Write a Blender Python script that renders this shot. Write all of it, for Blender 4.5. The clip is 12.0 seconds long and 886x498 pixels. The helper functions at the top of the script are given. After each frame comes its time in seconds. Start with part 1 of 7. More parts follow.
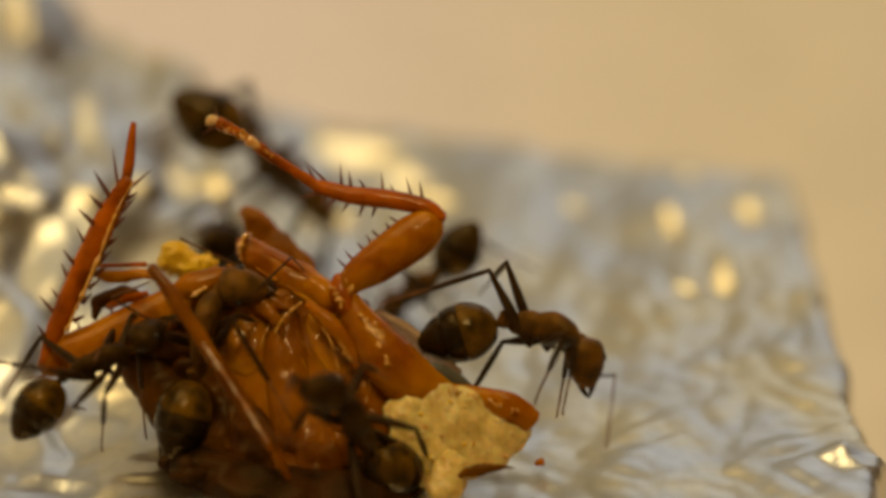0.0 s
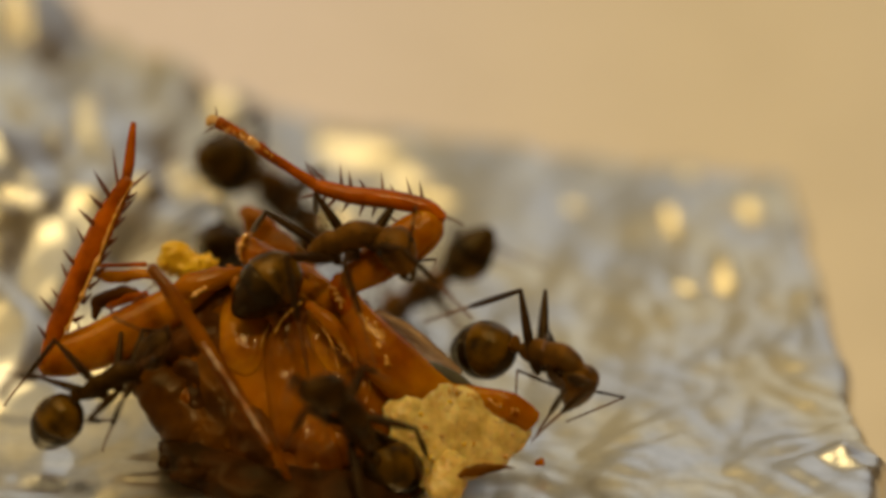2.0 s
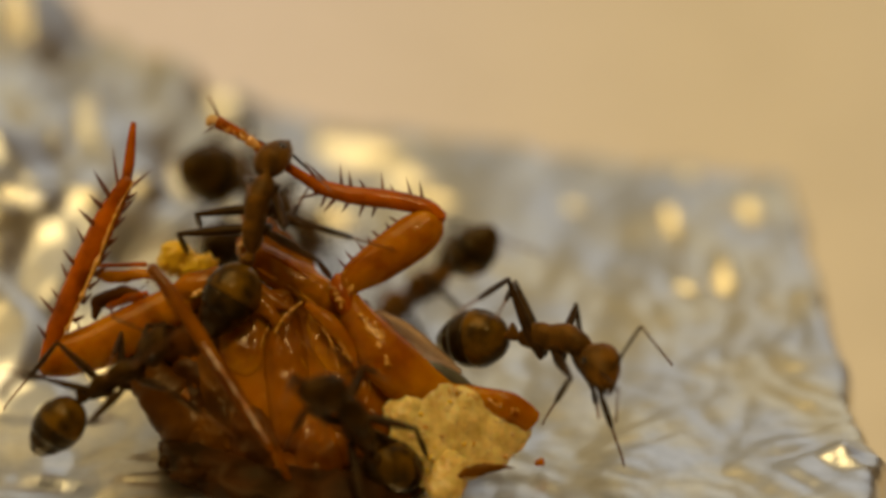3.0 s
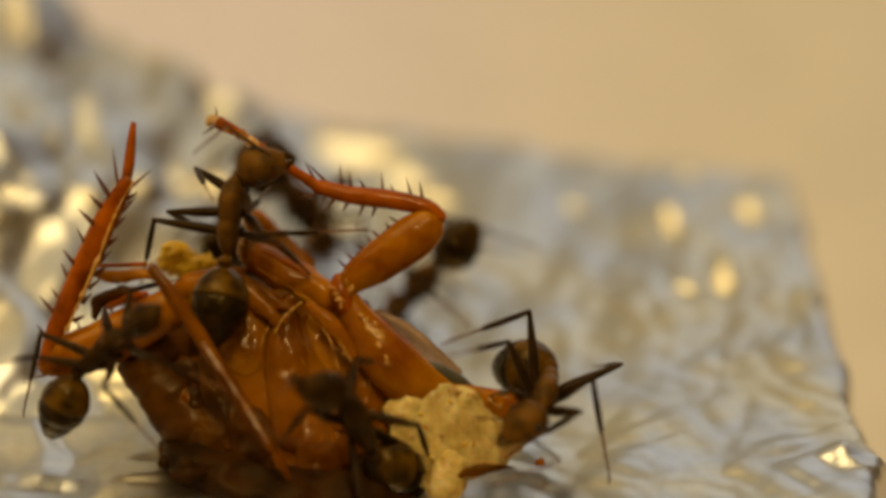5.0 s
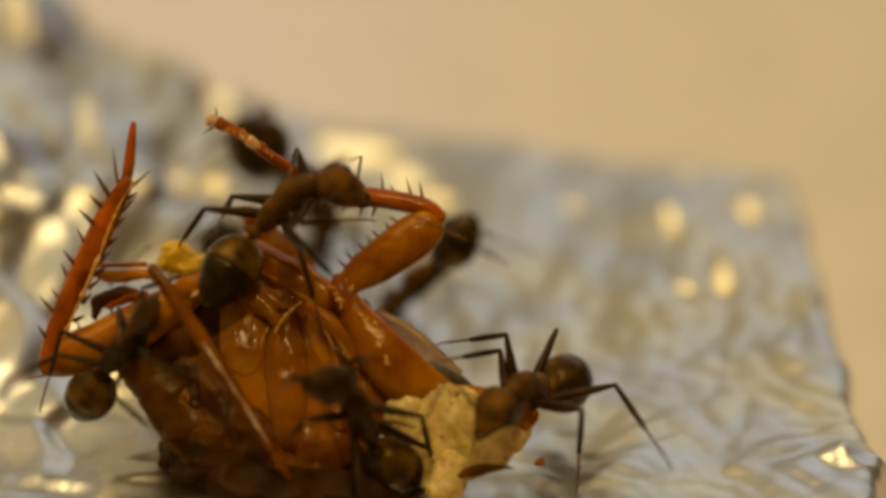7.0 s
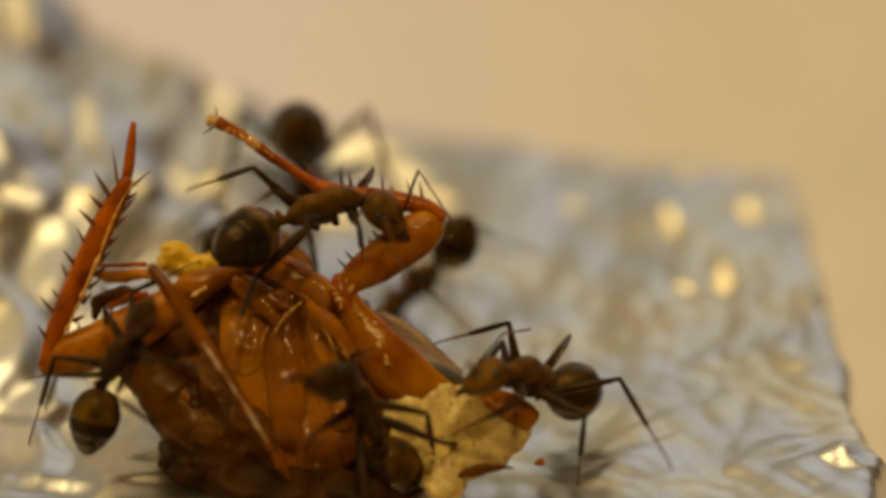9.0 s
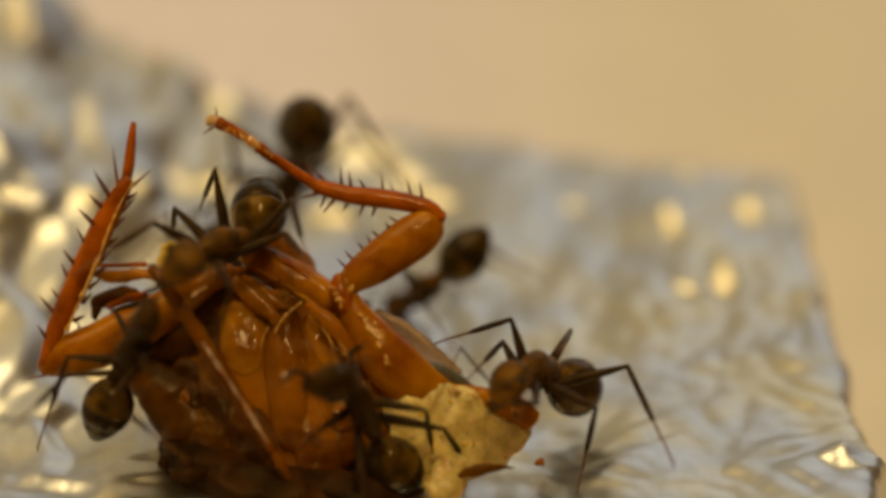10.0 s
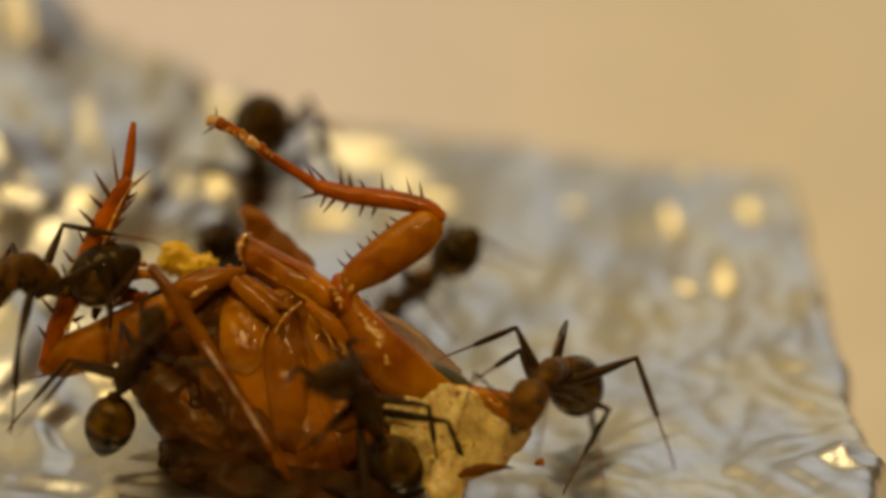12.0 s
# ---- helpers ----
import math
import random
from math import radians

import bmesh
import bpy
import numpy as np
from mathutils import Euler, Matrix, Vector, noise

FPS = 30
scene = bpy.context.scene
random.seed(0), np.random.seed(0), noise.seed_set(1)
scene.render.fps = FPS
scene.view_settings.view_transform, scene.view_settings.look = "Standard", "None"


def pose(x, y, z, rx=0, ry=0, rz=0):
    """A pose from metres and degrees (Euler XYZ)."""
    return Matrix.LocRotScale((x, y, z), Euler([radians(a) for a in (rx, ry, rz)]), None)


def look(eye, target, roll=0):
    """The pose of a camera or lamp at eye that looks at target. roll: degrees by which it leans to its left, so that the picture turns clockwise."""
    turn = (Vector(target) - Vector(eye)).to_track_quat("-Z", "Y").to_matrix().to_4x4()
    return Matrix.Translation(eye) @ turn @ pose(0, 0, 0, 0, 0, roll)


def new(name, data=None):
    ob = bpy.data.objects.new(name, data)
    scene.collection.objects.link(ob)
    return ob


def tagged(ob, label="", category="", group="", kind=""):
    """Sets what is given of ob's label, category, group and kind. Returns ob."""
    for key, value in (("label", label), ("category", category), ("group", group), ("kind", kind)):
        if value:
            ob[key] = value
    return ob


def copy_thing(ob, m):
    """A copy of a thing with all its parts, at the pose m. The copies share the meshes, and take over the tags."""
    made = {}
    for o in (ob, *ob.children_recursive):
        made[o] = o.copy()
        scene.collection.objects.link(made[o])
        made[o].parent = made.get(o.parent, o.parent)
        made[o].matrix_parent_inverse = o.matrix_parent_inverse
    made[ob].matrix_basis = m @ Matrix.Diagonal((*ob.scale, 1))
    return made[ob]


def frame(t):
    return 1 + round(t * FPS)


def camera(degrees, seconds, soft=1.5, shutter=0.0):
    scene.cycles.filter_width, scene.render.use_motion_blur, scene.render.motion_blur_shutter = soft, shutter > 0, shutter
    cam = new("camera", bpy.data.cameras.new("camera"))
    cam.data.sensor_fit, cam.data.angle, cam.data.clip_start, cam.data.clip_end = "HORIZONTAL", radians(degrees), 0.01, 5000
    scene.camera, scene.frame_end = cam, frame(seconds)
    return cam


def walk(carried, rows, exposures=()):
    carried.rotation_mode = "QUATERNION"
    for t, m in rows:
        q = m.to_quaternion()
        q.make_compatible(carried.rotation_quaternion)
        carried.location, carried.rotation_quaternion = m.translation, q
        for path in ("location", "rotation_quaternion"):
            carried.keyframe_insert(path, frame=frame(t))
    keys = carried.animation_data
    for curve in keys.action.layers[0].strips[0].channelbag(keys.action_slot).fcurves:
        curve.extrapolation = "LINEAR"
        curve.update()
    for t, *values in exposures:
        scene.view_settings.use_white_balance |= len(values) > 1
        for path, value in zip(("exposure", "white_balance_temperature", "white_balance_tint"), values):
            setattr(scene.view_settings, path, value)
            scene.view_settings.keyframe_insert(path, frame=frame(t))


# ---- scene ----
# The stage, in millimetres: u runs to the side, v up the tilted working plane, w out of it towards the viewer. The
# plane squarely faces the camera; places are fitted to its view.
MM = 0.001
TILT = radians(30)
GROUND = -8.9            # height of the foil's top, mm
TABLE = -42.0            # height of the tabletop, mm
UP_V = Vector((0, math.sin(TILT), math.cos(TILT)))
OUT_W = Vector((0, -math.cos(TILT), math.sin(TILT)))


def stage(u, v, w=0.0):
    """The place u, v, w of the stage, in world millimetres."""
    return Vector((u, 0, 0)) + UP_V * v + OUT_W * w


def turn(u, v, w=0.0):
    return stage(u, v, w).normalized()


# ---- camera: a macro lens on a stand, quite still ----
DISTANCE = 0.160
cam = camera(14.0, 12.0, soft=3.8, shutter=0.5)
cam.data.dof.use_dof = True
cam.data.dof.focus_distance = DISTANCE
cam.data.dof.aperture_fstop = 13.0
EYE = OUT_W * DISTANCE
walk(cam, [(0.0, look(EYE, (0, 0, 0))), (12.0, look(EYE, (0, 0, 0)))], exposures=[(0.0, 0.0), (12.0, 0.0)])

# ---- light: unseen lamps added: a broad warm one overhead, a cool one as a window, a small warm one for glints ----
world = bpy.data.worlds.new("room_air")
world.use_nodes = True
world.node_tree.nodes["Background"].inputs[0].default_value = (0.94, 0.79, 0.51, 1)
world.node_tree.nodes["Background"].inputs[1].default_value = 0.39
scene.world = world


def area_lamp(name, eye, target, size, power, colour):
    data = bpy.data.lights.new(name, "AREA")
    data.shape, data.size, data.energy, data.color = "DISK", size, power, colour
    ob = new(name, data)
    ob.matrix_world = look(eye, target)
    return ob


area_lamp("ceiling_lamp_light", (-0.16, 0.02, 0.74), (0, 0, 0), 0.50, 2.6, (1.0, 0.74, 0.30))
area_lamp("window_light", (0.40, 0.92, 0.50), (0, 0, 0), 0.82, 0.76, (0.77, 0.88, 1.0))
area_lamp("desk_lamp_light", (0.03, -0.14, 0.32), (0, 0, 0), 0.03, 0.32, (1.0, 0.80, 0.42))


# ---- materials ----
def material(name, colour, rough=0.5, metal=0.0, second=None, size=1.0, amount=0.5, sss=0.0, coat=0.0, bump=0.0, bump_size=0.3, trans=0.0, gloss=0.5, lo=0.36, hi=0.66, graded=False, tint=(1.0, 1.0, 1.0)):
    """A surface with two scales of colour variation and fine relief; sizes in millimetres."""
    m = bpy.data.materials.new(name)
    m.use_nodes = True
    n, l = m.node_tree.nodes, m.node_tree.links
    b = n["Principled BSDF"]
    b.inputs["Roughness"].default_value = rough
    b.inputs["Metallic"].default_value = metal
    b.inputs["Specular IOR Level"].default_value = gloss
    b.inputs["Specular Tint"].default_value = (*tint, 1)
    b.inputs["Coat Weight"].default_value = coat
    b.inputs["Coat Roughness"].default_value = 0.12
    b.inputs["Transmission Weight"].default_value = trans
    if sss:
        b.inputs["Subsurface Weight"].default_value = sss
        b.inputs["Subsurface Radius"].default_value = (1.0, 0.45, 0.15)
        b.inputs["Subsurface Scale"].default_value = 0.9 * MM
    co = n.new("ShaderNodeTexCoord")
    big = n.new("ShaderNodeTexNoise")
    big.inputs["Scale"].default_value = 1000.0 / size
    big.inputs["Detail"].default_value = 3.0
    fine = n.new("ShaderNodeTexNoise")
    fine.inputs["Scale"].default_value = 1000.0 / bump_size
    fine.inputs["Detail"].default_value = 4.0
    for t in (big, fine):
        l.new(co.outputs["Object"], t.inputs["Vector"])
    ramp = n.new("ShaderNodeMapRange")
    ramp.inputs["From Min"].default_value, ramp.inputs["From Max"].default_value = lo, hi
    ramp.inputs["To Max"].default_value = amount
    l.new(big.outputs["Fac"], ramp.inputs["Value"])
    # Grades the colour along x over the span the camera sees.
    if graded:
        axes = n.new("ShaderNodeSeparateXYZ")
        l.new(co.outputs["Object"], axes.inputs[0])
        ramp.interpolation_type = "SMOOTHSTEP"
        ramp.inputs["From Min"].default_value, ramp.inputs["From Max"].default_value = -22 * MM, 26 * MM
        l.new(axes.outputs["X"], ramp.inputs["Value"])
    mix = n.new("ShaderNodeMix")
    mix.data_type = "RGBA"
    mix.inputs["A"].default_value = (*colour, 1)
    mix.inputs["B"].default_value = (*(second or [c * 0.6 for c in colour]), 1)
    l.new(ramp.outputs["Result"], mix.inputs["Factor"])
    grain = n.new("ShaderNodeMix")
    grain.data_type, grain.blend_type = "RGBA", "MULTIPLY"
    grain.inputs["Factor"].default_value = 0.35
    l.new(mix.outputs["Result"], grain.inputs["A"])
    l.new(fine.outputs["Fac"], grain.inputs["B"])
    grain2 = n.new("ShaderNodeMix")
    grain2.data_type, grain2.blend_type = "RGBA", "MULTIPLY"
    grain2.inputs["Factor"].default_value = 1.0
    grain2.inputs["B"].default_value = (1.2, 1.2, 1.2, 1)
    l.new(grain.outputs["Result"], grain2.inputs["A"])
    l.new(grain2.outputs["Result"], b.inputs["Base Color"])
    if bump:
        bp = n.new("ShaderNodeBump")
        bp.inputs["Strength"].default_value = bump
        bp.inputs["Distance"].default_value = 0.08 * MM
        l.new(fine.outputs["Fac"], bp.inputs["Height"])
        l.new(bp.outputs["Normal"], b.inputs["Normal"])
    return m


# Cream patches put warm reflections into the foil's own colour.
FOIL = material("aluminium_foil", (0.60, 0.59, 0.60), 0.34, 1.0, (0.71, 0.63, 0.475), 5.0, 1.0, bump=0.10, bump_size=0.9, lo=0.42, hi=0.6)
# Blue is raised against the warm lamps: cooler light put into the paint.
TABLETOP = material("graded_tabletop", (0.83, 0.755, 0.875), 0.6, 0.0, (0.735, 0.655, 0.58), 160.0, 0.9, bump=0.1, bump_size=4.0, gloss=0.2, graded=True)
WALL_PAINT = material("brown_wall_paint", (0.44, 0.35, 0.25), 0.9, 0.0, (0.38, 0.30, 0.21), 60.0, 0.6, bump=0.1, bump_size=1.5, gloss=0.2)
AMBER = material("amber_cuticle", (0.46, 0.158, 0.0003), 0.17, 0.0, (0.22, 0.048, 0.0002), 1.8, 0.9, sss=0.5, bump=0.45, bump_size=0.5, trans=0.12, gloss=0.15, tint=(1.0, 0.8, 0.5))
RUST = material("rust_red_cuticle", (0.44, 0.095, 0.0003), 0.18, 0.0, (0.13, 0.022, 0.0002), 1.4, 0.85, sss=0.3, bump=0.3, bump_size=0.5, trans=0.1, gloss=0.15, tint=(1.0, 0.8, 0.5))
HONEY = material("pale_honey_membrane", (0.56, 0.205, 0.002), 0.16, 0.0, (0.22, 0.056, 0.001), 1.7, 0.9, sss=0.3, bump=0.05, bump_size=1.6, trans=0.15, gloss=0.16, tint=(1.0, 0.8, 0.5))
# Very dark brown: shade under the body is put into this colour.
DARK_UNDERBODY = material("dark_brown_underbody", (0.055, 0.018, 0.002), 0.5, 0.0, (0.02, 0.009, 0.001), 2.0, 0.9, bump=0.5, bump_size=0.6, gloss=0.1, tint=(1.0, 0.8, 0.5))
MEMBRANE = material("clear_wing_membrane", (0.66, 0.44, 0.28), 0.25, 0.0, (0.5, 0.28, 0.12), 1.5, 0.8, trans=0.75, bump=0.3, bump_size=0.8)
WING_GREY = material("grey_wing_edge", (0.10, 0.085, 0.05), 0.35, 0.0, (0.05, 0.045, 0.03), 1.0, 0.7, coat=0.3)
SPINE = material("rust_brown_spine", (0.17, 0.042, 0.006), 0.4, 0.0, (0.07, 0.016, 0.004), 0.5, 0.8)
# Glossy and paler than the cuticle: highlights are painted into the colour.
GLAZE = material("wet_amber_glint", (0.72, 0.36, 0.04), 0.13, 0.0, (0.42, 0.13, 0.005), 0.8, 0.9, coat=0.8, bump=0.15, bump_size=0.3, gloss=0.8)
# Darker copies of the cuticle, with the left flank's shade in the colour.
DEEP = material("deep_brown_shaded_cuticle", (0.10, 0.029, 0.0005), 0.32, 0.0, (0.035, 0.011, 0.0005), 1.5, 0.9, bump=0.4, bump_size=0.5, gloss=0.12, tint=(1.0, 0.8, 0.5))
FLANK = material("dark_rust_shaded_flank", (0.17, 0.055, 0.0003), 0.3, 0.0, (0.045, 0.015, 0.0002), 2.0, 0.9, bump=0.25, bump_size=0.8, trans=0.1, gloss=0.1, tint=(1.0, 0.8, 0.5))
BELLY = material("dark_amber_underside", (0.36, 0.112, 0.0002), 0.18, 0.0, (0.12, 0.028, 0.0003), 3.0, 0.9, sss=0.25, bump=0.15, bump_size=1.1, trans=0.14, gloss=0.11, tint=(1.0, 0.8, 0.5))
CLAW_PALE = material("pale_claw_pad", (0.58, 0.38, 0.14), 0.5, 0.0, (0.45, 0.22, 0.06), 0.3, 0.7, sss=0.2)
# Pale leg edge together with the highlight on it, both in the colour.
PALE_EDGE = material("pale_glint_edge", (0.80, 0.56, 0.33), 0.2, 0.0, (0.55, 0.24, 0.08), 0.7, 1.0, bump=0.9, bump_size=0.3, gloss=0.7, lo=0.45, hi=0.6)
CRUMB = material("cream_crumb", (0.74, 0.52, 0.16), 0.28, 0.0, (0.44, 0.26, 0.05), 0.9, 0.9, sss=0.4, bump=1.0, bump_size=0.3, gloss=0.35, lo=0.42, hi=0.7)
YELLOW_CRUMB = material("yellow_fat_crumb", (0.80, 0.50, 0.02), 0.4, 0.0, (0.62, 0.30, 0.008), 1.0, 0.8, sss=0.1, bump=0.5, bump_size=0.4, gloss=0.3)
ANT_BROWN = material("brown_ant_cuticle", (0.155, 0.063, 0.005), 0.36, 0.0, (0.052, 0.023, 0.003), 0.9, 0.9, sss=0.1, bump=0.35, bump_size=0.12, gloss=0.12, tint=(1.0, 0.72, 0.38))
ANT_DARK = material("dark_ant_leg", (0.040, 0.018, 0.004), 0.34, 0.0, (0.018, 0.009, 0.003), 0.8, 0.8, bump=0.2, bump_size=0.12, gloss=0.12, tint=(1.0, 0.72, 0.38))
# Darker copy of ANT_BROWN with shade put into the colour.
ANT_SHADED = material("shaded_ant_cuticle", (0.050, 0.021, 0.001), 0.4, 0.0, (0.018, 0.008, 0.001), 0.9, 0.8, bump=0.35, bump_size=0.12, gloss=0.1, tint=(1.0, 0.72, 0.38))
ANT_FOOT = material("reddish_ant_foot", (0.19, 0.070, 0.014), 0.5, 0.0, (0.09, 0.033, 0.008), 0.6, 0.8, gloss=0.25)
GASTER = material("dark_olive_gaster", (0.013, 0.007, 0.002), 0.09, 0.0, (0.032, 0.015, 0.002), 2.2, 0.85, sss=0.1, bump=0.2, bump_size=0.15, gloss=0.2, lo=0.45, hi=0.63, tint=(1.0, 0.72, 0.38))
ANT_BAND = material("amber_brown_band", (0.16, 0.072, 0.003), 0.13, 0.0, (0.024, 0.012, 0.002), 1.9, 0.95, sss=0.1, bump=0.2, bump_size=0.15, gloss=0.2, lo=0.36, hi=0.56, tint=(1.0, 0.72, 0.38))
GASTER_BROWN = material("brown_gaster_band", (0.062, 0.029, 0.002), 0.09, 0.0, (0.012, 0.007, 0.002), 2.0, 0.95, sss=0.1, bump=0.2, bump_size=0.15, gloss=0.2, lo=0.36, hi=0.52, tint=(1.0, 0.72, 0.38))
EYE_BLACK = material("black_eye", (0.012, 0.010, 0.009), 0.25, 0.0, (0.02, 0.016, 0.012), 0.1, 0.5)


# ---- mesh tools ----
def part(name, bm, mat, parent=None, label=""):
    """Links a bmesh, given in world millimetres, as one mesh object under a thing or a part."""
    data = bpy.data.meshes.new(name)
    for f in bm.faces:
        f.smooth = True
    bmesh.ops.recalc_face_normals(bm, faces=bm.faces)
    bm.to_mesh(data)
    bm.free()
    data.transform(Matrix.Scale(MM, 4))
    data.materials.append(mat)
    ob = new(name, data)
    if parent:
        ob.parent = parent
        base = parent.location + (parent.parent.location if parent.parent else Vector())
        data.transform(Matrix.Translation(-base))
    if label:
        tagged(ob, label)
    return ob


def ring_tube(bm, rings):
    """Skins a row of rings (lists of places) and closes both ends."""
    made = [[bm.verts.new(p) for p in r] for r in rings]
    k = len(made[0])
    for a, b in zip(made, made[1:]):
        for i in range(k):
            bm.faces.new((a[i], a[(i + 1) % k], b[(i + 1) % k], b[i]))
    bm.faces.new(made[0])
    bm.faces.new(made[-1])
    return bm


def smooth_line(points, steps):
    """A Catmull-Rom line through (place, side, depth) rows."""
    out = []
    rows = [tuple(p) for p in points]
    rows = [rows[0], *rows, rows[-1]]
    for i in range(1, len(rows) - 2):
        p0, p1, p2, p3 = (np.array(r, float) for r in rows[i - 1:i + 3])
        for s in range(steps):
            t = s / steps
            out.append(0.5 * (2 * p1 + (p2 - p0) * t + (2 * p0 - 5 * p1 + 4 * p2 - p3) * t * t + (3 * p1 - p0 - 3 * p2 + p3) * t ** 3))
    out.append(np.array(rows[-2], float))
    return out


def limb(rows, around=12, steps=5, rough=0.0, out=(0, 0, 1), seed=0, beads=0.0):
    """A tapered limb. Rows: u, v, w, half width across the view, half depth; the ends are rounded off."""
    line = smooth_line(rows, steps)
    pts = [stage(*r[:3]) for r in line]
    hint = turn(*out)
    rings = []
    n = len(line)
    for i, r in enumerate(line):
        d = (pts[min(i + 1, n - 1)] - pts[max(i - 1, 0)]).normalized()
        side = d.cross(hint).normalized()
        deep = side.cross(d).normalized()
        a, b = max(r[3], 0.01), max(r[4], 0.01)
        if beads:
            swell = 1 - beads + 2.4 * beads * abs(noise.noise(pts[i] * 3.1))
            a, b = a * swell, b * swell
        ring = []
        for k in range(around):
            ang = 2 * math.pi * k / around
            p = pts[i] + side * math.cos(ang) * a + deep * math.sin(ang) * b
            if rough:
                p += noise.noise_vector(p * 0.9 + Vector((seed * 7.1, 0, 0))) * rough + noise.noise_vector(p * 2.6 + Vector((0, seed * 3.3, 0))) * rough * 0.4
            ring.append(p)
        rings.append(ring)
    first, last = rings[0], rings[-1]
    c0, c1 = sum(first, Vector()) / around, sum(last, Vector()) / around
    d0, d1 = (pts[0] - pts[1]).normalized(), (pts[-1] - pts[-2]).normalized()
    cap0 = [c0 + (p - c0) * 0.55 + d0 * line[0][4] * 0.5 for p in first]
    cap1 = [c1 + (p - c1) * 0.55 + d1 * line[-1][4] * 0.5 for p in last]
    return ring_tube(bmesh.new(), [cap0, *rings, cap1])


def thing(name, place, label, category, group=""):
    ob = new(name)
    ob.empty_display_size = 0.002
    ob.location = place * MM
    return tagged(ob, label, category, group)


# ---- table and added walls ----
def box_mesh(lo, hi):
    bm = bmesh.new()
    bmesh.ops.create_cube(bm, size=1.0)
    lo, hi = Vector(lo), Vector(hi)
    for v in bm.verts:
        v.co = Vector(((lo[i] + hi[i]) / 2 + v.co[i] * (hi[i] - lo[i])) for i in range(3))
    return bm


def setting(name, lo, hi, mat, label, category):
    return tagged(part(name, box_mesh(lo, hi), mat), label, category, kind="structure")


# Two unseen walls, added to darken what the foil and insects reflect.
setting("wall_right", (905, -700, TABLE - 30), (1000, 1150, 2200), WALL_PAINT, "unseen light brown wall that darkens reflections from the right", "wall")
setting("wall_front", (-700, -700, TABLE - 30), (900, -605, 1500), WALL_PAINT, "unseen brown wall behind the camera that dims reflections", "wall")
setting("tabletop", (-700, -600, TABLE - 30), (900, 1100, TABLE), TABLETOP, "plain beige tabletop, graded greyish on one half", "tabletop")


# ---- foil ----
def crease(x, y, z):
    return abs(noise.noise(Vector((x, y, z)))) - 0.2


# Foil facets fitted to the camera's view, tilted to mirror lamp, window or carcass to it: plan place, half widths, turn
CREAM_FACETS = ((-16.4, 26.6, 0.6, 2.8, 18), (-17.6, 18.8, 1.0, 3.3, -3), (-17.5, 12.6, 1.6, 0.6, 41), (-15.0, 14.8, 1.7, 0.65, 41), (-12.5, 17.0, 1.6, 0.65, 41), (-20.2, 11.9, 1.6, 0.6, 5), (-20.0, 10.0, 1.1, 0.7, 0), (-21.6, 22.6, 0.35, 1.2, -20), (-11.6, 25.7, 1.3, 1.3, 0))
DIM_FACETS = ((-20.2, 27.5, 1.7, 3.2, 0), (-22.6, 25.5, 1.2, 3.0, 0), (-20.0, 14.9, 2.0, 1.5, 0))
LAMP_FACETS = ((-4.2, 25.4, 3.3, 1.6, -20), (-2.2, 23.0, 1.9, 1.4, -25), (-0.3, 20.6, 1.2, 0.9, -20), (-5.7, 18.0, 1.5, 1.2, 0), (12.5, 22.8, 0.7, 0.8, 0), (18.15, -4.1, 0.55, 0.42, 30), (15.4, 19.3, 1.0, 1.4, 0), (11.4, 18.0, 0.6, 2.0, 0), (13.5, 12.6, 0.8, 1.9, 0), (11.7, 11.5, 0.9, 0.6, 0), (6.5, 20.0, 0.8, 0.7, 0), (17.8, 16.7, 0.5, 0.6, 0))
BROWN_FACETS = ((-12.1, -6.4, 3.4, 1.8, 0), (-17.2, -6.9, 2.4, 1.6, 0), (-8.4, -4.5, 2.6, 2.4, 0), (-13.2, -4.7, 1.7, 1.1, 10))
CALM_FACETS = ((-20.3, 3.6, 1.5, 3.0, 0), (-19.2, -2.6, 1.6, 1.9, 0), (-18.7, 0.4, 1.6, 1.2, 0), (-16.2, -1.4, 1.7, 1.5, 0), (-18.9, 8.7, 1.5, 2.8, 0))
BLUE_FACETS = ((4.8, 23.7, 1.0, 1.3, 0), (12.6, 14.9, 0.5, 2.6, 16), (16.5, 19.1, 0.7, 1.8, 0), (17.4, 13.4, 0.6, 2.6, 16), (-5.4, 15.6, 1.9, 2.6, 0))


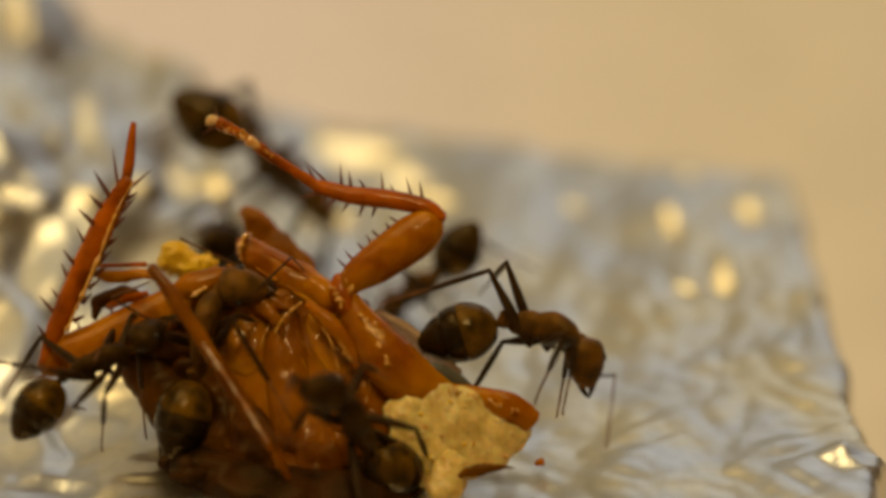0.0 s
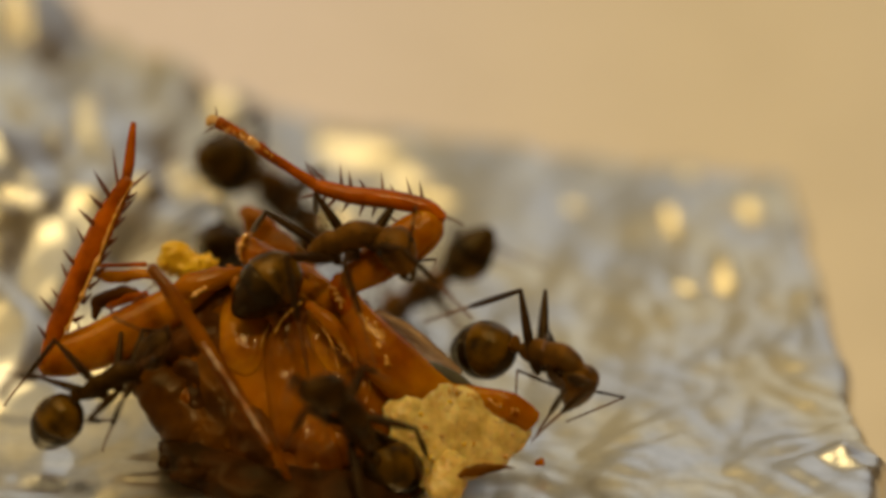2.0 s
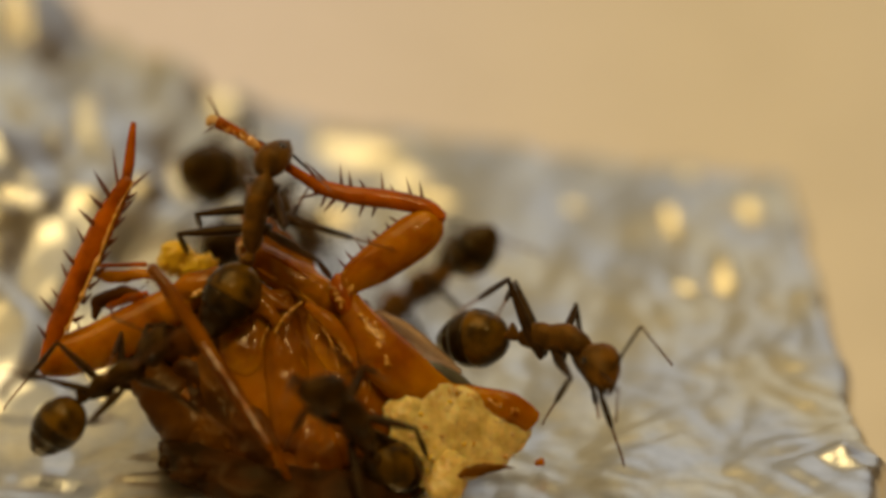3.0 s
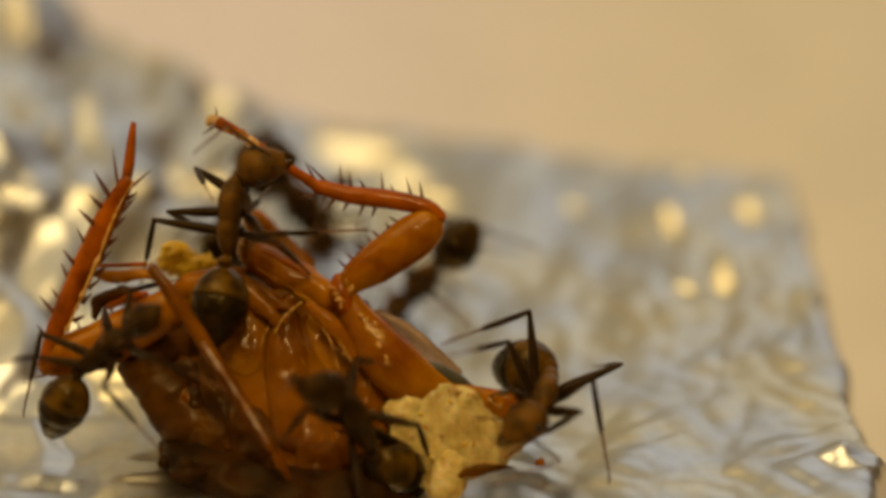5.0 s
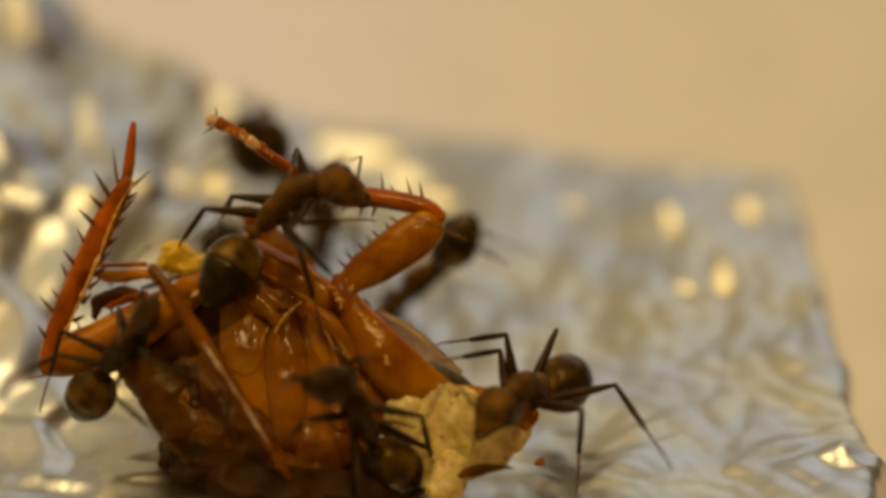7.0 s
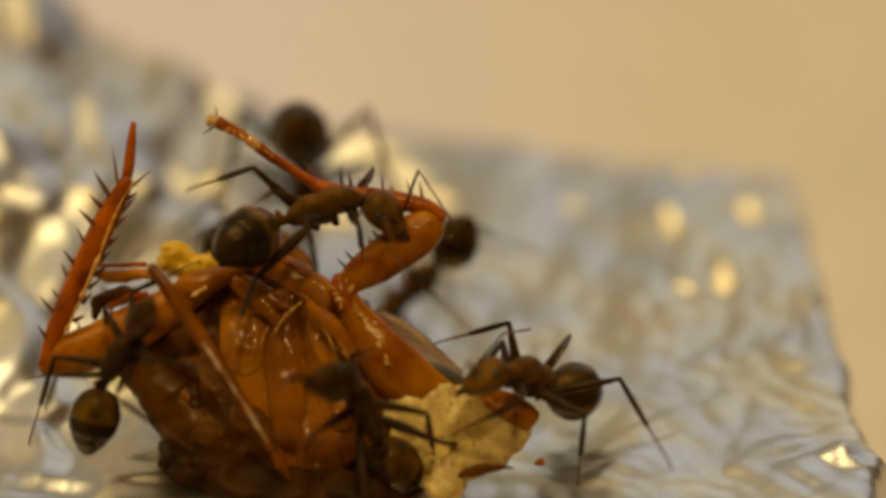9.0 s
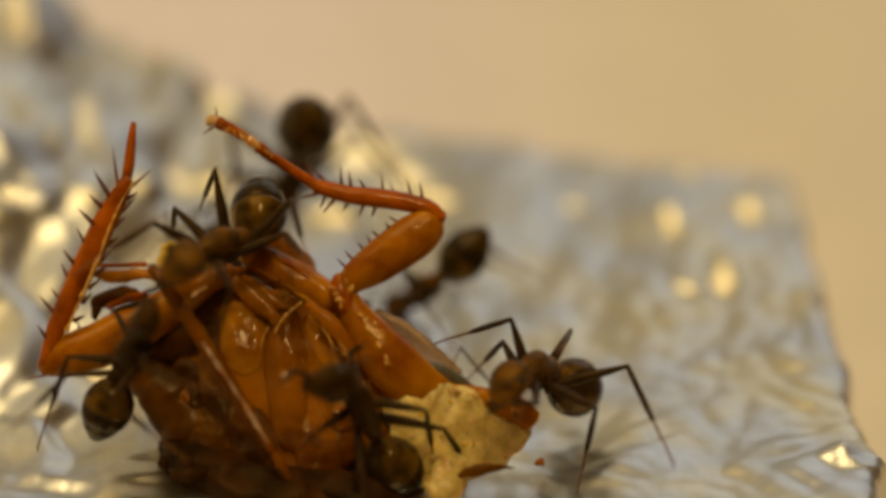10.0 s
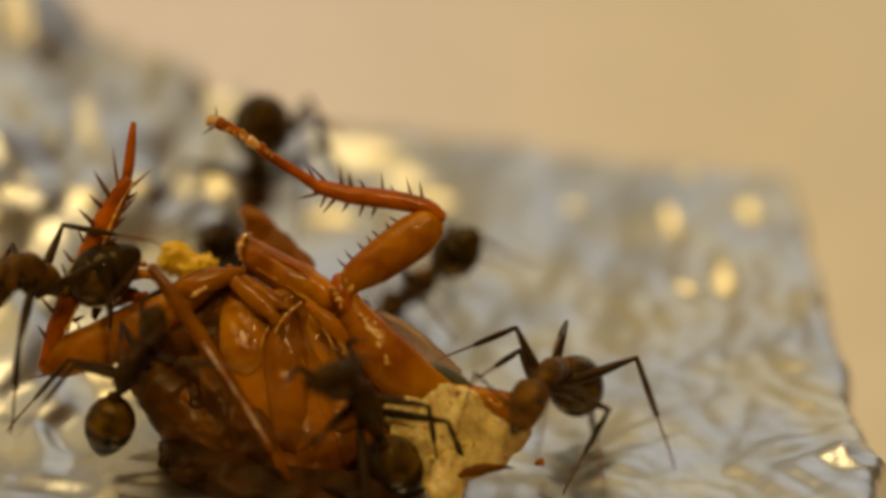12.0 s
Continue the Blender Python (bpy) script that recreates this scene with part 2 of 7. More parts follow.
def crumples(x, y):
    """Crumples of the foil's top, its raised fold at the back and a flicked-up corner."""
    k = min(max((y + 3.0) / 25.0, 0), 1)
    k = k * k * (3 - 2 * k)
    rise = max(0.0, -6.5 - x)
    calm = 1 - 0.75 * min(1, k * rise / 3) - 0.45 * min(max((y - 2) / 12, 0), 1)
    far = min(max((y - 1) / 9, 0), 1)
    bx = x + 1.4 * noise.noise(Vector((x * 0.18, y * 0.18, 51)))
    by = y + 1.4 * noise.noise(Vector((x * 0.18, y * 0.18, 61)))
    z = (1.2 - 0.8 * min(max((x - 6) / 5, 0), 1)) * crease(x * 0.13 + 3, y * 0.10 + 1, 0)
    z += calm * (1 - far) * (0.26 - 0.12 * min(max((abs(x + 3) - 6) / 3, 0), 1)) * crease(bx * 0.20 + 9 + 0.16 * by, by * 0.22 - 0.12 * bx, 2)
    z += calm * 0.22 * crease(bx * 0.42 + 0.30 * by, by * 0.46 - 0.15 * bx + 5, 4)
    z += calm * 0.05 * crease(bx * 1.3 + 0.4 * by, by * 1.1, 8)
    z += far * calm * 0.45 * crease(bx * 0.26 + 7, by * 0.14 + 0.05 * x, 17)
    z += far * calm * 0.5 * crease(bx * 0.6 + 2, by * 0.4 - 0.2 * x, 19)
    z += far * calm * 0.12 * crease(bx * 1.2 + 4, by * 0.9 + 0.5 * x, 23)
    z += k * rise * 0.52 * (1 + 0.3 * noise.noise(Vector((x * 0.22, y * 0.10, 11))))
    z += k * min(rise, 4) * 0.5 * crease(x * 0.26, y * 0.12, 14)
    z += min(1, max(0, -4 - x) / 5) * far * (1.5 * crease(bx * 0.17 + 0.07 * y + 2.1, by * 0.12, 15) + 0.08 * crease(bx * 0.6, by * 0.45 + 0.2 * x, 16))
    z += 0.7 * max(0.0, 1 - (abs(x - 17.9) + 0.8 * abs(y + 3.2)) / 1.3)
    near = min(max((-5 - x) / 3, 0), 1) * min(max((3 - y) / 3, 0), 1)
    z += near * (0.2 * crease(bx * 0.5 + 0.3 * by, by * 0.42, 41) + 0.09 * crease(bx * 1.2, by * 0.9 - 0.4 * bx, 43))
    along, across = 0.82 * x + 0.57 * y, 0.82 * y - 0.57 * x
    z += 0.2 * min(max((x - 3) / 4, 0), 1) * (1 - 0.7 * far) * crease(along * 0.16, across * 0.6 + 0.4 * noise.noise(Vector((along * 0.3, across * 0.3, 35))), 33)
    z += 0.035 * min(max((x - 3) / 4, 0), 1) * (1 - far) * crease(along * 0.3, across * 2.0 + 0.5 * noise.noise(Vector((along * 0.5, across * 0.5, 36))), 37)
    return z


def facets():
    out = []
    for rows, sx, sy in ((DIM_FACETS, -0.85, 0.3), (CREAM_FACETS, 0.12, 0.36), (LAMP_FACETS, 0.14, 0.49), (CALM_FACETS, 0.12, 0.2), (BLUE_FACETS, -0.2, 0.0), (BROWN_FACETS, -0.05, -0.33)):
        for x, y, rx, ry, deg in rows:
            out.append((x, y, rx, ry, math.cos(radians(deg)), math.sin(radians(deg)), crumples(x, y), sx, sy))
    return out


FLATS = facets()


def foil_height(x, y):
    """The crumples, pressed flat where a facet is fitted to show lamp, window or carcass to the camera."""
    z = crumples(x, y)
    for fx, fy, rx, ry, c, s, z0, sx, sy in FLATS:
        dx, dy = x - fx, y - fy
        a, b = (dx * c + dy * s) / rx, (dy * c - dx * s) / ry
        q = a * a + b * b
        if q < 4:
            g = 0.92 * math.exp(-q ** 2.5)
            z = z * (1 - g) + g * (z0 + sx * dx + sy * dy)
    return z


def foil_sheet():
    step, r = 0.25, 1.0
    xs = np.arange(-34, 36, step)
    ys = np.arange(-30, 46, step)
    bm_v, faces = [], []
    for y in ys:
        for x in xs:
            ex0 = 18.05 - 0.05 * y + 0.5 * noise.noise(Vector((y * 0.2, 0, 21))) + 0.8 * max(0.0, 1 - abs(y + 3.2) / 1.6)
            lean = min(max((-6 - x) / 6, 0), 1)
            ey0 = 26.6 - 0.24 * min(x, 16) - 2.6 * lean * lean * (3 - 2 * lean) + 0.6 * noise.noise(Vector((x * 0.25, 0, 31)))
            z = GROUND + foil_height(min(x, ex0), min(y, ey0))
            px, py = x, y
            for over, axis in ((x - ex0, 0), (y - ey0, 1)):
                if over > 0:
                    a = min(over / r, math.pi / 2)
                    shift = r * math.sin(a) + 0.06 * max(0, over - r * math.pi / 2)
                    z -= r * (1 - math.cos(a)) + max(0, over - r * math.pi / 2) * 1.9
                    if axis == 0:
                        px = ex0 + shift
                    else:
                        py = ey0 + shift
            wob = 0.35 * noise.noise(Vector((px * 0.3, py * 0.3, z * 0.3 + 40)))
            if x > ex0:
                px += wob
            if y > ey0:
                py += wob
            bm_v.append((px * MM, py * MM, max(z, TABLE + 0.3) * MM))
    nx = len(xs)
    for j in range(len(ys) - 1):
        for i in range(nx - 1):
            a = j * nx + i
            faces.append((a, a + 1, a + nx + 1, a + nx))
    data = bpy.data.meshes.new("foil_sheet")
    data.from_pydata(bm_v, [], faces)
    data.polygons.foreach_set("use_smooth", [True] * len(faces))
    data.materials.append(FOIL)
    return tagged(new("foil_sheet", data), "crumpled silver aluminium foil folded over a block", "foil")


foil_sheet()


# ---- cockroach ----
def spine_mesh():
    bm = ring_tube(bmesh.new(), [[Vector((x, math.cos(k * 1.2566) * r, math.sin(k * 1.2566) * r)) for k in range(5)] for x, r in ((-0.1, 0.09), (0.15, 0.075), (0.6, 0.045), (1.0, 0.008))])
    data = bpy.data.meshes.new("spine")
    for f in bm.faces:
        f.smooth = True
    bm.to_mesh(data)
    bm.free()
    data.transform(Matrix.Scale(MM, 4))
    data.materials.append(SPINE)
    return data


SPINE_MESH = spine_mesh()


def spine(parent, foot, way, length, thick=1.0):
    """One stiff spine; foot and way are of the stage."""
    ob = new("spine", SPINE_MESH)
    ob.parent = parent
    x = turn(*way)
    y = x.orthogonal().normalized()
    m = Matrix((x * length, y * thick, x.cross(y) * thick)).transposed().to_4x4()
    base = parent.location + (parent.parent.location if parent.parent else Vector())
    m.translation = stage(*foot) * MM - base
    ob.matrix_basis = m
    return ob


def spine_row(parent, a, b, n, way, length, seed, off=(0, 0, 0), thick=1.2):
    rnd = random.Random(seed)
    for i in range(n):
        s = (i + 0.3 + 0.4 * rnd.random()) / n
        foot = [a[k] + (b[k] - a[k]) * s + off[k] for k in range(3)]
        w = [way[0] + rnd.uniform(-0.25, 0.25), way[1] + rnd.uniform(-0.25, 0.25), way[2] + rnd.uniform(-0.5, 0.5)]
        spine(parent, foot, w, length * rnd.uniform(0.75, 1.25), thick * rnd.uniform(0.8, 1.1))


def mound(u, v):
    """How far the cockroach's underside stands out of the working plane."""
    p = Vector((u, v, 5))
    return 0.35 - 0.03 * (u + 7) ** 2 - 0.22 * (v + 5.5) + 0.22 * noise.noise(p * 0.8) + 0.09 * noise.noise(p * 2.2) + 0.03 * noise.noise(p * 6)


def shell(u0, v0, ru, rv, angle, lift, thick, seed):
    """An oval plate that follows the underside, with an uneven rim."""
    bm, around, rows = bmesh.new(), 40, 12
    ca, sa = math.cos(radians(angle)), math.sin(radians(angle))
    rings = []
    for j in range(1, rows + 2):
        s = min(j / rows, 1.0)
        ring = []
        for k in range(around):
            t = 2 * math.pi * k / around
            wob = 1 + 0.16 * noise.noise(Vector((math.cos(t) * 1.3, math.sin(t) * 1.3, seed * 5.7)))
            a, b = ru * s * wob * math.cos(t), rv * s * wob * math.sin(t)
            u, v = u0 + a * ca - b * sa, v0 + a * sa + b * ca
            w = mound(u, v) + lift * (1 - s ** 4) - (thick if j > rows else 0)
            ring.append(bm.verts.new(stage(u, v, w)))
        rings.append(ring)
    for p, q in zip(rings, rings[1:]):
        for k in range(around):
            bm.faces.new((p[k], p[(k + 1) % around], q[(k + 1) % around], q[k]))
    bm.faces.new(rings[0])
    bm.faces.new(rings[-1])
    return bm


def cockroach():
    base = stage(-8.53, -9.16, -3)
    roach = thing("cockroach", base, "dead amber-brown cockroach on its back with spiny legs raised", "cockroach")
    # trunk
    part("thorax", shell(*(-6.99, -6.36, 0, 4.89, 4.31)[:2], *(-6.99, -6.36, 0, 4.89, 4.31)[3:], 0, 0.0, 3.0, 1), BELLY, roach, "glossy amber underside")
    # Dark fills added where the flank lies in shade.
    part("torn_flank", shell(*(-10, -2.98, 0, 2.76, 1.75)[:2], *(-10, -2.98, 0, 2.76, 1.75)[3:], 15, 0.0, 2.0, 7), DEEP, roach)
    part("torn_flank", limb([(-14.07, -4.58, -1.6, 0.61, 0.66), (-12.98, -5.84, -1.3, 1.16, 1.21), (-11.65, -7.41, -1, 1.36, 1.46), (-10.46, -9.03, -0.6, 1.26, 1.26)], 20, 8, 0.4, seed=8), FLANK, roach, "dark rust flank with shade in its colour")
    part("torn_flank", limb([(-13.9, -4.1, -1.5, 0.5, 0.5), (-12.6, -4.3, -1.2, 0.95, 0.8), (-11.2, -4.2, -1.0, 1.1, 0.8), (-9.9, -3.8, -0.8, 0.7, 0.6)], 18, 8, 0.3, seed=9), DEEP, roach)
    part("abdomen", limb([(-12.12, -8.95, -1.5, 0.61, 1.01), (-10.64, -9.64, -0.3, 1.1, 2.01), (-8.59, -10.58, 0.6, 1.45, 2.25), (-6.08, -11.19, 0.9, 1.45, 2.24), (-3.35, -11.21, 0.6, 1.5, 2), (-1.11, -10.8, -0.8, 1.11, 1.26)], 28, 8, 0.5, seed=2), DARK_UNDERBODY, roach, "dark brown abdomen with shade in its colour")
    # Left and lower plates get the darker copies, shade included.
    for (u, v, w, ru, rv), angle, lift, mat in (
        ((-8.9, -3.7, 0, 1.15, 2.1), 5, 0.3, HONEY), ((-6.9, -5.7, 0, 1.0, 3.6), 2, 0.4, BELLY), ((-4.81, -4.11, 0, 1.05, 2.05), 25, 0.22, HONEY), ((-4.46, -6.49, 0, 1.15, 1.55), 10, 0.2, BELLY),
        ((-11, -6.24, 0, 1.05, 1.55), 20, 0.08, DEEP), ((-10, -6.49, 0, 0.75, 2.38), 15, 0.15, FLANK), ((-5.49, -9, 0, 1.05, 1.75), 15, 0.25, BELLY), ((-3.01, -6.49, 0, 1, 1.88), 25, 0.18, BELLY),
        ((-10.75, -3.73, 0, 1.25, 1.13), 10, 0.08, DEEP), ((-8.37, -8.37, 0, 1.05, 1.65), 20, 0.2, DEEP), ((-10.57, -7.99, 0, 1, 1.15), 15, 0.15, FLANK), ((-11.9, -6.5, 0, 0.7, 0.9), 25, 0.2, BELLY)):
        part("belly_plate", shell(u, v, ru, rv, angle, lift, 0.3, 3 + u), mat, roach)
    for rows in ([(-5.84, -2.59, 0.7, 0.07, 0.07), (-4.83, -3.71, 1, 0.1, 0.1), (-4.03, -4.95, 1.1, 0.07, 0.07)], [(-5.59, -2.97, 0.7, 0.05, 0.05), (-4.96, -4.09, 0.95, 0.07, 0.07), (-4.58, -5.33, 1, 0.05, 0.05)], [(-7.43, -3.71, 0.8, 0.07, 0.07), (-6.96, -2.97, 0.8, 0.1, 0.1), (-6.21, -2.35, 0.7, 0.07, 0.07)]):
        part("plate_seam", limb(rows, 6, 12, 0.06, seed=rows[0][0], beads=0.7), GLAZE, roach)
    # wet folds of skin
    rnd = random.Random(34)
    lo, hi = (-7.87, -2.23, 0), (-2.1, -7.49, 0)
    for i in range(26):
        u, v = rnd.uniform(lo[0], hi[0]), rnd.uniform(hi[1], lo[1])
        ang, n, r = rnd.gauss(-1.1, 0.5), rnd.uniform(0.3, 1.0), rnd.uniform(0.03, 0.09)
        du, dv = math.cos(ang) * n, math.sin(ang) * n
        rows = [(u + du * k, v + dv * k + 0.12 * math.sin(3 * k + i), mound(u + du * k, v + dv * k) + 0.2, r * (1.2 - abs(k)), r * (1.2 - abs(k))) for k in (-1, -0.4, 0.2, 1)]
        part("skin_fold", limb(rows, 7, 8, 0.05, seed=i, beads=0.4), rnd.choice((GLAZE, HONEY, BELLY, DEEP, BELLY)), roach)
    # dark scraps added along the lower side, shade in their colour
    rnd = random.Random(21)
    lo, hi = (-12.38, -8.75, 0), (-5.61, -11.13, 0)
    for i in range(6):
        u, v = rnd.uniform(lo[0], hi[0]), rnd.uniform(hi[1], lo[1])
        w = 1.9 + 0.09 * (u - lo[0]) + rnd.uniform(-0.4, 0.4)
        ang, n = rnd.uniform(0, 6.28), rnd.uniform(0.3, 0.8)
        du, dv = math.cos(ang) * n, math.sin(ang) * n
        r = rnd.uniform(0.2, 0.4)
        part("torn_shred", limb([(u - du, v - dv, w, r * 0.5, r * 0.4), (u, v, w + 0.3, r * 1.3, r * 0.7), (u + du, v + dv, w, r * 0.4, r * 0.3)], 10, 5, 0.06, seed=i), rnd.choice((DARK_UNDERBODY, DEEP, DARK_UNDERBODY)), roach)
    # hind leg bent up over the foil
    part("coxa", limb([(-4.25, -2.1, 0.2, 0.45, 0.45), (-3.6, -3.35, 0.4, 0.85, 0.7), (-2.35, -4.97, 0.5, 1.2, 0.9), (-0.85, -6.23, 0.3, 1.1, 0.8), (1.15, -6.87, -0.2, 0.6, 0.45)], 16, 6, 0.05), AMBER, roach)
    # Tiny pale flecks modelled in place of glints.
    rnd = random.Random(17)
    for a, b, n in (((-3.53, -2.86, 1.12), (-2.33, -5.19, 1.5), 15), ((-3.21, -2.86, 1.05), (-2.09, -4.94, 1.42), 8), ((-4.79, -1.67, 0.85), (-4.43, -2.86, 1.02), 10), ((-4.49, -1.12, 0.8), (-4.04, -1.84, 0.95), 5), ((-5.58, -2.97, 0.85), (-4.08, -4.95, 1.15), 9), ((0.27, -6.2, 0.95), (3.26, -7.14, 1.2), 12), ((-7.6, 4.1, 0.42), (-9.9, 5.57, 0.44), 14)):
        for i in range(n):
            s = rnd.random()
            c = [a[k] + (b[k] - a[k]) * s + rnd.gauss(0, 0.07) * (k < 2) for k in range(3)]
            r, l, t = rnd.uniform(0.03, 0.085), rnd.uniform(0.05, 0.22), rnd.gauss(-1.1, 0.6)
            du, dv = math.cos(t) * l, math.sin(t) * l
            part("wet_fleck", limb([(c[0] - du, c[1] - dv, c[2] - 0.05, r * 0.6, r * 0.5), (c[0], c[1] + 0.03, c[2], r, r), (c[0] + du, c[1] + dv, c[2] - 0.05, r * 0.5, r * 0.5)], 7, 3, 0.02, seed=i), GLAZE, roach)
    part("trochanter", limb([(-4.6, -1.23, 0.3, 0.3, 0.3), (-4.5, -1.97, 0.4, 0.5, 0.45), (-4.15, -2.77, 0.5, 0.42, 0.4)], 12, 5, 0.04), RUST, roach)
    femur = part("femur", limb([(-4.45, -1.78, 0.3, 0.4, 0.4), (-3.85, -1.23, 0.3, 0.7, 0.6), (-2.6, -0.4, 0.2, 0.95, 0.7), (-1.23, 0.58, 0.1, 1, 0.7), (-0.45, 1.23, 0, 0.75, 0.6)], 16, 6, 0.04), AMBER, roach, "glossy amber femur with short dark spines")
    spine_row(femur, (-4.45, -0.93, 0.2), (-1.73, 1.23, 0.2), 7, (-0.7, 0.7, 0.1), 0.55, 3)
    tibia = part("tibia", limb([(-0.15, 1.33, 0, 0.4, 0.4), (-0.73, 1.83, 0, 0.38, 0.4), (-2.36, 2.18, 0, 0.43, 0.4), (-4.11, 2.41, 0, 0.4, 0.38), (-5.61, 2.78, 0, 0.33, 0.33)], 12, 6, 0.04), RUST, roach, "rust-red tibia with long spines")
    spine_row(tibia, (-0.55, 1.98, 0), (-4.86, 2.83, 0), 7, (-0.3, 1.0, 0), 0.92, 5)
    spine_row(tibia, (-2.61, 1.83, 0), (-5.61, 2.41, 0), 5, (-0.5, -0.9, 0), 0.75, 6)
    spine(tibia, (-5.24, 3.03, 0), (-0.8, 0.8, 0), 1.1)
    spine(tibia, (-5.71, 3.13, 0), (-0.5, 0.9, 0.1), 0.9)
    spine(tibia, (-5.66, 2.43, 0), (-1, -0.25, 0), 0.9)
    tarsus = part("tarsus", limb([(-5.56, 2.78, 0, 0.28, 0.28), (-6.61, 3.46, 0.1, 0.23, 0.23), (-7.66, 4.1, 0.2, 0.25, 0.25)], 10, 5, 0.03), RUST, roach)
    for a, b, mat in (((-7.71, 4.13, 0.2, 0.23, 0.23), (-8.16, 4.53, 0.2, 0.28, 0.25), RUST), ((-8.21, 4.55, 0.2, 0.2, 0.2), (-8.61, 4.83, 0.2, 0.28, 0.25), GLAZE), ((-8.66, 4.88, 0.2, 0.18, 0.18), (-9.01, 5.11, 0.2, 0.28, 0.25), HONEY), ((-9.01, 5.11, 0.2, 0.2, 0.2), (-9.96, 5.61, 0.2, 0.3, 0.28), RUST)):
        part("tarsus_segment", limb([a, b], 10, 4, 0.02), mat, tarsus)
    part("foot_pad", limb([(-9.91, 5.58, 0.2, 0.2, 0.2), (-10.21, 5.71, 0.2, 0.23, 0.23), (-10.39, 5.53, 0.2, 0.15, 0.15)], 10, 4, 0.05), CLAW_PALE, tarsus, "pale foot pad")
    spine(tarsus, (-10.01, 5.78, 0.2), (-0.1, 1, 0), 0.6, 0.7)
    spine(tarsus, (-10.21, 5.38, 0.2), (-0.8, -0.55, 0), 0.55, 0.7)
    # second leg, stump pointing up and back
    part("coxa", limb([(-4.52, -2.79, -0.3, 0.3, 0.3), (-5.38, -2.04, -0.6, 0.7, 0.55), (-6.65, -1.34, -0.9, 0.88, 0.66), (-7.88, -0.68, -1.2, 0.78, 0.61), (-8.59, -0.13, -1.4, 0.61, 0.51), (-8.9, 0.18, -1.5, 0.51, 0.4)], 18, 8, 0.14, seed=5), AMBER, roach)
    part("stump_face", limb([(-8.74, 0.03, -1.2, 0.4, 0.25), (-9, 0.28, -1.35, 0.35, 0.23), (-9.1, 0.38, -1.4, 0.2, 0.15)], 14, 6, 0.12, seed=6), BELLY, roach)
    part("joint_rim", limb([(-9.02, -0.53, -0.9, 0.08, 0.08), (-9.07, -0.08, -0.8, 0.13, 0.1), (-8.92, 0.43, -0.9, 0.13, 0.1), (-8.58, 0.68, -1.1, 0.08, 0.08)], 8, 10, 0.05, beads=0.5), GLAZE, roach)
    part("coxa_fold", limb([(-8.26, -0.88, -0.7, 0.1, 0.1), (-7.13, -1.58, -0.4, 0.15, 0.13), (-5.92, -2.33, -0.1, 0.13, 0.1), (-4.98, -2.98, 0.1, 0.08, 0.08)], 8, 10, 0.08, beads=0.4), HONEY, roach)
    part("coxa_fold", limb([(-7.91, -0.13, -0.8, 0.08, 0.08), (-6.76, -0.73, -0.5, 0.13, 0.13), (-5.62, -1.53, -0.3, 0.1, 0.1)], 8, 10, 0.08, beads=0.4), RUST, roach)
    part("coxa", limb([(-6.2, -0.95, -3.6, 0.45, 0.4), (-7.1, -0.2, -4.0, 0.6, 0.5), (-7.9, 0.5, -4.4, 0.52, 0.42), (-8.5, 1.2, -4.6, 0.46, 0.36), (-8.85, 1.8, -4.8, 0.24, 0.2)], 16, 10, 0.35, seed=15), BELLY, roach)
    part("leg_sheath", limb([(-9.7, -1.08, -0.4, 0.2, 0.2), (-8.88, -1.73, -0.1, 0.38, 0.28), (-8.06, -2.48, 0.1, 0.38, 0.25), (-7.35, -3.28, 0.3, 0.23, 0.18), (-6.97, -3.97, 0.4, 0.1, 0.1)], 14, 8, 0.14, seed=11), BELLY, roach)
    part("leg_sheath", limb([(-9.56, -0.73, -0.6, 0.15, 0.15), (-8.74, -1.48, -0.4, 0.3, 0.25), (-7.62, -2.23, -0.1, 0.35, 0.25), (-6.61, -2.68, 0.1, 0.2, 0.15)], 14, 8, 0.14, seed=13), BELLY, roach)
    part("leg_sheath", limb([(-5.97, -2.47, 0.6, 0.2, 0.2), (-5.09, -3.22, 0.8, 0.4, 0.3), (-4.21, -4.21, 0.9, 0.3, 0.2), (-3.79, -5.21, 0.9, 0.15, 0.12)], 10, 6, 0.06), AMBER, roach)
    # leg lying to the side with a raised spiny tibia
    femur = part("femur", limb([(-17.69, -5.24, 0, 0.5, 0.45), (-16.64, -4.74, 0, 0.9, 0.7), (-14.65, -3.99, -0.2, 1.05, 0.75), (-12.41, -2.74, -0.4, 0.9, 0.65), (-9.91, -1.11, -0.6, 0.45, 0.4)], 16, 6, 0.05), AMBER, roach, "glossy amber femur lying flat")
    spine_row(femur, (-16.89, -3.98, 0), (-12.15, -1.86, -0.3), 3, (-0.3, 1, 0), 0.6, 12)
    tibia = part("tibia", limb([(-17.67, -5.11, 0.2, 0.28, 0.3), (-17.12, -3.48, 0.2, 0.43, 0.4), (-15.87, -0.73, 0.2, 0.55, 0.45), (-14.74, 1.65, 0.2, 0.5, 0.4), (-13.96, 3.08, 0.2, 0.3, 0.3)], 12, 6, 0.04), RUST, roach, "rust-red tibia with long spines")
    # Pale beaded ridge that draws the highlight along this tibia.
    part("tibia_ridge", limb([(-16.78, -3.92, 0.55, 0.1, 0.12), (-15.57, -1.22, 0.64, 0.12, 0.15), (-14.38, 1.72, 0.57, 0.1, 0.12), (-13.7, 2.97, 0.4, 0.05, 0.07)], 8, 18, 0.05, beads=0.75), GLAZE, tibia)
    spine_row(tibia, (-17.56, -4.48, 0.25), (-14.49, 2.78, 0.25), 9, (-0.62, 0.85, 0.2), 1.4, 8, thick=1.9)
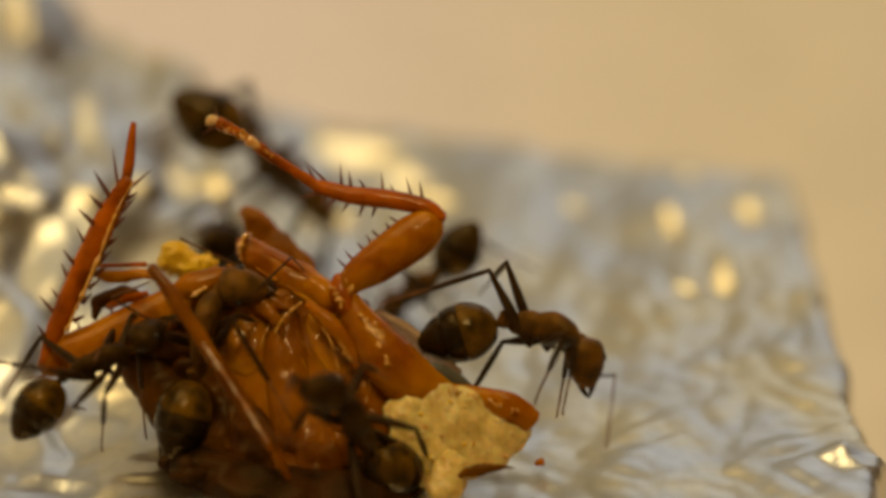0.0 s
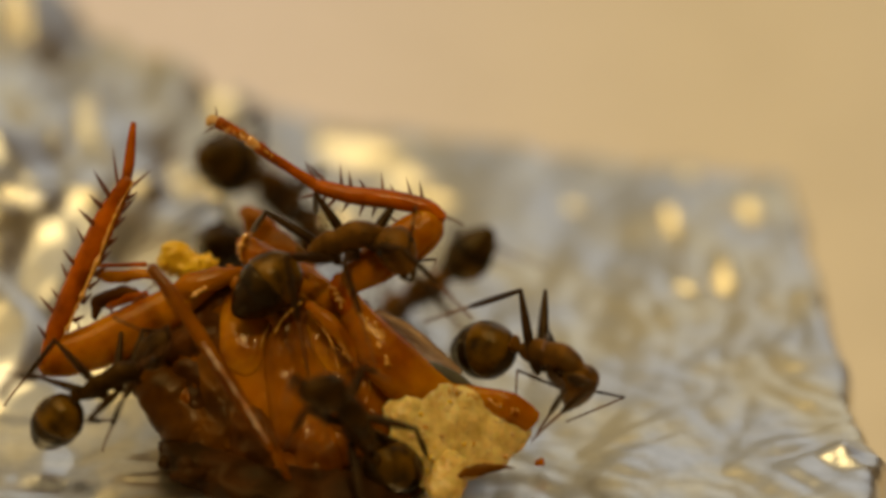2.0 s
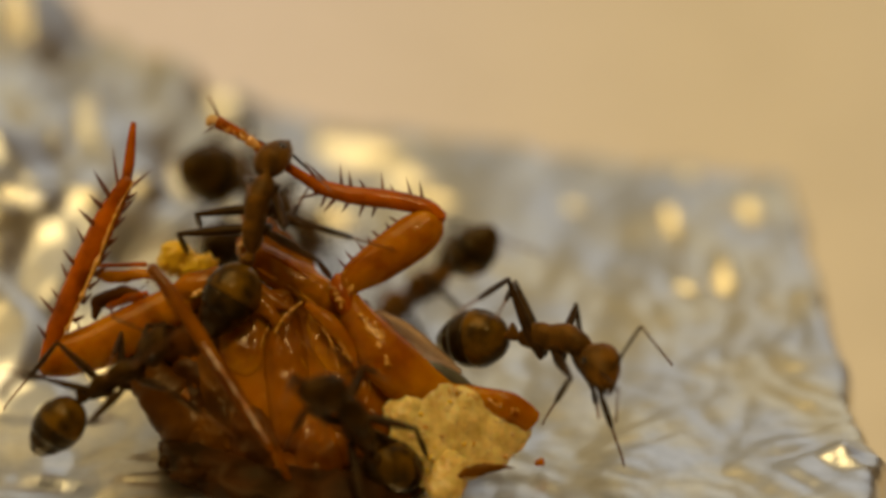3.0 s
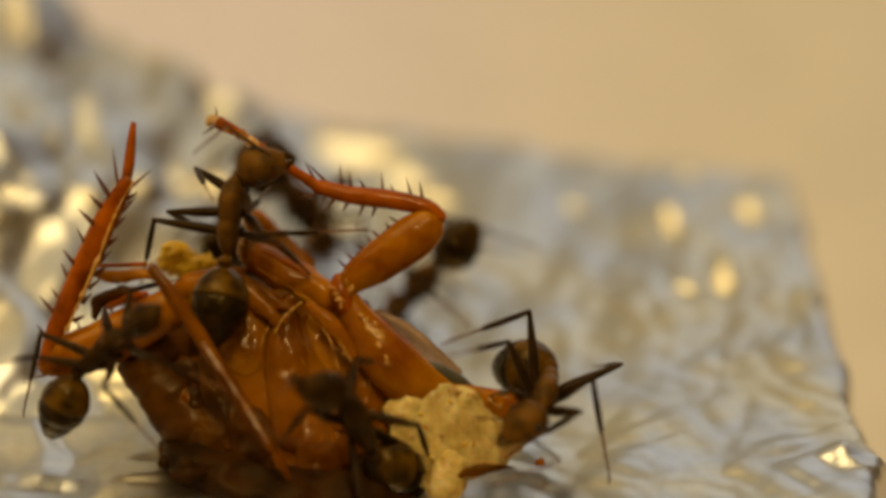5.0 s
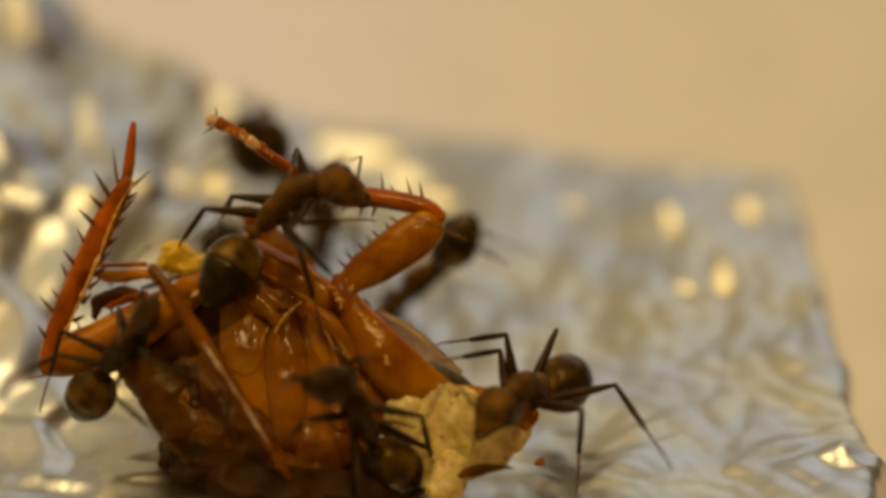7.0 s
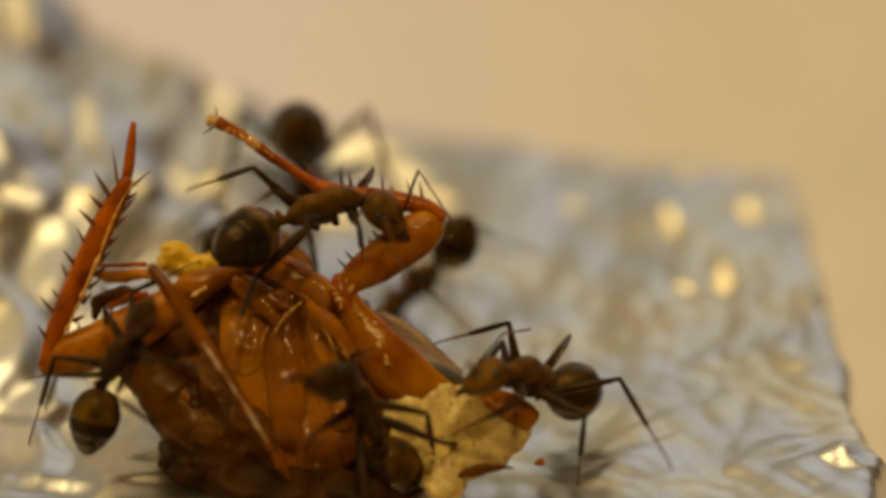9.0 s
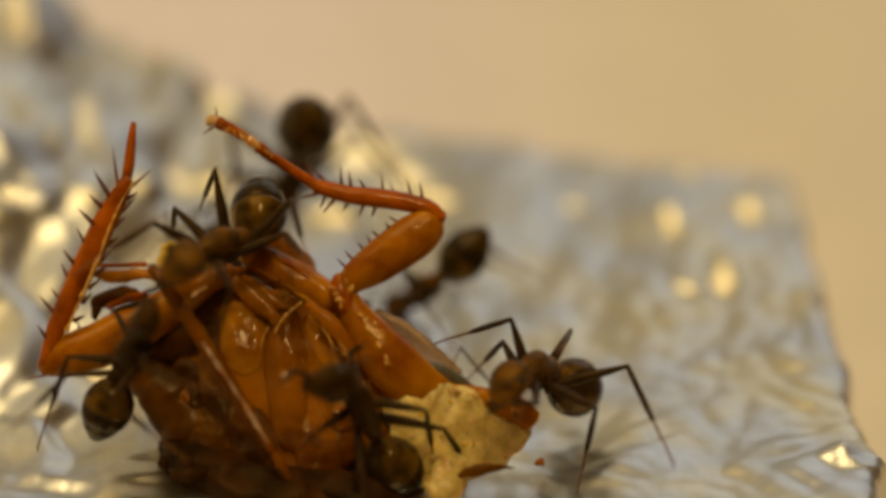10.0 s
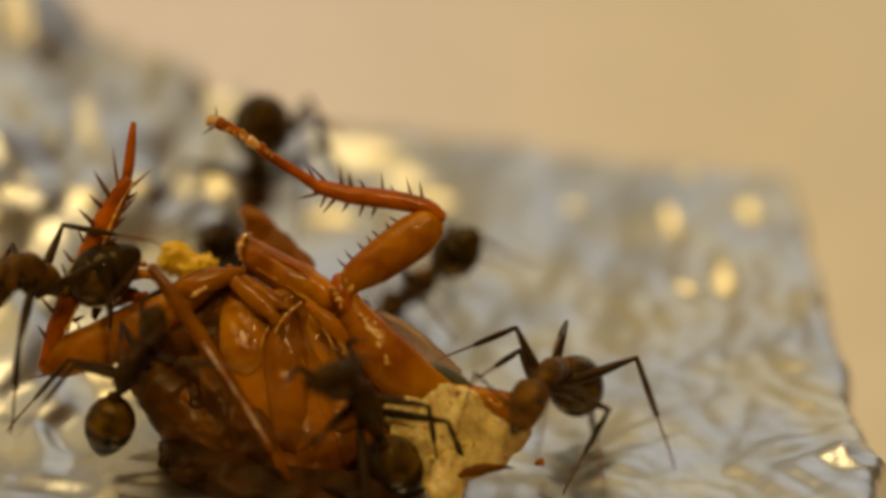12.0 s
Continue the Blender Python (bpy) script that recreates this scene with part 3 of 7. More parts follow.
    spine_row(tibia, (-16.41, -3.48, 0.25), (-13.81, 2.65, 0.25), 9, (0.75, 0.5, 0.2), 0.85, 9, thick=1.6)
    spine(tibia, (-17.67, -5.61, 0.2), (-1, -0.15, 0.1), 0.95, 0.8)
    spine(tibia, (-13.71, 2.83, 0.2), (0.7, 0.6, 0), 1.1)
    spine(tibia, (-14.42, 3.03, 0.2), (-0.15, 1, 0), 1.5)
    part("tarsus", limb([(-14.07, 2.78, 0.1, 0.23, 0.23), (-13.88, 4.16, 0, 0.25, 0.23), (-13.75, 5.59, -0.2, 0.13, 0.13)], 10, 5, 0.03), RUST, roach)
    # thin leg across the belly
    part("tibia", limb([(-12.71, -0.76, 2.7, 0.24, 0.22), (-11.66, -2.19, 2.9, 0.34, 0.3), (-10.37, -4.11, 3.1, 0.33, 0.26), (-8.94, -6.36, 3.2, 0.31, 0.24), (-7.42, -8.76, 3.2, 0.19, 0.18)], 12, 6, 0.05), BELLY, roach)
    part("tibia_ridge", limb([(-10.35, -4.05, 3.46, 0.04, 0.06), (-9.7, -5.0, 3.62, 0.09, 0.1), (-9.16, -5.86, 3.62, 0.07, 0.11), (-8.31, -7.2, 3.62, 0.1, 0.11), (-7.6, -8.44, 3.46, 0.03, 0.05)], 8, 16, 0.12, beads=0.6), PALE_EDGE, roach, "pale edge of a thin leg with its glint painted in")
    part("tarsus", limb([(-7.5, -8.62, 3.1, 0.17, 0.16), (-7.05, -9.35, 2.9, 0.2, 0.18), (-6.7, -10.1, 2.5, 0.14, 0.13)], 10, 5, 0.05), BELLY, roach)
    # broken ends and mouth-side scraps
    part("leg_stump", limb([(-12.14, -2.11, -0.2, 0.3, 0.3), (-11.13, -1.63, 0, 0.55, 0.45), (-9.89, -1.33, -0.2, 0.5, 0.45), (-8.9, -0.98, -0.5, 0.25, 0.25)], 14, 8, 0.12), BELLY, roach)
    part("joint_rim", limb([(-11.14, -2.1, 0.45, 0.1, 0.1), (-10.79, -1.87, 0.55, 0.15, 0.12), (-10.44, -1.67, 0.5, 0.07, 0.07)], 8, 10, 0.04, beads=0.5), GLAZE, roach)
    part("leg_stump", limb([(-15.33, -1.13, -1, 0.18, 0.18), (-14.33, -1.28, -0.8, 0.28, 0.23), (-13.31, -1.08, -0.6, 0.25, 0.23), (-12.54, -1.23, -0.4, 0.18, 0.18)], 12, 8, 0.14), HONEY, roach)
    part("leg_stump", limb([(-15.63, -3.05, -1.2, 0.18, 0.2), (-15.4, -2.37, -1.2, 0.33, 0.3), (-14.6, -1.94, -1, 0.3, 0.3), (-13.45, -2.04, -0.8, 0.18, 0.2)], 12, 8, 0.2), DEEP, roach)
    part("leg_stump", limb([(-14.97, -2.49, -0.9, 0.15, 0.15), (-14.08, -2.19, -0.8, 0.23, 0.2), (-13.14, -1.99, -0.7, 0.15, 0.15)], 12, 8, 0.16), RUST, roach)
    part("palp", limb([(-15.73, -0.73, -1, 0.08, 0.08), (-14.6, -0.73, -1, 0.1, 0.1), (-13.25, -0.68, -0.8, 0.13, 0.13)], 8, 5, 0.03), RUST, roach)
    # tail side
    part("tail_flap", limb([(0.15, -6.22, 0.4, 0.3, 0.25), (1.65, -6.51, 0.7, 0.45, 0.3), (3.02, -7.01, 0.8, 0.65, 0.3), (3.94, -7.66, 0.6, 0.5, 0.25)], 12, 6, 0.08), AMBER, roach)
    part("wing", limb([(-2.99, -2.79, -0.6, 0.2, 0.1), (-1.74, -3.7, -0.9, 0.43, 0.13), (-0.23, -4.89, -1, 0.4, 0.13), (0.78, -5.57, -1, 0.15, 0.1)], 12, 6, 0.06), MEMBRANE, roach, "clear crumpled wing")
    part("wing_edge", limb([(-1.22, -4.97, 0.4, 0.15, 0.1), (-0.23, -5.43, 0.3, 0.35, 0.15), (0.65, -5.86, 0.2, 0.33, 0.15), (1.35, -6.19, 0.1, 0.1, 0.08)], 12, 6, 0.04), WING_GREY, roach, "grey wing edge")
    return roach


cockroach()


# ---- crumbs ----
from mathutils.bvhtree import BVHTree


def lump(name, rows, mat, label, category, rough, seed):
    bm = limb(rows, 28, 10, rough, seed=seed)
    for v in bm.verts:
        v.co += noise.noise_vector(v.co * 2.3 + Vector((seed, 3, 0))) * rough * 0.5 + noise.noise_vector(v.co * 6.0) * rough * 0.2
    return tagged(part(name, bm, mat), label, category)


def grains(crumb, a, b, n, seed):
    """Small grains and crusts on the near side of a crumb, between two corners of the stage."""
    rnd = random.Random(seed)
    tree = BVHTree.FromPolygons([v.co / MM for v in crumb.data.vertices], [p.vertices for p in crumb.data.polygons])
    made = 0
    while made < n:
        u, v = rnd.uniform(a[0], b[0]), rnd.uniform(b[1], a[1])
        hit = tree.ray_cast(stage(u, v, 9), -OUT_W)[0]
        made += 1
        if not hit:
            continue
        w = hit.dot(OUT_W)
        r, l, t = rnd.uniform(0.03, 0.11), rnd.uniform(0.03, 0.14), rnd.uniform(0, 3.14)
        du, dv = math.cos(t) * l, math.sin(t) * l
        rows = [(u - du, v - dv, w, r * 0.7, r * 0.4), (u, v, w + r * 0.3, r, r * 0.6), (u + du, v + dv, w, r * 0.6, r * 0.4)]
        part("grain", limb(rows, 7, 3, 0.03, seed=made), rnd.choice((CRUMB, CRUMB, YELLOW_CRUMB, GLAZE, CLAW_PALE)), crumb)


big_crumb = lump("food_crumb", [(-2.22, -7.95, 0.9, 0.65, 0.25), (-1.22, -8.32, 0.9, 2.09, 0.32), (0.02, -8.25, 0.8, 2.19, 0.37), (1.52, -8.11, 0.7, 1.85, 0.37), (2.9, -8.17, 0.5, 1.35, 0.32), (3.65, -8.43, 0.3, 0.65, 0.23)], CRUMB, "cream pitted crumb of food leaning on the cockroach", "crumb", 0.2, 4)
lump("food_crumb", [(-2.35, -7.59, 0.6, 0.35, 0.35), (-1.97, -7.33, 0.7, 0.75, 0.6), (-1.35, -7.21, 0.7, 0.85, 0.65), (-0.85, -7.09, 0.6, 0.5, 0.4)], CRUMB, "small cream crumb of food", "crumb", 0.25, 6)
lump("food_crumb", [(-0.3, -10.89, 1.6, 0.5, 0.25), (0.02, -10.39, 1.6, 0.84, 0.35), (0.4, -9.79, 1.4, 0.89, 0.35), (0.77, -9.23, 1.2, 0.5, 0.25)], CRUMB, "cream flake of food on the foil", "crumb", 0.2, 12)
lump("fat_crumb", [(-12.87, -0.53, -2.4, 0.41, 0.41), (-12.31, -0.43, -2.4, 0.76, 0.66), (-11.55, -0.64, -2.4, 0.66, 0.61), (-10.66, -0.74, -2.4, 0.46, 0.41), (-10.17, -0.84, -2.4, 0.15, 0.15)], YELLOW_CRUMB, "bright yellow crumb on the cockroach's leg", "crumb", 0.3, 9)
lump("shell_scrap", [(0.69, -9.94, 1.7, 0.1, 0.07), (1.19, -9.76, 1.8, 0.27, 0.12), (1.93, -9.62, 1.7, 0.22, 0.1), (3.13, -9.63, 1.5, 0.02, 0.02)], FLANK, "pointed dark rust scrap of shell", "shell scrap", 0.08, 2)
lump("shell_scrap", [(4.21, -9.5, 0, 0.15, 0.15), (4.46, -9.42, 0, 0.2, 0.15)], AMBER, "tiny amber scrap on the foil", "shell scrap", 0.1, 3)
grains(big_crumb, (-2.36, -6.24, 0), (3.91, -10.25, 0), 70, 3)


# ---- ants ----
NECK = Vector((3.55, 0, 0))
WAIST = Vector((-0.75, 0, 0.05))
HIPS = {"front": (2.65, 0.34, -0.42), "middle": (1.75, 0.36, -0.45), "hind": (0.85, 0.34, -0.42)}
BONES = {"front": (2.5, 2.2, 2.2), "middle": (2.8, 2.5, 2.3), "hind": (3.4, 3.1, 2.6)}
SCAPE, FLAGELLUM = 2.3, 3.2
ANTENNA = Vector((1.72, 0.26, 0.34))


def spindle(rows, around=14, steps=4):
    """A body along +x. Rows: x, half width, half height, rise."""
    rings = []
    for r in smooth_line(rows, steps):
        rings.append([Vector((r[0], math.cos(6.28318 * k / around) * max(r[1], 0.01), math.sin(6.28318 * k / around) * max(r[2], 0.01) + r[3])) for k in range(around)])
    return ring_tube(bmesh.new(), rings)


def ant_part(name, bm, mat, parent, limb_name, place=(0, 0, 0), label=""):
    data = bpy.data.meshes.new(name)
    for f in bm.faces:
        f.smooth = True
    bmesh.ops.recalc_face_normals(bm, faces=bm.faces)
    bm.to_mesh(data)
    bm.free()
    data.transform(Matrix.Scale(MM, 4))
    data.materials.append(mat)
    ob = new(name, data)
    ob.parent = parent
    ob.location = Vector(place) * MM
    ob["limb"] = limb_name
    if label:
        tagged(ob, label)
    return ob


def build_ant():
    ant = new("ant")
    ant.empty_display_size = 0.002
    tagged(ant, "brown ant with a dark olive gaster and thin dark legs", "ant", "ants feeding on the cockroach")
    ant_part("thorax", spindle([(-0.15, 0.16, 0.18, 0.0), (0.1, 0.31, 0.42, 0.04), (0.5, 0.41, 0.58, 0.12), (0.95, 0.45, 0.65, 0.18), (1.3, 0.45, 0.61, 0.17), (1.42, 0.46, 0.61, 0.18), (1.65, 0.48, 0.64, 0.22), (2.1, 0.53, 0.69, 0.25), (2.45, 0.55, 0.66, 0.22), (2.52, 0.54, 0.64, 0.2), (2.8, 0.53, 0.57, 0.13), (3.1, 0.42, 0.45, 0.05), (3.32, 0.23, 0.26, 0.0), (3.48, 0.14, 0.15, 0.0), (3.65, 0.13, 0.14, 0.0)], 18), ANT_BROWN, ant, "thorax")
    ant_part("petiole", spindle([(-0.85, 0.12, 0.12, 0.0), (-0.65, 0.20, 0.18, 0.02), (-0.48, 0.30, 0.42, 0.2), (-0.3, 0.26, 0.36, 0.14), (-0.12, 0.16, 0.18, 0.0), (0.1, 0.14, 0.15, 0.0)], 12), ANT_BROWN, ant, "petiole")
    head = ant_part("head", spindle([(0.0, 0.13, 0.13, 0.0), (0.09, 0.38, 0.34, 0.02), (0.24, 0.70, 0.56, 0.04), (0.5, 0.87, 0.70, 0.05), (0.92, 0.91, 0.74, 0.02), (1.38, 0.82, 0.66, -0.04), (1.8, 0.64, 0.50, -0.10), (2.1, 0.44, 0.32, -0.16), (2.25, 0.28, 0.17, -0.2)], 18), ANT_BROWN, ant, "head", NECK)
    for s in (1, -1):
        eye = bmesh.new()
        bmesh.ops.create_uvsphere(eye, u_segments=10, v_segments=8, radius=0.2)
        for v in eye.verts:
            v.co = Vector((v.co.x * 1.1 + 0.98, v.co.y * 0.6 + s * 0.77, v.co.z + 0.24))
        ant_part("eye", eye, EYE_BLACK, head, "eye", label="black eye")
        jaw = spindle([(2.0, 0.13, 0.1, 0), (2.28, 0.15, 0.1, 0), (2.55, 0.1, 0.07, 0), (2.7, 0.03, 0.03, 0)], 8, 2)
        for v in jaw.verts:
            v.co.y += s * (0.28 - 0.55 * max(0, v.co.x - 2.22)) 
            v.co.z -= 0.2
        ant_part("mandible", jaw, ANT_DARK, head, "mandible", label="dark toothed jaw")
    rows = [(-0.02, 0.1, 0.1, 0.0)]
    for x, r in ((0.10, 0.44), (0.36, 0.85), (0.8, 1.15), (1.2, 1.29), (1.6, 1.33), (1.64, 1.28), (2.0, 1.27), (2.4, 1.15), (2.44, 1.09), (2.8, 0.96), (3.08, 0.78), (3.12, 0.73), (3.35, 0.56), (3.55, 0.36), (3.68, 0.1)):
        rows.append((x, r * 0.95, r, -0.08))
    gaster = ant_part("gaster", spindle(rows, 22, 2), GASTER, ant, "gaster", WAIST, "dark olive translucent gaster")
    ant_part("gaster_band", spindle([(-0.03, 0.1, 0.1, -0.06), (0.07, 0.46, 0.49, -0.08), (0.34, 0.84, 0.885, -0.08), (0.8, 1.11, 1.18, -0.08), (1.2, 1.25, 1.32, -0.08), (1.5, 1.285, 1.36, -0.08), (1.58, 1.24, 1.31, -0.08)], 22, 2), ANT_BAND, gaster, "gaster_band", label="amber-brown front band")
    ant_part("gaster_band", spindle([(1.60, 1.2, 1.27, -0.08), (1.68, 1.25, 1.325, -0.08), (2.0, 1.225, 1.30, -0.08), (2.33, 1.14, 1.21, -0.08), (2.4, 1.06, 1.13, -0.08)], 22, 2), GASTER_BROWN, gaster, "gaster_band", label="dark brown middle band")
    for name, hip in HIPS.items():
        f, t, s = BONES[name]
        for side, tag in ((1, "left"), (-1, "right")):
            at = Vector((hip[0], hip[1] * side, hip[2]))
            coxa = spindle([(-0.15, 0.12, 0.12, 0), (0.15, 0.30, 0.30, 0), (0.5, 0.25, 0.25, 0), (0.78, 0.14, 0.14, 0), (0.86, 0.06, 0.06, 0)], 10, 2)
            coxa.transform(Matrix.Translation(at + Vector((0, -0.12 * side, 0.42))) @ Euler((0, radians(75), 0)).to_matrix().to_4x4())
            ant_part("coxa", coxa, ANT_DARK, ant, "coxa")
            femur = spindle([(-0.04, 0.09, 0.09, 0), (0.12, 0.15, 0.16, 0), (f * 0.3, 0.23, 0.25, 0.0), (f * 0.6, 0.20, 0.21, 0), (f * 0.92, 0.12, 0.12, 0), (f + 0.05, 0.09, 0.09, 0)], 10, 3)
            ant_part("femur", femur, ANT_DARK, ant, tag + "_" + name + "_femur", at)
            tibia = spindle([(-0.04, 0.08, 0.08, 0), (0.1, 0.11, 0.11, 0), (t * 0.5, 0.14, 0.15, 0), (t * 0.9, 0.12, 0.12, 0), (t + 0.02, 0.06, 0.06, 0)], 8, 3)
            shin = ant_part("tibia", tibia, ANT_DARK, ant, tag + "_" + name + "_tibia", at + Vector((f, 0, 0)))
            foot = spindle([(t - 0.02, 0.06, 0.06, 0), (t + s * 0.45, 0.055, 0.055, 0.02), (t + s * 0.8, 0.048, 0.048, 0.02), (t + s * 0.96, 0.05, 0.045, -0.03), (t + s, 0.02, 0.02, -0.06)], 6, 3)
            ant_part("tarsus", foot, ANT_FOOT, shin, "tarsus", label="thin reddish-brown foot")
    for side, tag in ((1, "left"), (-1, "right")):
        at = NECK + Vector((ANTENNA.x, ANTENNA.y * side, ANTENNA.z))
        ant_part("scape", spindle([(-0.02, 0.05, 0.05, 0), (0.1, 0.06, 0.06, 0), (SCAPE * 0.6, 0.065, 0.065, 0), (SCAPE, 0.06, 0.06, 0)], 8, 3), ANT_DARK, ant, tag + "_scape", at)
        rows = []
        for i in range(10):
            x = FLAGELLUM * i / 10
            rows += [(x, 0.035, 0.035, 0.006 * i), (x + FLAGELLUM * 0.05, 0.055, 0.055, 0.006 * i)]
        rows.append((FLAGELLUM, 0.02, 0.02, 0.06))
        ant_part("flagellum", spindle(rows, 7, 1), ANT_FOOT, ant, tag + "_flagellum", at + Vector((SCAPE, 0, 0)))
    return ant


def aim(place, way, up):
    """A pose, in millimetres, whose x points along way and whose z leans to up."""
    x = way.normalized()
    y = up.cross(x)
    y = y.normalized() if y.length > 1e-4 else x.orthogonal().normalized()
    z = x.cross(y)
    m = Matrix((x, y, z)).transposed().to_4x4()
    m.translation = place
    return m


def in_metres(m):
    m = m.copy()
    m.translation = m.translation * MM
    return m


def ant_pose(waist, neck, brow, tail, up, legs, feelers, size):
    """Poses of an ant's root and moving parts. Places are of the stage; legs: knee and foot, feelers: elbow and tip, left side first, front to hind."""
    start = stage(*waist)

    def full_size(p):
        return start + (stage(*p) - start) / size

    q = [full_size(p) for p in (waist, neck, brow, tail)]
    out = {}
    root = aim(q[0], q[1] - q[0], turn(*up))
    inv = root.inverted()
    out["root"] = in_metres(root)
    upw = root.to_3x3() @ Vector((0, 0, 1))
    head = aim(root @ NECK, q[2] - root @ NECK, upw)
    out["head"] = in_metres(inv @ head)
    out["gaster"] = in_metres(inv @ aim(root @ WAIST, q[3] - root @ WAIST, upw))
    i = 0
    for tag, side in (("left", 1), ("right", -1)):
        for name, hip in HIPS.items():
            knee, foot = (full_size(p) for p in legs[i])
            i += 1
            at = root @ Vector((hip[0], hip[1] * side, hip[2]))
            femur = aim(at, knee - at, upw)
            bend = femur @ Vector((BONES[name][0], 0, 0))
            out[tag + "_" + name + "_femur"] = in_metres(inv @ femur)
            out[tag + "_" + name + "_tibia"] = in_metres(inv @ aim(bend, foot - bend, upw))
    for tag, side, (elbow, tip) in (("left", 1, feelers[0]), ("right", -1, feelers[1])):
        elbow, tip = full_size(elbow), full_size(tip)
        at = head @ Vector((ANTENNA.x, ANTENNA.y * side, ANTENNA.z))
        scape = aim(at, elbow - at, upw)
        bend = scape @ Vector((SCAPE, 0, 0))
        out[tag + "_scape"] = in_metres(inv @ scape)
        out[tag + "_flagellum"] = in_metres(inv @ aim(bend, tip - bend, upw))
    return out


def walk_ant(ant, rows):
    """Keys an ant and its moving parts; wide turns get rows in between."""
    parts = {o["limb"]: o for o in ant.children}
    parts["root"] = ant
    rows = sorted(rows, key=lambda r: r[0])
    for name in rows[0][1]:
        line = [(t, poses[name]) for t, poses in rows]
        full = [line[0]]
        for (t0, a), (t1, b) in zip(line, line[1:]):
            qa, qb = a.to_quaternion(), b.to_quaternion()
            k = int(math.degrees(qa.rotation_difference(qb).angle) // 70) + 1
            for j in range(1, k):
                s = j / k
                m = qa.slerp(qb, s).to_matrix().to_4x4()
                m.translation = a.translation.lerp(b.translation, s)
                full.append((t0 + (t1 - t0) * s, m))
            full.append((t1, b))
        walk(parts[name], full)


first_ant = build_ant()
ants = {"crumb_ant": first_ant}
for name in ('climbing_ant', 'side_ant', 'belly_ant', 'far_ant', 'shade_ant', 'hidden_ant'):
    ants[name] = copy_thing(first_ant, Matrix.Identity(4))
ants['side_ant'].scale = (0.85, 0.85, 0.85)
ants['shade_ant'].scale = (0.84, 0.84, 0.84)
ants['far_ant'].scale = (1.15, 1.15, 1.15)
ants['hidden_ant'].scale = (0.92, 0.92, 0.92)
tagged(ants["crumb_ant"], "brown ant walking round a cream crumb on foil")
tagged(ants["climbing_ant"], "brown ant climbing over the cockroach's legs")
tagged(ants["side_ant"], "brown ant painted as shaded, its head buried in the cockroach")
tagged(ants["belly_ant"], "brown ant painted as shaded, standing on the cockroach's belly")
tagged(ants["far_ant"], "out-of-focus ant roaming on the foil behind")
tagged(ants["shade_ant"], "out-of-focus ant beside the cockroach's bent leg")
tagged(ants["hidden_ant"], "brown ant painted as shaded, half hidden behind the cockroach")
# These three stand in less light, which the darker copy paints in.
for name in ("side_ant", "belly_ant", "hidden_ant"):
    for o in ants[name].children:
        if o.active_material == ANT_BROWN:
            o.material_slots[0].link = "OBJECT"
            o.material_slots[0].material = ANT_SHADED

# Lighter amber gasters: light shining through is put into their colour.
for name in ("far_ant", "shade_ant"):
    for o in ants[name].children:
        if o.active_material == GASTER:
            o.material_slots[0].link = "OBJECT"
            o.material_slots[0].material = ANT_BAND


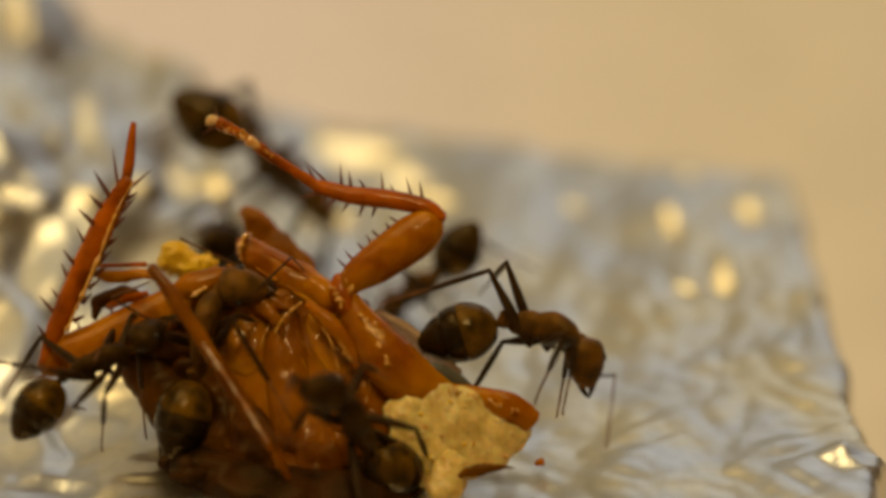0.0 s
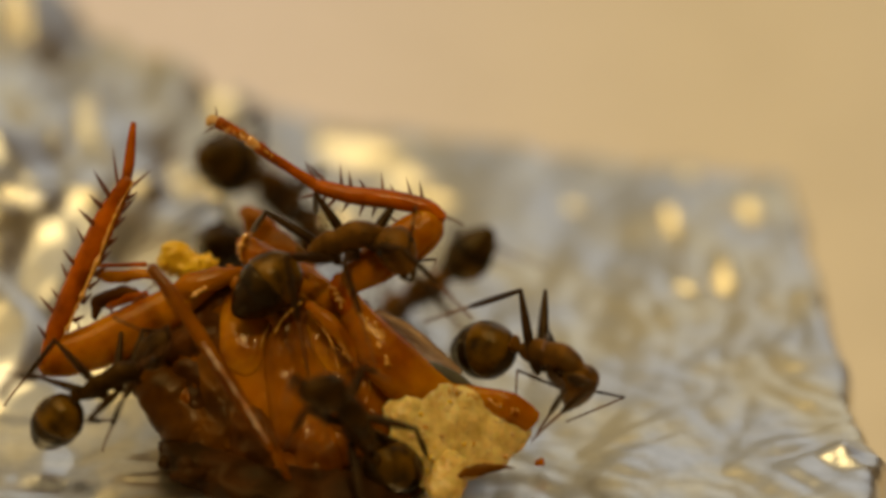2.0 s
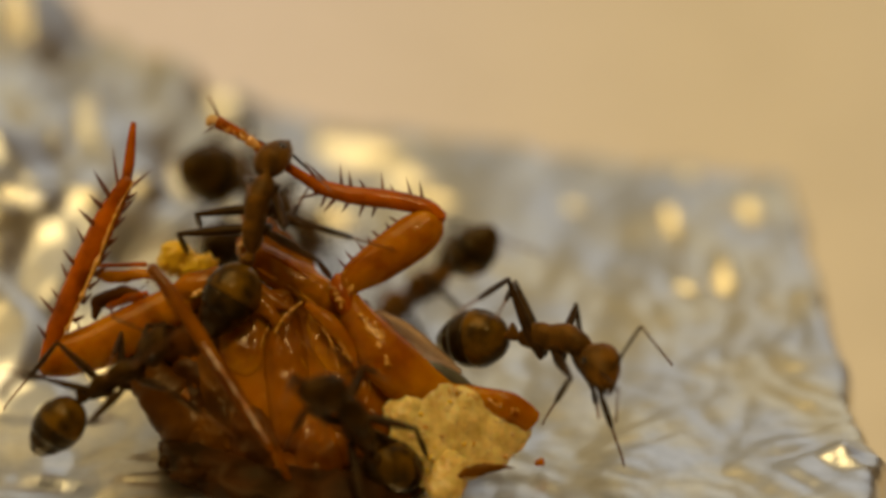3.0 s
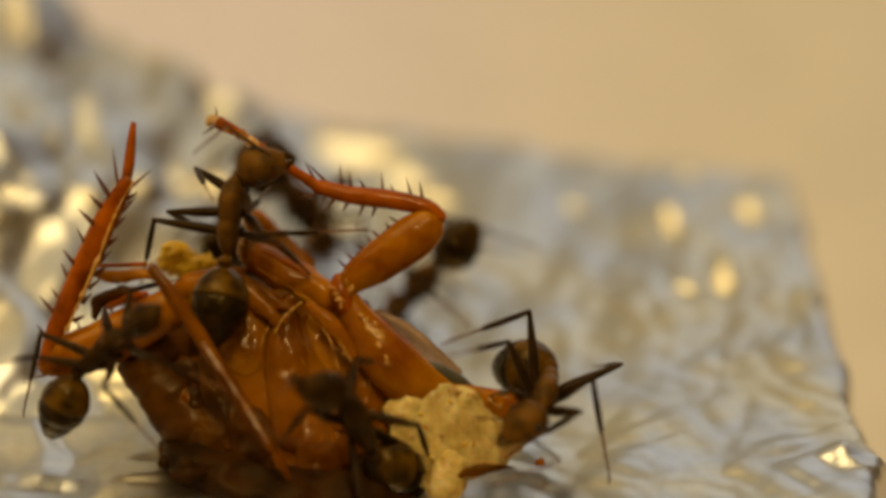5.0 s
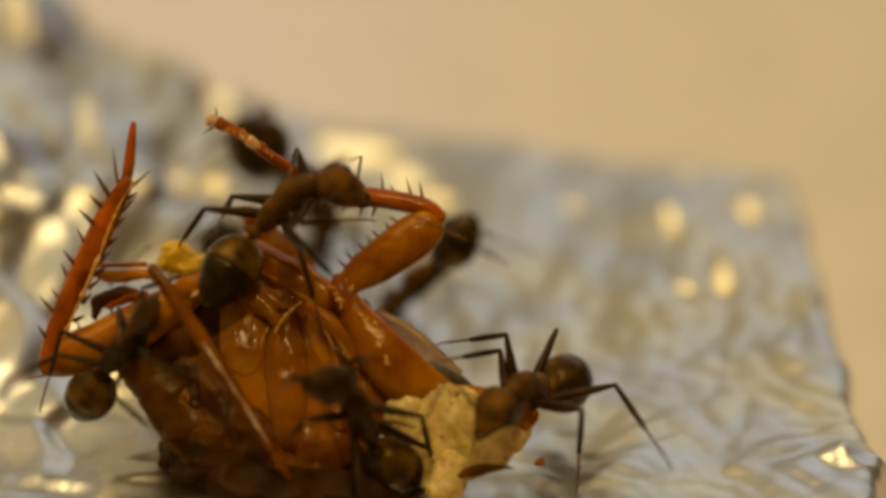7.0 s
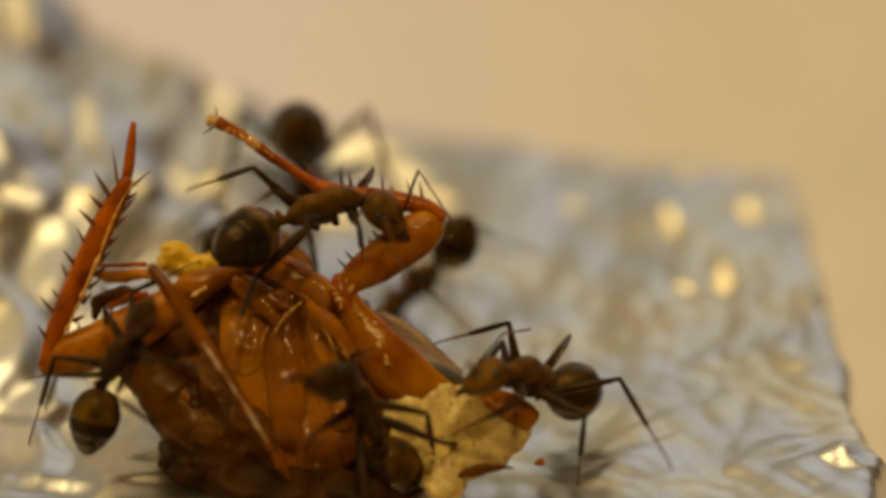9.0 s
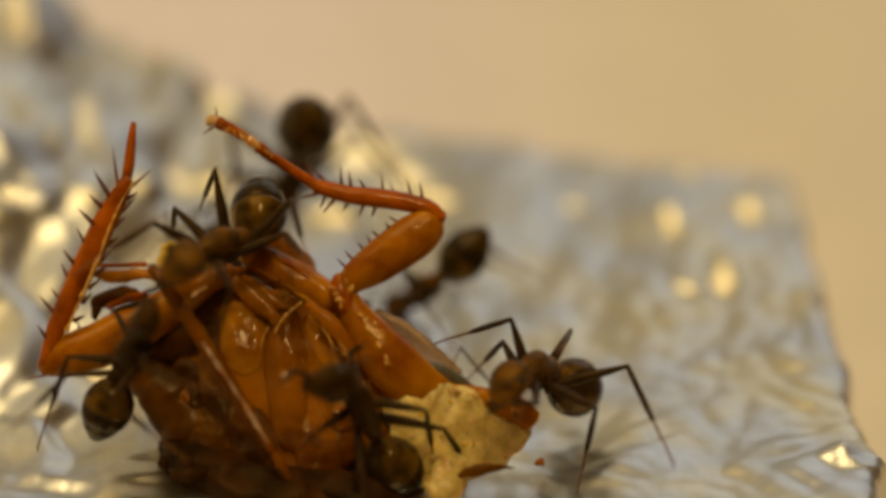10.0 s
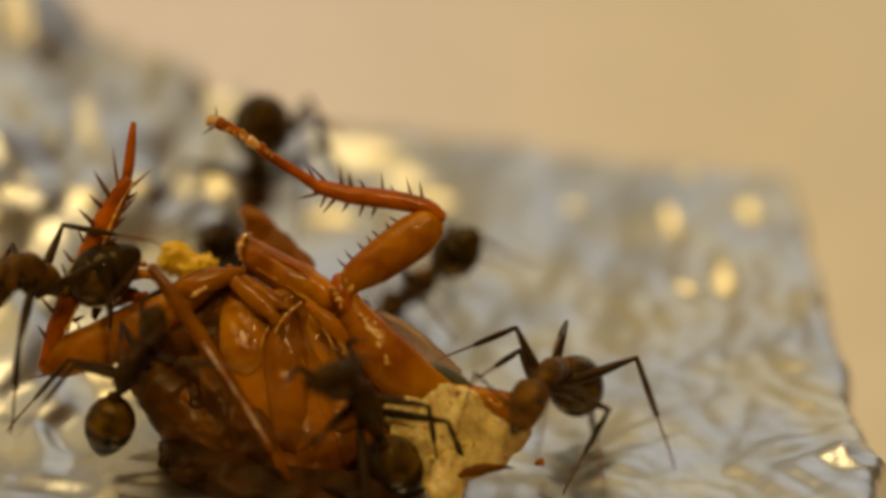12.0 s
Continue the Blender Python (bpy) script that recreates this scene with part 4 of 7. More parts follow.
def motions():
    rows = []

    def key(t, waist, neck, brow, tail, up, legs, feelers):
        rows.append((t, ant_pose(waist, neck, brow, tail, up, legs, feelers, size)))

    rows.clear()
    size = ants['crumb_ant'].scale.x
    key(0, (3.03, -3.36, 0), (5.91, -3.82, 1.55), (6.45, -6.46, 1.69), (-1.48, -4.31, -0.71), (0, 1, 0.3),
        (((5.72, -4.03, -1.65), (5, -7.44, 1.03)), ((2.68, -4.15, -1.5), (0.28, -7.99, 0.08)), ((2.82, -0.58, -0.03), (1.71, -2.05, -5.43)), ((5.82, -3.89, 3.8), (5.25, -7.32, 1.1)), ((5.29, -3.7, 3.61), (4.03, -6.86, 0.22)), ((2.05, -0.94, 0.54), (-2.8, -2.43, 3.15))),
        (((6.43, -5.25, -0.42), (6.06, -6.14, 2.63)), ((7.47, -5.47, 4.05), (7.06, -8.64, 4.21))))
    key(0.5, (2.66, -3.98, 0), (5.36, -4.94, 1.64), (5.17, -6.88, -0.23), (-1.55, -3.02, -2.00), (0, 1, 0.4),
        (((5.46, -6.04, -1.35), (4.35, -8.12, 2.36)), ((3.56, -2.5, -1.04), (2.97, -3.9, 3.52)), ((2.99, -1.15, -0.03), (2.23, -1.92, -5.63)), ((5.29, -6.1, 3.65), (4.02, -8.96, 0.56)), ((3.45, -5.12, 3.73), (0.27, -7.92, 1.47)), ((2, -1.51, 0.49), (-1.68, -1.92, 4.82))),
        (((3.27, -4.55, -0.46), (2.9, -7.64, -1.19)), ((7.39, -7.37, 0.2), (6, -8.67, -2.38))))
    key(1, (2.66, -4.23, 0), (4.97, -5.17, 2.16), (4.02, -7.09, 0.53), (-1.32, -2.90, -2.24), (0, 1, 0.5),
        (((5.44, -6.27, -0.84), (4.09, -8.35, 2.8)), ((3.54, -2.49, -0.28), (2.74, -3.72, -4.85)), ((3.87, -1.61, -1.08), (3.85, -5.55, -5.19)), ((5.35, -6.09, 3.95), (3.89, -8.94, 0.94)), ((3.93, -5.47, 3.96), (0.27, -7.82, 1.93)), ((2.54, -1.6, 0.58), (-1.31, -1.92, 4.77))),
        (((2.05, -5.79, 2.4), (2.22, -8.78, 1.29)), ((6.34, -6.95, 0.83), (4.72, -7.5, -1.87))))
    key(1.5, (2.91, -3.98, 0), (5.61, -5.19, 1.46), (4.67, -7, -0.31), (0.29, -5.09, -3.50), (0, 1, 0.5),
        (((5.84, -6.05, -1.56), (4.48, -8.14, 2.06)), ((5.81, -2.73, -0.95), (6.42, -5.18, -5.04)), ((3.6, -2.52, -2.83), (3.23, -3.42, 2.78)), ((5.83, -5.61, 3.5), (4.4, -8.35, 0.36)), ((3.82, -5.61, 3.56), (0.27, -7.93, 1.3)), ((3.61, -1.39, 0.4), (0.63, -0.7, 5.21))),
        (((2.64, -5.56, 1.4), (2.67, -8.54, 0.24)), ((6.58, -7.66, 0.06), (4.08, -8.54, -1.74))))
    key(2, (3.53, -4.49, 0), (6.09, -5.3, 1.92), (5.41, -7.11, 0.04), (0.19, -4.75, -3.29), (0, 1, 0.4),
        (((6.46, -6.28, -1.12), (4.1, -8.14, 2.11)), ((4.71, -3.65, -1.68), (4.33, -4.4, 3.04)), ((4.58, -1.9, -1.33), (4.14, -6.04, -5.23)), ((6.51, -5.85, 3.84), (3.87, -8.42, 1.43)), ((5.29, -6.09, 3.76), (4.17, -8.26, -0.38)), ((3.43, -1.83, 0.55), (-0.83, -3.15, 4.1))),
        (((3.22, -5.31, 1.07), (3.15, -8.35, 0.08)), ((7.95, -6.54, 0.39), (5.45, -7.8, -1.16))))
    key(2.5, (3.78, -3.86, 0), (6.54, -3.94, 1.81), (6.75, -5.65, 3.89), (0.26, -4.78, -3.02), (0, 1, 0.3),
        (((6.93, -6.25, -0.24), (6.86, -7.3, 4.03)), ((6.45, -2.35, -1.24), (7.89, -5.72, -4.34)), ((4.34, -1.43, -1.83), (4.33, -6.22, -4.92)), ((6.39, -5.6, 3.77), (4.13, -8.31, 1.14)), ((5.28, -5.36, 3.79), (4.15, -8.36, 0.22)), ((3.32, -1.13, 0.62), (-0.1, -2.53, 4.96))),
        (((6.02, -2.71, 3.45), (6.39, -3.34, 6.57)), ((8.18, -3.99, 4.64), (9.47, -6.6, 3.32))))
    key(3, (3.46, -3.91, 0), (6.49, -4.33, 1.23), (7.22, -6.12, 3.12), (-0.53, -4.16, -2.51), (0, 1, 0.3),
        (((6.71, -6.28, -1.1), (6.78, -7.34, 3.17)), ((5.96, -2.5, -1.64), (6.5, -5.72, -5.16)), ((3.24, -1.49, -1.6), (2.35, -2.91, 3.84)), ((6.79, -6.12, 2.97), (8.02, -9.59, 0.55)), ((5.54, -5.57, 3.41), (4.43, -7.78, -0.7)), ((2.88, -1.33, 0.46), (0.39, -2.88, 5.35))),
        (((8.62, -3.38, 2.76), (10.13, -5.22, 0.61)), ((7.55, -6.05, 4.94), (7.56, -7.64, 2.16))))
    key(3.2, (3.66, -3.98, 0), (6.91, -4.52, 0.16), (7.62, -6.84, -1.05), (-0.52, -3.84, -2.02), (0, 1, 0.3),
        (((7, -6.56, -1.83), (7.06, -7.5, 2.47)), ((5.53, -2.58, -2.34), (4.77, -5.68, -5.92)), ((3.07, -1.75, -1.98), (2.35, -3.16, 3.5)), ((7.06, -6.15, 2.31), (8.18, -9.63, -0.14)), ((5.51, -5.63, 2.96), (4.44, -7.68, -1.25)), ((3, -1.52, 0.2), (0.39, -2.89, 5.08))),
        (((8.96, -4.03, -1), (10.42, -3.95, -3.84)), ((8.13, -5.55, 1.68), (8.1, -7.04, -1.16))))
    key(4.8, (4.79, -5.54, 0), (4.45, -6.78, 3.04), (2.47, -8.47, 3.78), (2.06, -5.32, -3.49), (0.3, 0.6, 0.7),
        (((5.95, -7.04, 4.4), (2.87, -9.01, 1.95)), ((6.66, -5.58, 3.14), (7.31, -10.27, 2.37)), ((7.89, -4.82, 0.71), (6.87, -5.4, -4.87)), ((2.95, -6.07, 4.43), (1.9, -6.61, 0.19)), ((2.99, -3.93, 2.04), (0.51, -4.92, 6.03)), ((3.89, -2.7, 0.59), (-0.1, -4.12, 4.41))),
        (((5.31, -8.74, 4.14), (2.86, -10.2, 2.7)), ((2.63, -6.8, 1.57), (0.88, -6.76, 4.25))))
    key(5, (4.66, -5.61, 0), (4.33, -6.86, 3.04), (2.46, -8.26, 4.4), (2.19, -5.28, -3.73), (0.3, 0.6, 0.7),
        (((5.95, -7, 4.32), (2.87, -9.01, 1.91)), ((6.49, -5.58, 3.14), (7.3, -10.26, 2.49)), ((7.86, -5.1, 0.72), (6.87, -5.4, -4.89)), ((2.95, -6.07, 4.47), (1.9, -6.61, 0.23)), ((2.87, -4.05, 2.2), (0.14, -4.6, 6.12)), ((3.82, -2.77, 0.59), (-0.1, -4.12, 4.5))),
        (((5.07, -9.11, 4.55), (2.07, -10.22, 4.59)), ((2.63, -7.45, 1.86), (1.12, -7.32, 4.68))))
    key(5.5, (4.61, -5.49, 0), (4.28, -6.74, 3.04), (2.3, -8.23, 4.1), (2.23, -5.35, -3.80), (0.3, 0.6, 0.7),
        (((5.95, -6.93, 4.29), (3, -8.9, 1.69)), ((6.67, -5.58, 2.95), (7.31, -10.28, 2.21)), ((7.86, -5.1, 0.72), (6.87, -5.14, -4.89)), ((2.95, -6.06, 4.53), (1.9, -6.6, 0.29)), ((2.98, -4.04, 2.66), (-0.1, -5.01, -0.89)), ((3.82, -2.64, 0.59), (-0.1, -4.12, 4.46))),
        (((4.82, -9.15, 4.37), (1.84, -10.32, 4.42)), ((2.62, -6.16, 2), (1.36, -6.9, 4.84))))
    key(6, (4.28, -6.11, 0), (3.34, -6.91, 3.06), (1.55, -7.75, 4.9), (5.2, -4.99, -4.16), (0.3, 0.7, 0.6),
        (((4.82, -7.4, 4.56), (1.63, -9.13, 2.07)), ((6.38, -5.77, 1.57), (7.26, -10.16, 3.31)), ((7.31, -5.56, 0.81), (6.4, -5.27, 6.43)), ((3.06, -7.52, 4.7), (3.64, -9.33, 0.73)), ((3.2, -3.94, 1.36), (-1.35, -3.99, -0.17)), ((5.01, -3.42, 0.59), (4.94, -4.11, -5.06))),
        (((4.31, -7.03, 5.89), (2.23, -9.24, 6.9)), ((1.43, -4.84, 4.09), (-0.88, -6.88, 4.95))))
    key(6.5, (4.03, -6.36, 0), (2.8, -7.23, 2.94), (0.64, -8.72, 3.55), (5.53, -5.01, -3.92), (0.2, 0.8, 0.5),
        (((3.19, -8.49, 4.61), (1.4, -9.33, 0.68)), ((5.67, -7.09, 3.33), (6.56, -10.02, -0.37)), ((7.1, -6.19, 1.39), (9.58, -9.29, 5.48)), ((1.57, -5.04, 2.03), (1.42, -6.32, -2.17)), ((2.58, -4.31, 1.22), (-0.36, -4.2, -2.57)), ((3.68, -3.45, 0.46), (1.7, -5.13, -4.61))),
        (((2.28, -7.67, 5.85), (0.62, -10.39, 5.52)), ((0.18, -5.8, 2.96), (-1.65, -8.37, 2.39))))
    key(7, (4.54, -6.24, 0), (2.9, -6.18, 2.87), (1.49, -8.03, 4.23), (6.17, -5.64, -4.04), (0.1, 0.9, 0.4),
        (((2.94, -7.51, 4.73), (2.4, -7.97, 0.38)), ((6.03, -6.97, 3.36), (5.89, -10.84, 0.53)), ((7.6, -5.99, 0.98), (9.86, -9.45, 4.9)), ((2.52, -4.47, 0.64), (-0.83, -5, 3.44)), ((2.78, -3.77, 1.22), (-0.36, -4.3, -2.37)), ((5.06, -3.62, -0.65), (4.45, -5.18, -6.1))),
        (((3.62, -6.52, 5.75), (2.57, -9.53, 6.03)), ((0.24, -5.3, 3.91), (-1.08, -8.21, 4.05))))
    key(7.2, (4.49, -6.24, 0), (2.95, -6.22, 2.92), (1.56, -7.97, 4.44), (6.24, -5.55, -3.98), (0.1, 0.9, 0.4),
        (((2.94, -7.39, 4.8), (2.4, -7.72, 0.45)), ((6.03, -6.89, 3.41), (5.89, -10.83, 0.67)), ((7.54, -5.81, 0.97), (9.88, -9.46, 4.67)), ((2.41, -4.07, 2.07), (-1.23, -4.79, -0.29)), ((2.8, -3.79, 1.27), (-0.36, -4.25, -2.32)), ((5.11, -3.48, 0.09), (4.3, -5.28, -5.26))),
        (((3.77, -6.42, 5.79), (2.68, -9.38, 6.29)), ((0.35, -5.24, 4.01), (-1.02, -8.11, 4.36))))
    key(8.8, (4.81, -6.04, 0), (2.93, -5.28, 2.6), (0.68, -6.04, 3.89), (6.64, -6.34, -3.98), (0, 1, 0.4),
        (((3.31, -6.59, 4.72), (0.02, -7.94, 2.11)), ((6.12, -7.23, 2.99), (5.92, -10.88, -0.12)), ((7.81, -5.88, 1.04), (9.86, -9.44, 4.99)), ((2.53, -4.11, 0.04), (1.13, -5.85, 3.83)), ((2.85, -3.22, 1.11), (-0.48, -4.24, -2.19)), ((5.54, -3.95, -1.55), (4.67, -4.86, 4.01))),
        (((2.62, -4.29, 5.41), (0.67, -6.63, 6.4)), ((2.61, -3.64, 3.38), (0.66, -1.11, 3.35))))
    key(9, (4.86, -6.11, 0), (2.93, -5.28, 2.54), (0.68, -6.04, 3.83), (6.68, -6.4, -3.97), (0, 1, 0.4),
        (((3.43, -6.54, 4.7), (0.4, -8.14, 1.94)), ((6.17, -7.23, 2.92), (5.92, -10.89, -0.19)), ((7.79, -5.72, 1.03), (9.87, -9.46, 4.8)), ((2.66, -4.11, -0.03), (1.13, -5.85, 3.71)), ((2.9, -3.25, 1.07), (-0.48, -4.29, -2.16)), ((5.66, -3.89, -1.37), (4.9, -4.86, 4.19))),
        (((1.11, -4.8, 5.96), (0.39, -6.12, 3.13)), ((2.64, -3.66, 3.32), (3.9, -3.6, 0.38))))
    key(9.5, (4.86, -5.94, 0), (3.3, -5.19, 2.81), (2.09, -6.84, 4.58), (6.77, -6.6, -3.92), (0, 1, 0.4),
        (((3.79, -6.41, 4.9), (1.64, -6.82, 1.08)), ((6.54, -6.86, 3.02), (5.89, -10.96, 0.61)), ((7.91, -5.37, 1.08), (10.01, -9.48, 4.41)), ((2.78, -4.1, 0.22), (0.39, -5.24, 3.74)), ((3.15, -3.13, 1.28), (-0.48, -4.28, -1.64)), ((5.83, -3.81, -1.22), (5.02, -4.61, 4.36))),
        (((4.37, -5.14, 5.6), (3.41, -8.08, 6.42)), ((0.77, -4.18, 4.04), (-0.48, -7.05, 4.73))))
    key(10, (5.04, -5.69, 0), (3.54, -5.14, 2.89), (2.05, -6.8, 4.41), (6.61, -6.64, -4), (0, 1, 0.4),
        (((4.03, -6.66, 4.83), (1.89, -6.7, 0.98)), ((6.66, -6.9, 3.12), (5.89, -10.91, 0.59)), ((8.13, -5.16, 1.07), (10.02, -9.43, 4.34)), ((2.65, -4.1, 0.34), (1, -5.71, 4.08)), ((3, -3.09, 1.32), (-0.48, -4.28, -1.76)), ((5.72, -3.64, -1.49), (5.03, -4.49, 4.11))),
        (((3.92, -4.92, 5.85), (2.96, -7.89, 6.56)), ((0.74, -4.25, 3.46), (-0.47, -7.16, 3.98))))
    key(10.5, (5.04, -5.49, 0), (3.54, -4.9, 2.88), (1.42, -6.13, 4), (6.51, -6.83, -3.91), (0, 1, 0.4),
        (((4.03, -6.29, 4.87), (2.39, -6.21, 0.79)), ((6.75, -6.87, 2.77), (5.9, -10.97, 0.43)), ((8.16, -5.09, 1.08), (10.02, -9.44, 4.27)), ((2.78, -4.11, 0.11), (0.88, -6.1, 3.55)), ((3.06, -2.85, 1.33), (-0.86, -4.14, -1.13)), ((5.77, -3.57, -1.59), (5.03, -4.37, 4))),
        (((2.85, -4.08, 5.68), (1.36, -6.79, 6.49)), ((0.85, -3.79, 2.18), (-0.8, -6.47, 2.72))))
    key(11, (5.36, -5.29, 0), (3.96, -5.14, 2.98), (2.71, -7.09, 4.36), (6.39, -7.37, -3.59), (0, 1, 0.5),
        (((4.66, -7.41, 4.28), (3.89, -9.83, 0.68)), ((6.9, -6.9, 3.2), (5.88, -10.94, 0.82)), ((8.49, -4.83, 1.04), (10.04, -9.46, 3.98)), ((2.9, -4.1, 0.39), (0.64, -6.35, 3.42)), ((3.1, -3, 1.34), (-0.6, -5.02, -0.95)), ((5.85, -3.44, -1.73), (5.04, -4.26, 3.85))),
        (((4.64, -5.35, 5.89), (3.89, -8.45, 6.22)), ((1.2, -4.51, 3.96), (0.17, -7.53, 4.13))))
    key(11.5, (5.49, -5.29, 0), (3.96, -5.26, 2.93), (2.46, -7, 4.36), (6.24, -7.4, -3.59), (0, 1, 0.5),
        (((5.27, -7.42, 4.14), (4.51, -10.43, 1.03)), ((7.08, -6.86, 3.07), (5.93, -10.94, 0.82)), ((8.53, -4.75, 1.18), (10.05, -9.51, 3.93)), ((3.03, -4.1, 0.35), (0.76, -6.35, 3.37)), ((3.19, -3.05, 1.28), (-0.48, -5.02, -1.11)), ((5.73, -3.4, -1.81), (4.92, -4.38, 3.74))),
        (((4.4, -5.26, 5.88), (3.4, -8.25, 6.41)), ((1.19, -4.36, 3.61), (-0.07, -7.28, 3.95))))
    key(12, (5.36, -5.44, 0), (4.28, -5.75, 3.1), (2.95, -7.83, 4.2), (6.48, -7.08, -3.79), (0, 1, 0.5),
        (((6.22, -6.18, 4.57), (6.87, -10.3, 5.99)), ((7.22, -6.97, 3.27), (5.25, -10.8, 1.14)), ((8.53, -4.79, 0.98), (10.06, -9.52, 3.78)), ((3.4, -4.47, 0.53), (1.12, -5.84, 4.04)), ((3.22, -3.45, 1.39), (-0.35, -5.03, -1.39)), ((5.53, -3.26, -1.38), (4.78, -4.37, 4.16))),
        (((4.51, -6.05, 6.07), (3.92, -9.19, 6.17)), ((1.36, -5.33, 3.64), (0.52, -8.41, 3.55))))
    walk_ant(ants['crumb_ant'], rows)
    rows.clear()
    size = ants['climbing_ant'].scale.x
    key(0, (-10.81, -5.08, 0.9), (-10, -1.67, 0.44), (-7.5, -1.72, 0.44), (-12.40, -10.51, 1.05), (-0.4, 0.3, 0.9),
        (((-11.66, -1.69, -2.28), (-11.68, -3.63, -6.23)), ((-12.94, -2.8, -0.1), (-13.98, -6.34, -3.17)), ((-13.32, -3.43, 2.16), (-13.19, -8.53, -0.36)), ((-7.34, -1.23, -0.51), (-4.24, -2.84, -3.18)), ((-8.96, -2.93, 2.84), (-7.83, -3.45, -1.8)), ((-8.96, -2.97, 3.94), (-6.39, -7.82, 2.42))),
        (((-9.94, -0.18, -3.22), (-11.15, 0.23, -0.28)), ((-7.2, -0.83, 0.37), (-5.13, -2.11, -1.71))))
    key(0.5, (-10.12, -4.16, 0.9), (-8.78, -1.13, -0.23), (-6.1, -0.98, -0.23), (-12.37, -9.39, 1.19), (-0.4, 0.4, 0.9),
        (((-10.18, -0.67, -1.95), (-10.17, -2.04, -6.13)), ((-11.8, -1.83, -0.03), (-13.12, -4.7, -3.64)), ((-12.46, -2.67, 2.08), (-12.93, -7.35, -1.14)), ((-8.13, -2.82, 2.24), (-8.72, -4.03, -1.95)), ((-6.81, -2.44, 2.45), (-3.75, -5.86, 1.03)), ((-8.25, -3.18, 4.18), (-6.36, -8.16, 2.14))),
        (((-9.02, -0.23, -2.67), (-9.6, 0.27, 0.44)), ((-5.78, -0.64, 0.73), (-3.92, -1.92, -1.53))))
    key(1, (-8.79, -3.35, 0.6), (-7.16, -0.17, 0.6), (-4.57, -0.57, 0.6), (-12.93, -8.12, 0.65), (-0.4, 0.5, 0.8),
        (((-8.95, 0.18, -2.12), (-8.74, -1.41, -6.22)), ((-8.86, -0.23, -2.11), (-8.48, -1.46, 2.52)), ((-11.75, -1.38, 1.78), (-12.41, -6.16, -1.25)), ((-5.92, -1.53, 1.92), (-4.67, -2.77, -2.11)), ((-6.15, -1.68, 2.64), (-3.35, -5.44, 1.64)), ((-7.8, -2.19, 4.26), (-6.25, -7.42, 2.62))),
        (((-6.2, 1.97, -0.94), (-3.43, 0.93, -2.16)), ((-4.31, 0.22, 1.8), (-2.49, -0.68, -0.68))))
    key(1.5, (-6.85, -0.45, 1), (-3.93, 1.82, 1), (-2.36, 1.33, -0.36), (-9.59, -4.25, 1.04), (-0.3, 0.8, 0.5),
        (((-4.4, 2.92, -1.05), (-1.84, 1.96, -4.49)), ((-7.05, 2.15, -0.94), (-6.09, 0.11, -5.18)), ((-8.87, 1.73, -0.06), (-9.42, -0.49, -5.28)), ((-2.32, 0.64, 2.35), (-1.5, -0.35, -1.85)), ((-5.21, -0.15, 3.83), (-2.64, -4.2, 3.79)), ((-7.54, -0.56, 4.02), (-5.66, -5.69, 2.39))),
        (((-4.02, 3.57, -1.63), (-4.62, 4.45, 1.38)), ((-1.22, 1.39, 1.57), (-0.23, 0.53, -1.35))))
    key(2, (-5.83, -0.22, 1), (-2.46, 0.82, 1.43), (-1.56, -0.96, 2.31), (-9.92, -3.51, 0.95), (-0.2, 0.8, 0.5),
        (((-1.85, 2.49, -0.25), (1.01, 1.06, -3.27)), ((-5.54, 2.33, 0.89), (-5.74, 0.79, -3.65)), ((-7.53, 1.48, 0.84), (-9.24, 0.03, -4.39)), ((-1.65, 0.05, 3.75), (1.37, -3.16, 3.62)), ((-4.33, -0.48, 4.1), (-2.89, -5.06, 4.11)), ((-6.68, -0.28, 3.84), (-5.86, -5.64, 2.07))),
        (((-1.15, 2.16, 3.01), (-0.98, 1.28, -0.06)), ((-0.6, -0.47, 1.18), (-0.34, -1.19, 4.29))))
    key(2.5, (-7.02, 0.07, 1), (-5.33, 2.79, 2.47), (-4.43, 4.21, 1.11), (-10.45, -3.94, 0.72), (-0.4, 0.4, 0.8),
        (((-6.02, 2.29, -0.88), (-5.37, 2.97, 3.42)), ((-8.79, 1.99, 1.36), (-8.8, 1.05, -3.35)), ((-9.8, 1.47, 1.07), (-10.34, -0.36, -4.3)), ((-4, 2.17, 4.15), (-2.61, 2.23, -0.03)), ((-3.13, 1.62, 2.82), (-2.08, 0.03, -1.58)), ((-6.19, -0.71, 4.39), (-5.95, -4.11, -0.18))),
        (((-6.4, 4.94, -0.84), (-7.89, 5.1, 1.99)), ((-3.54, 4.2, 3.19), (-2.35, 3.02, 0.47))))
    key(3, (-8.42, 0.02, 1), (-7.71, 3.42, 1.68), (-7.19, 4.66, 0.02), (-10.91, -4.61, 0.90), (-0.4, 0.4, 0.8),
        (((-8.92, 3.32, -1.73), (-8.48, 2.49, 2.57)), ((-10.94, 1.53, 0.64), (-10.89, 0.54, -4.05)), ((-11.7, 0.66, 0.73), (-11.33, -0.88, -4.75)), ((-6.99, 1.21, 2.91), (-5.77, 3.05, -0.89)), ((-6.19, 1.12, 3.21), (-2.13, -0.02, 0.91)), ((-5.51, -0.47, 3.06), (-4.63, -1.88, -2.39))),
        (((-9.97, 5.59, -0.2), (-10.57, 6.92, -3.04)), ((-5.7, 3.28, -0.2), (-4.78, 2.49, 2.76))))
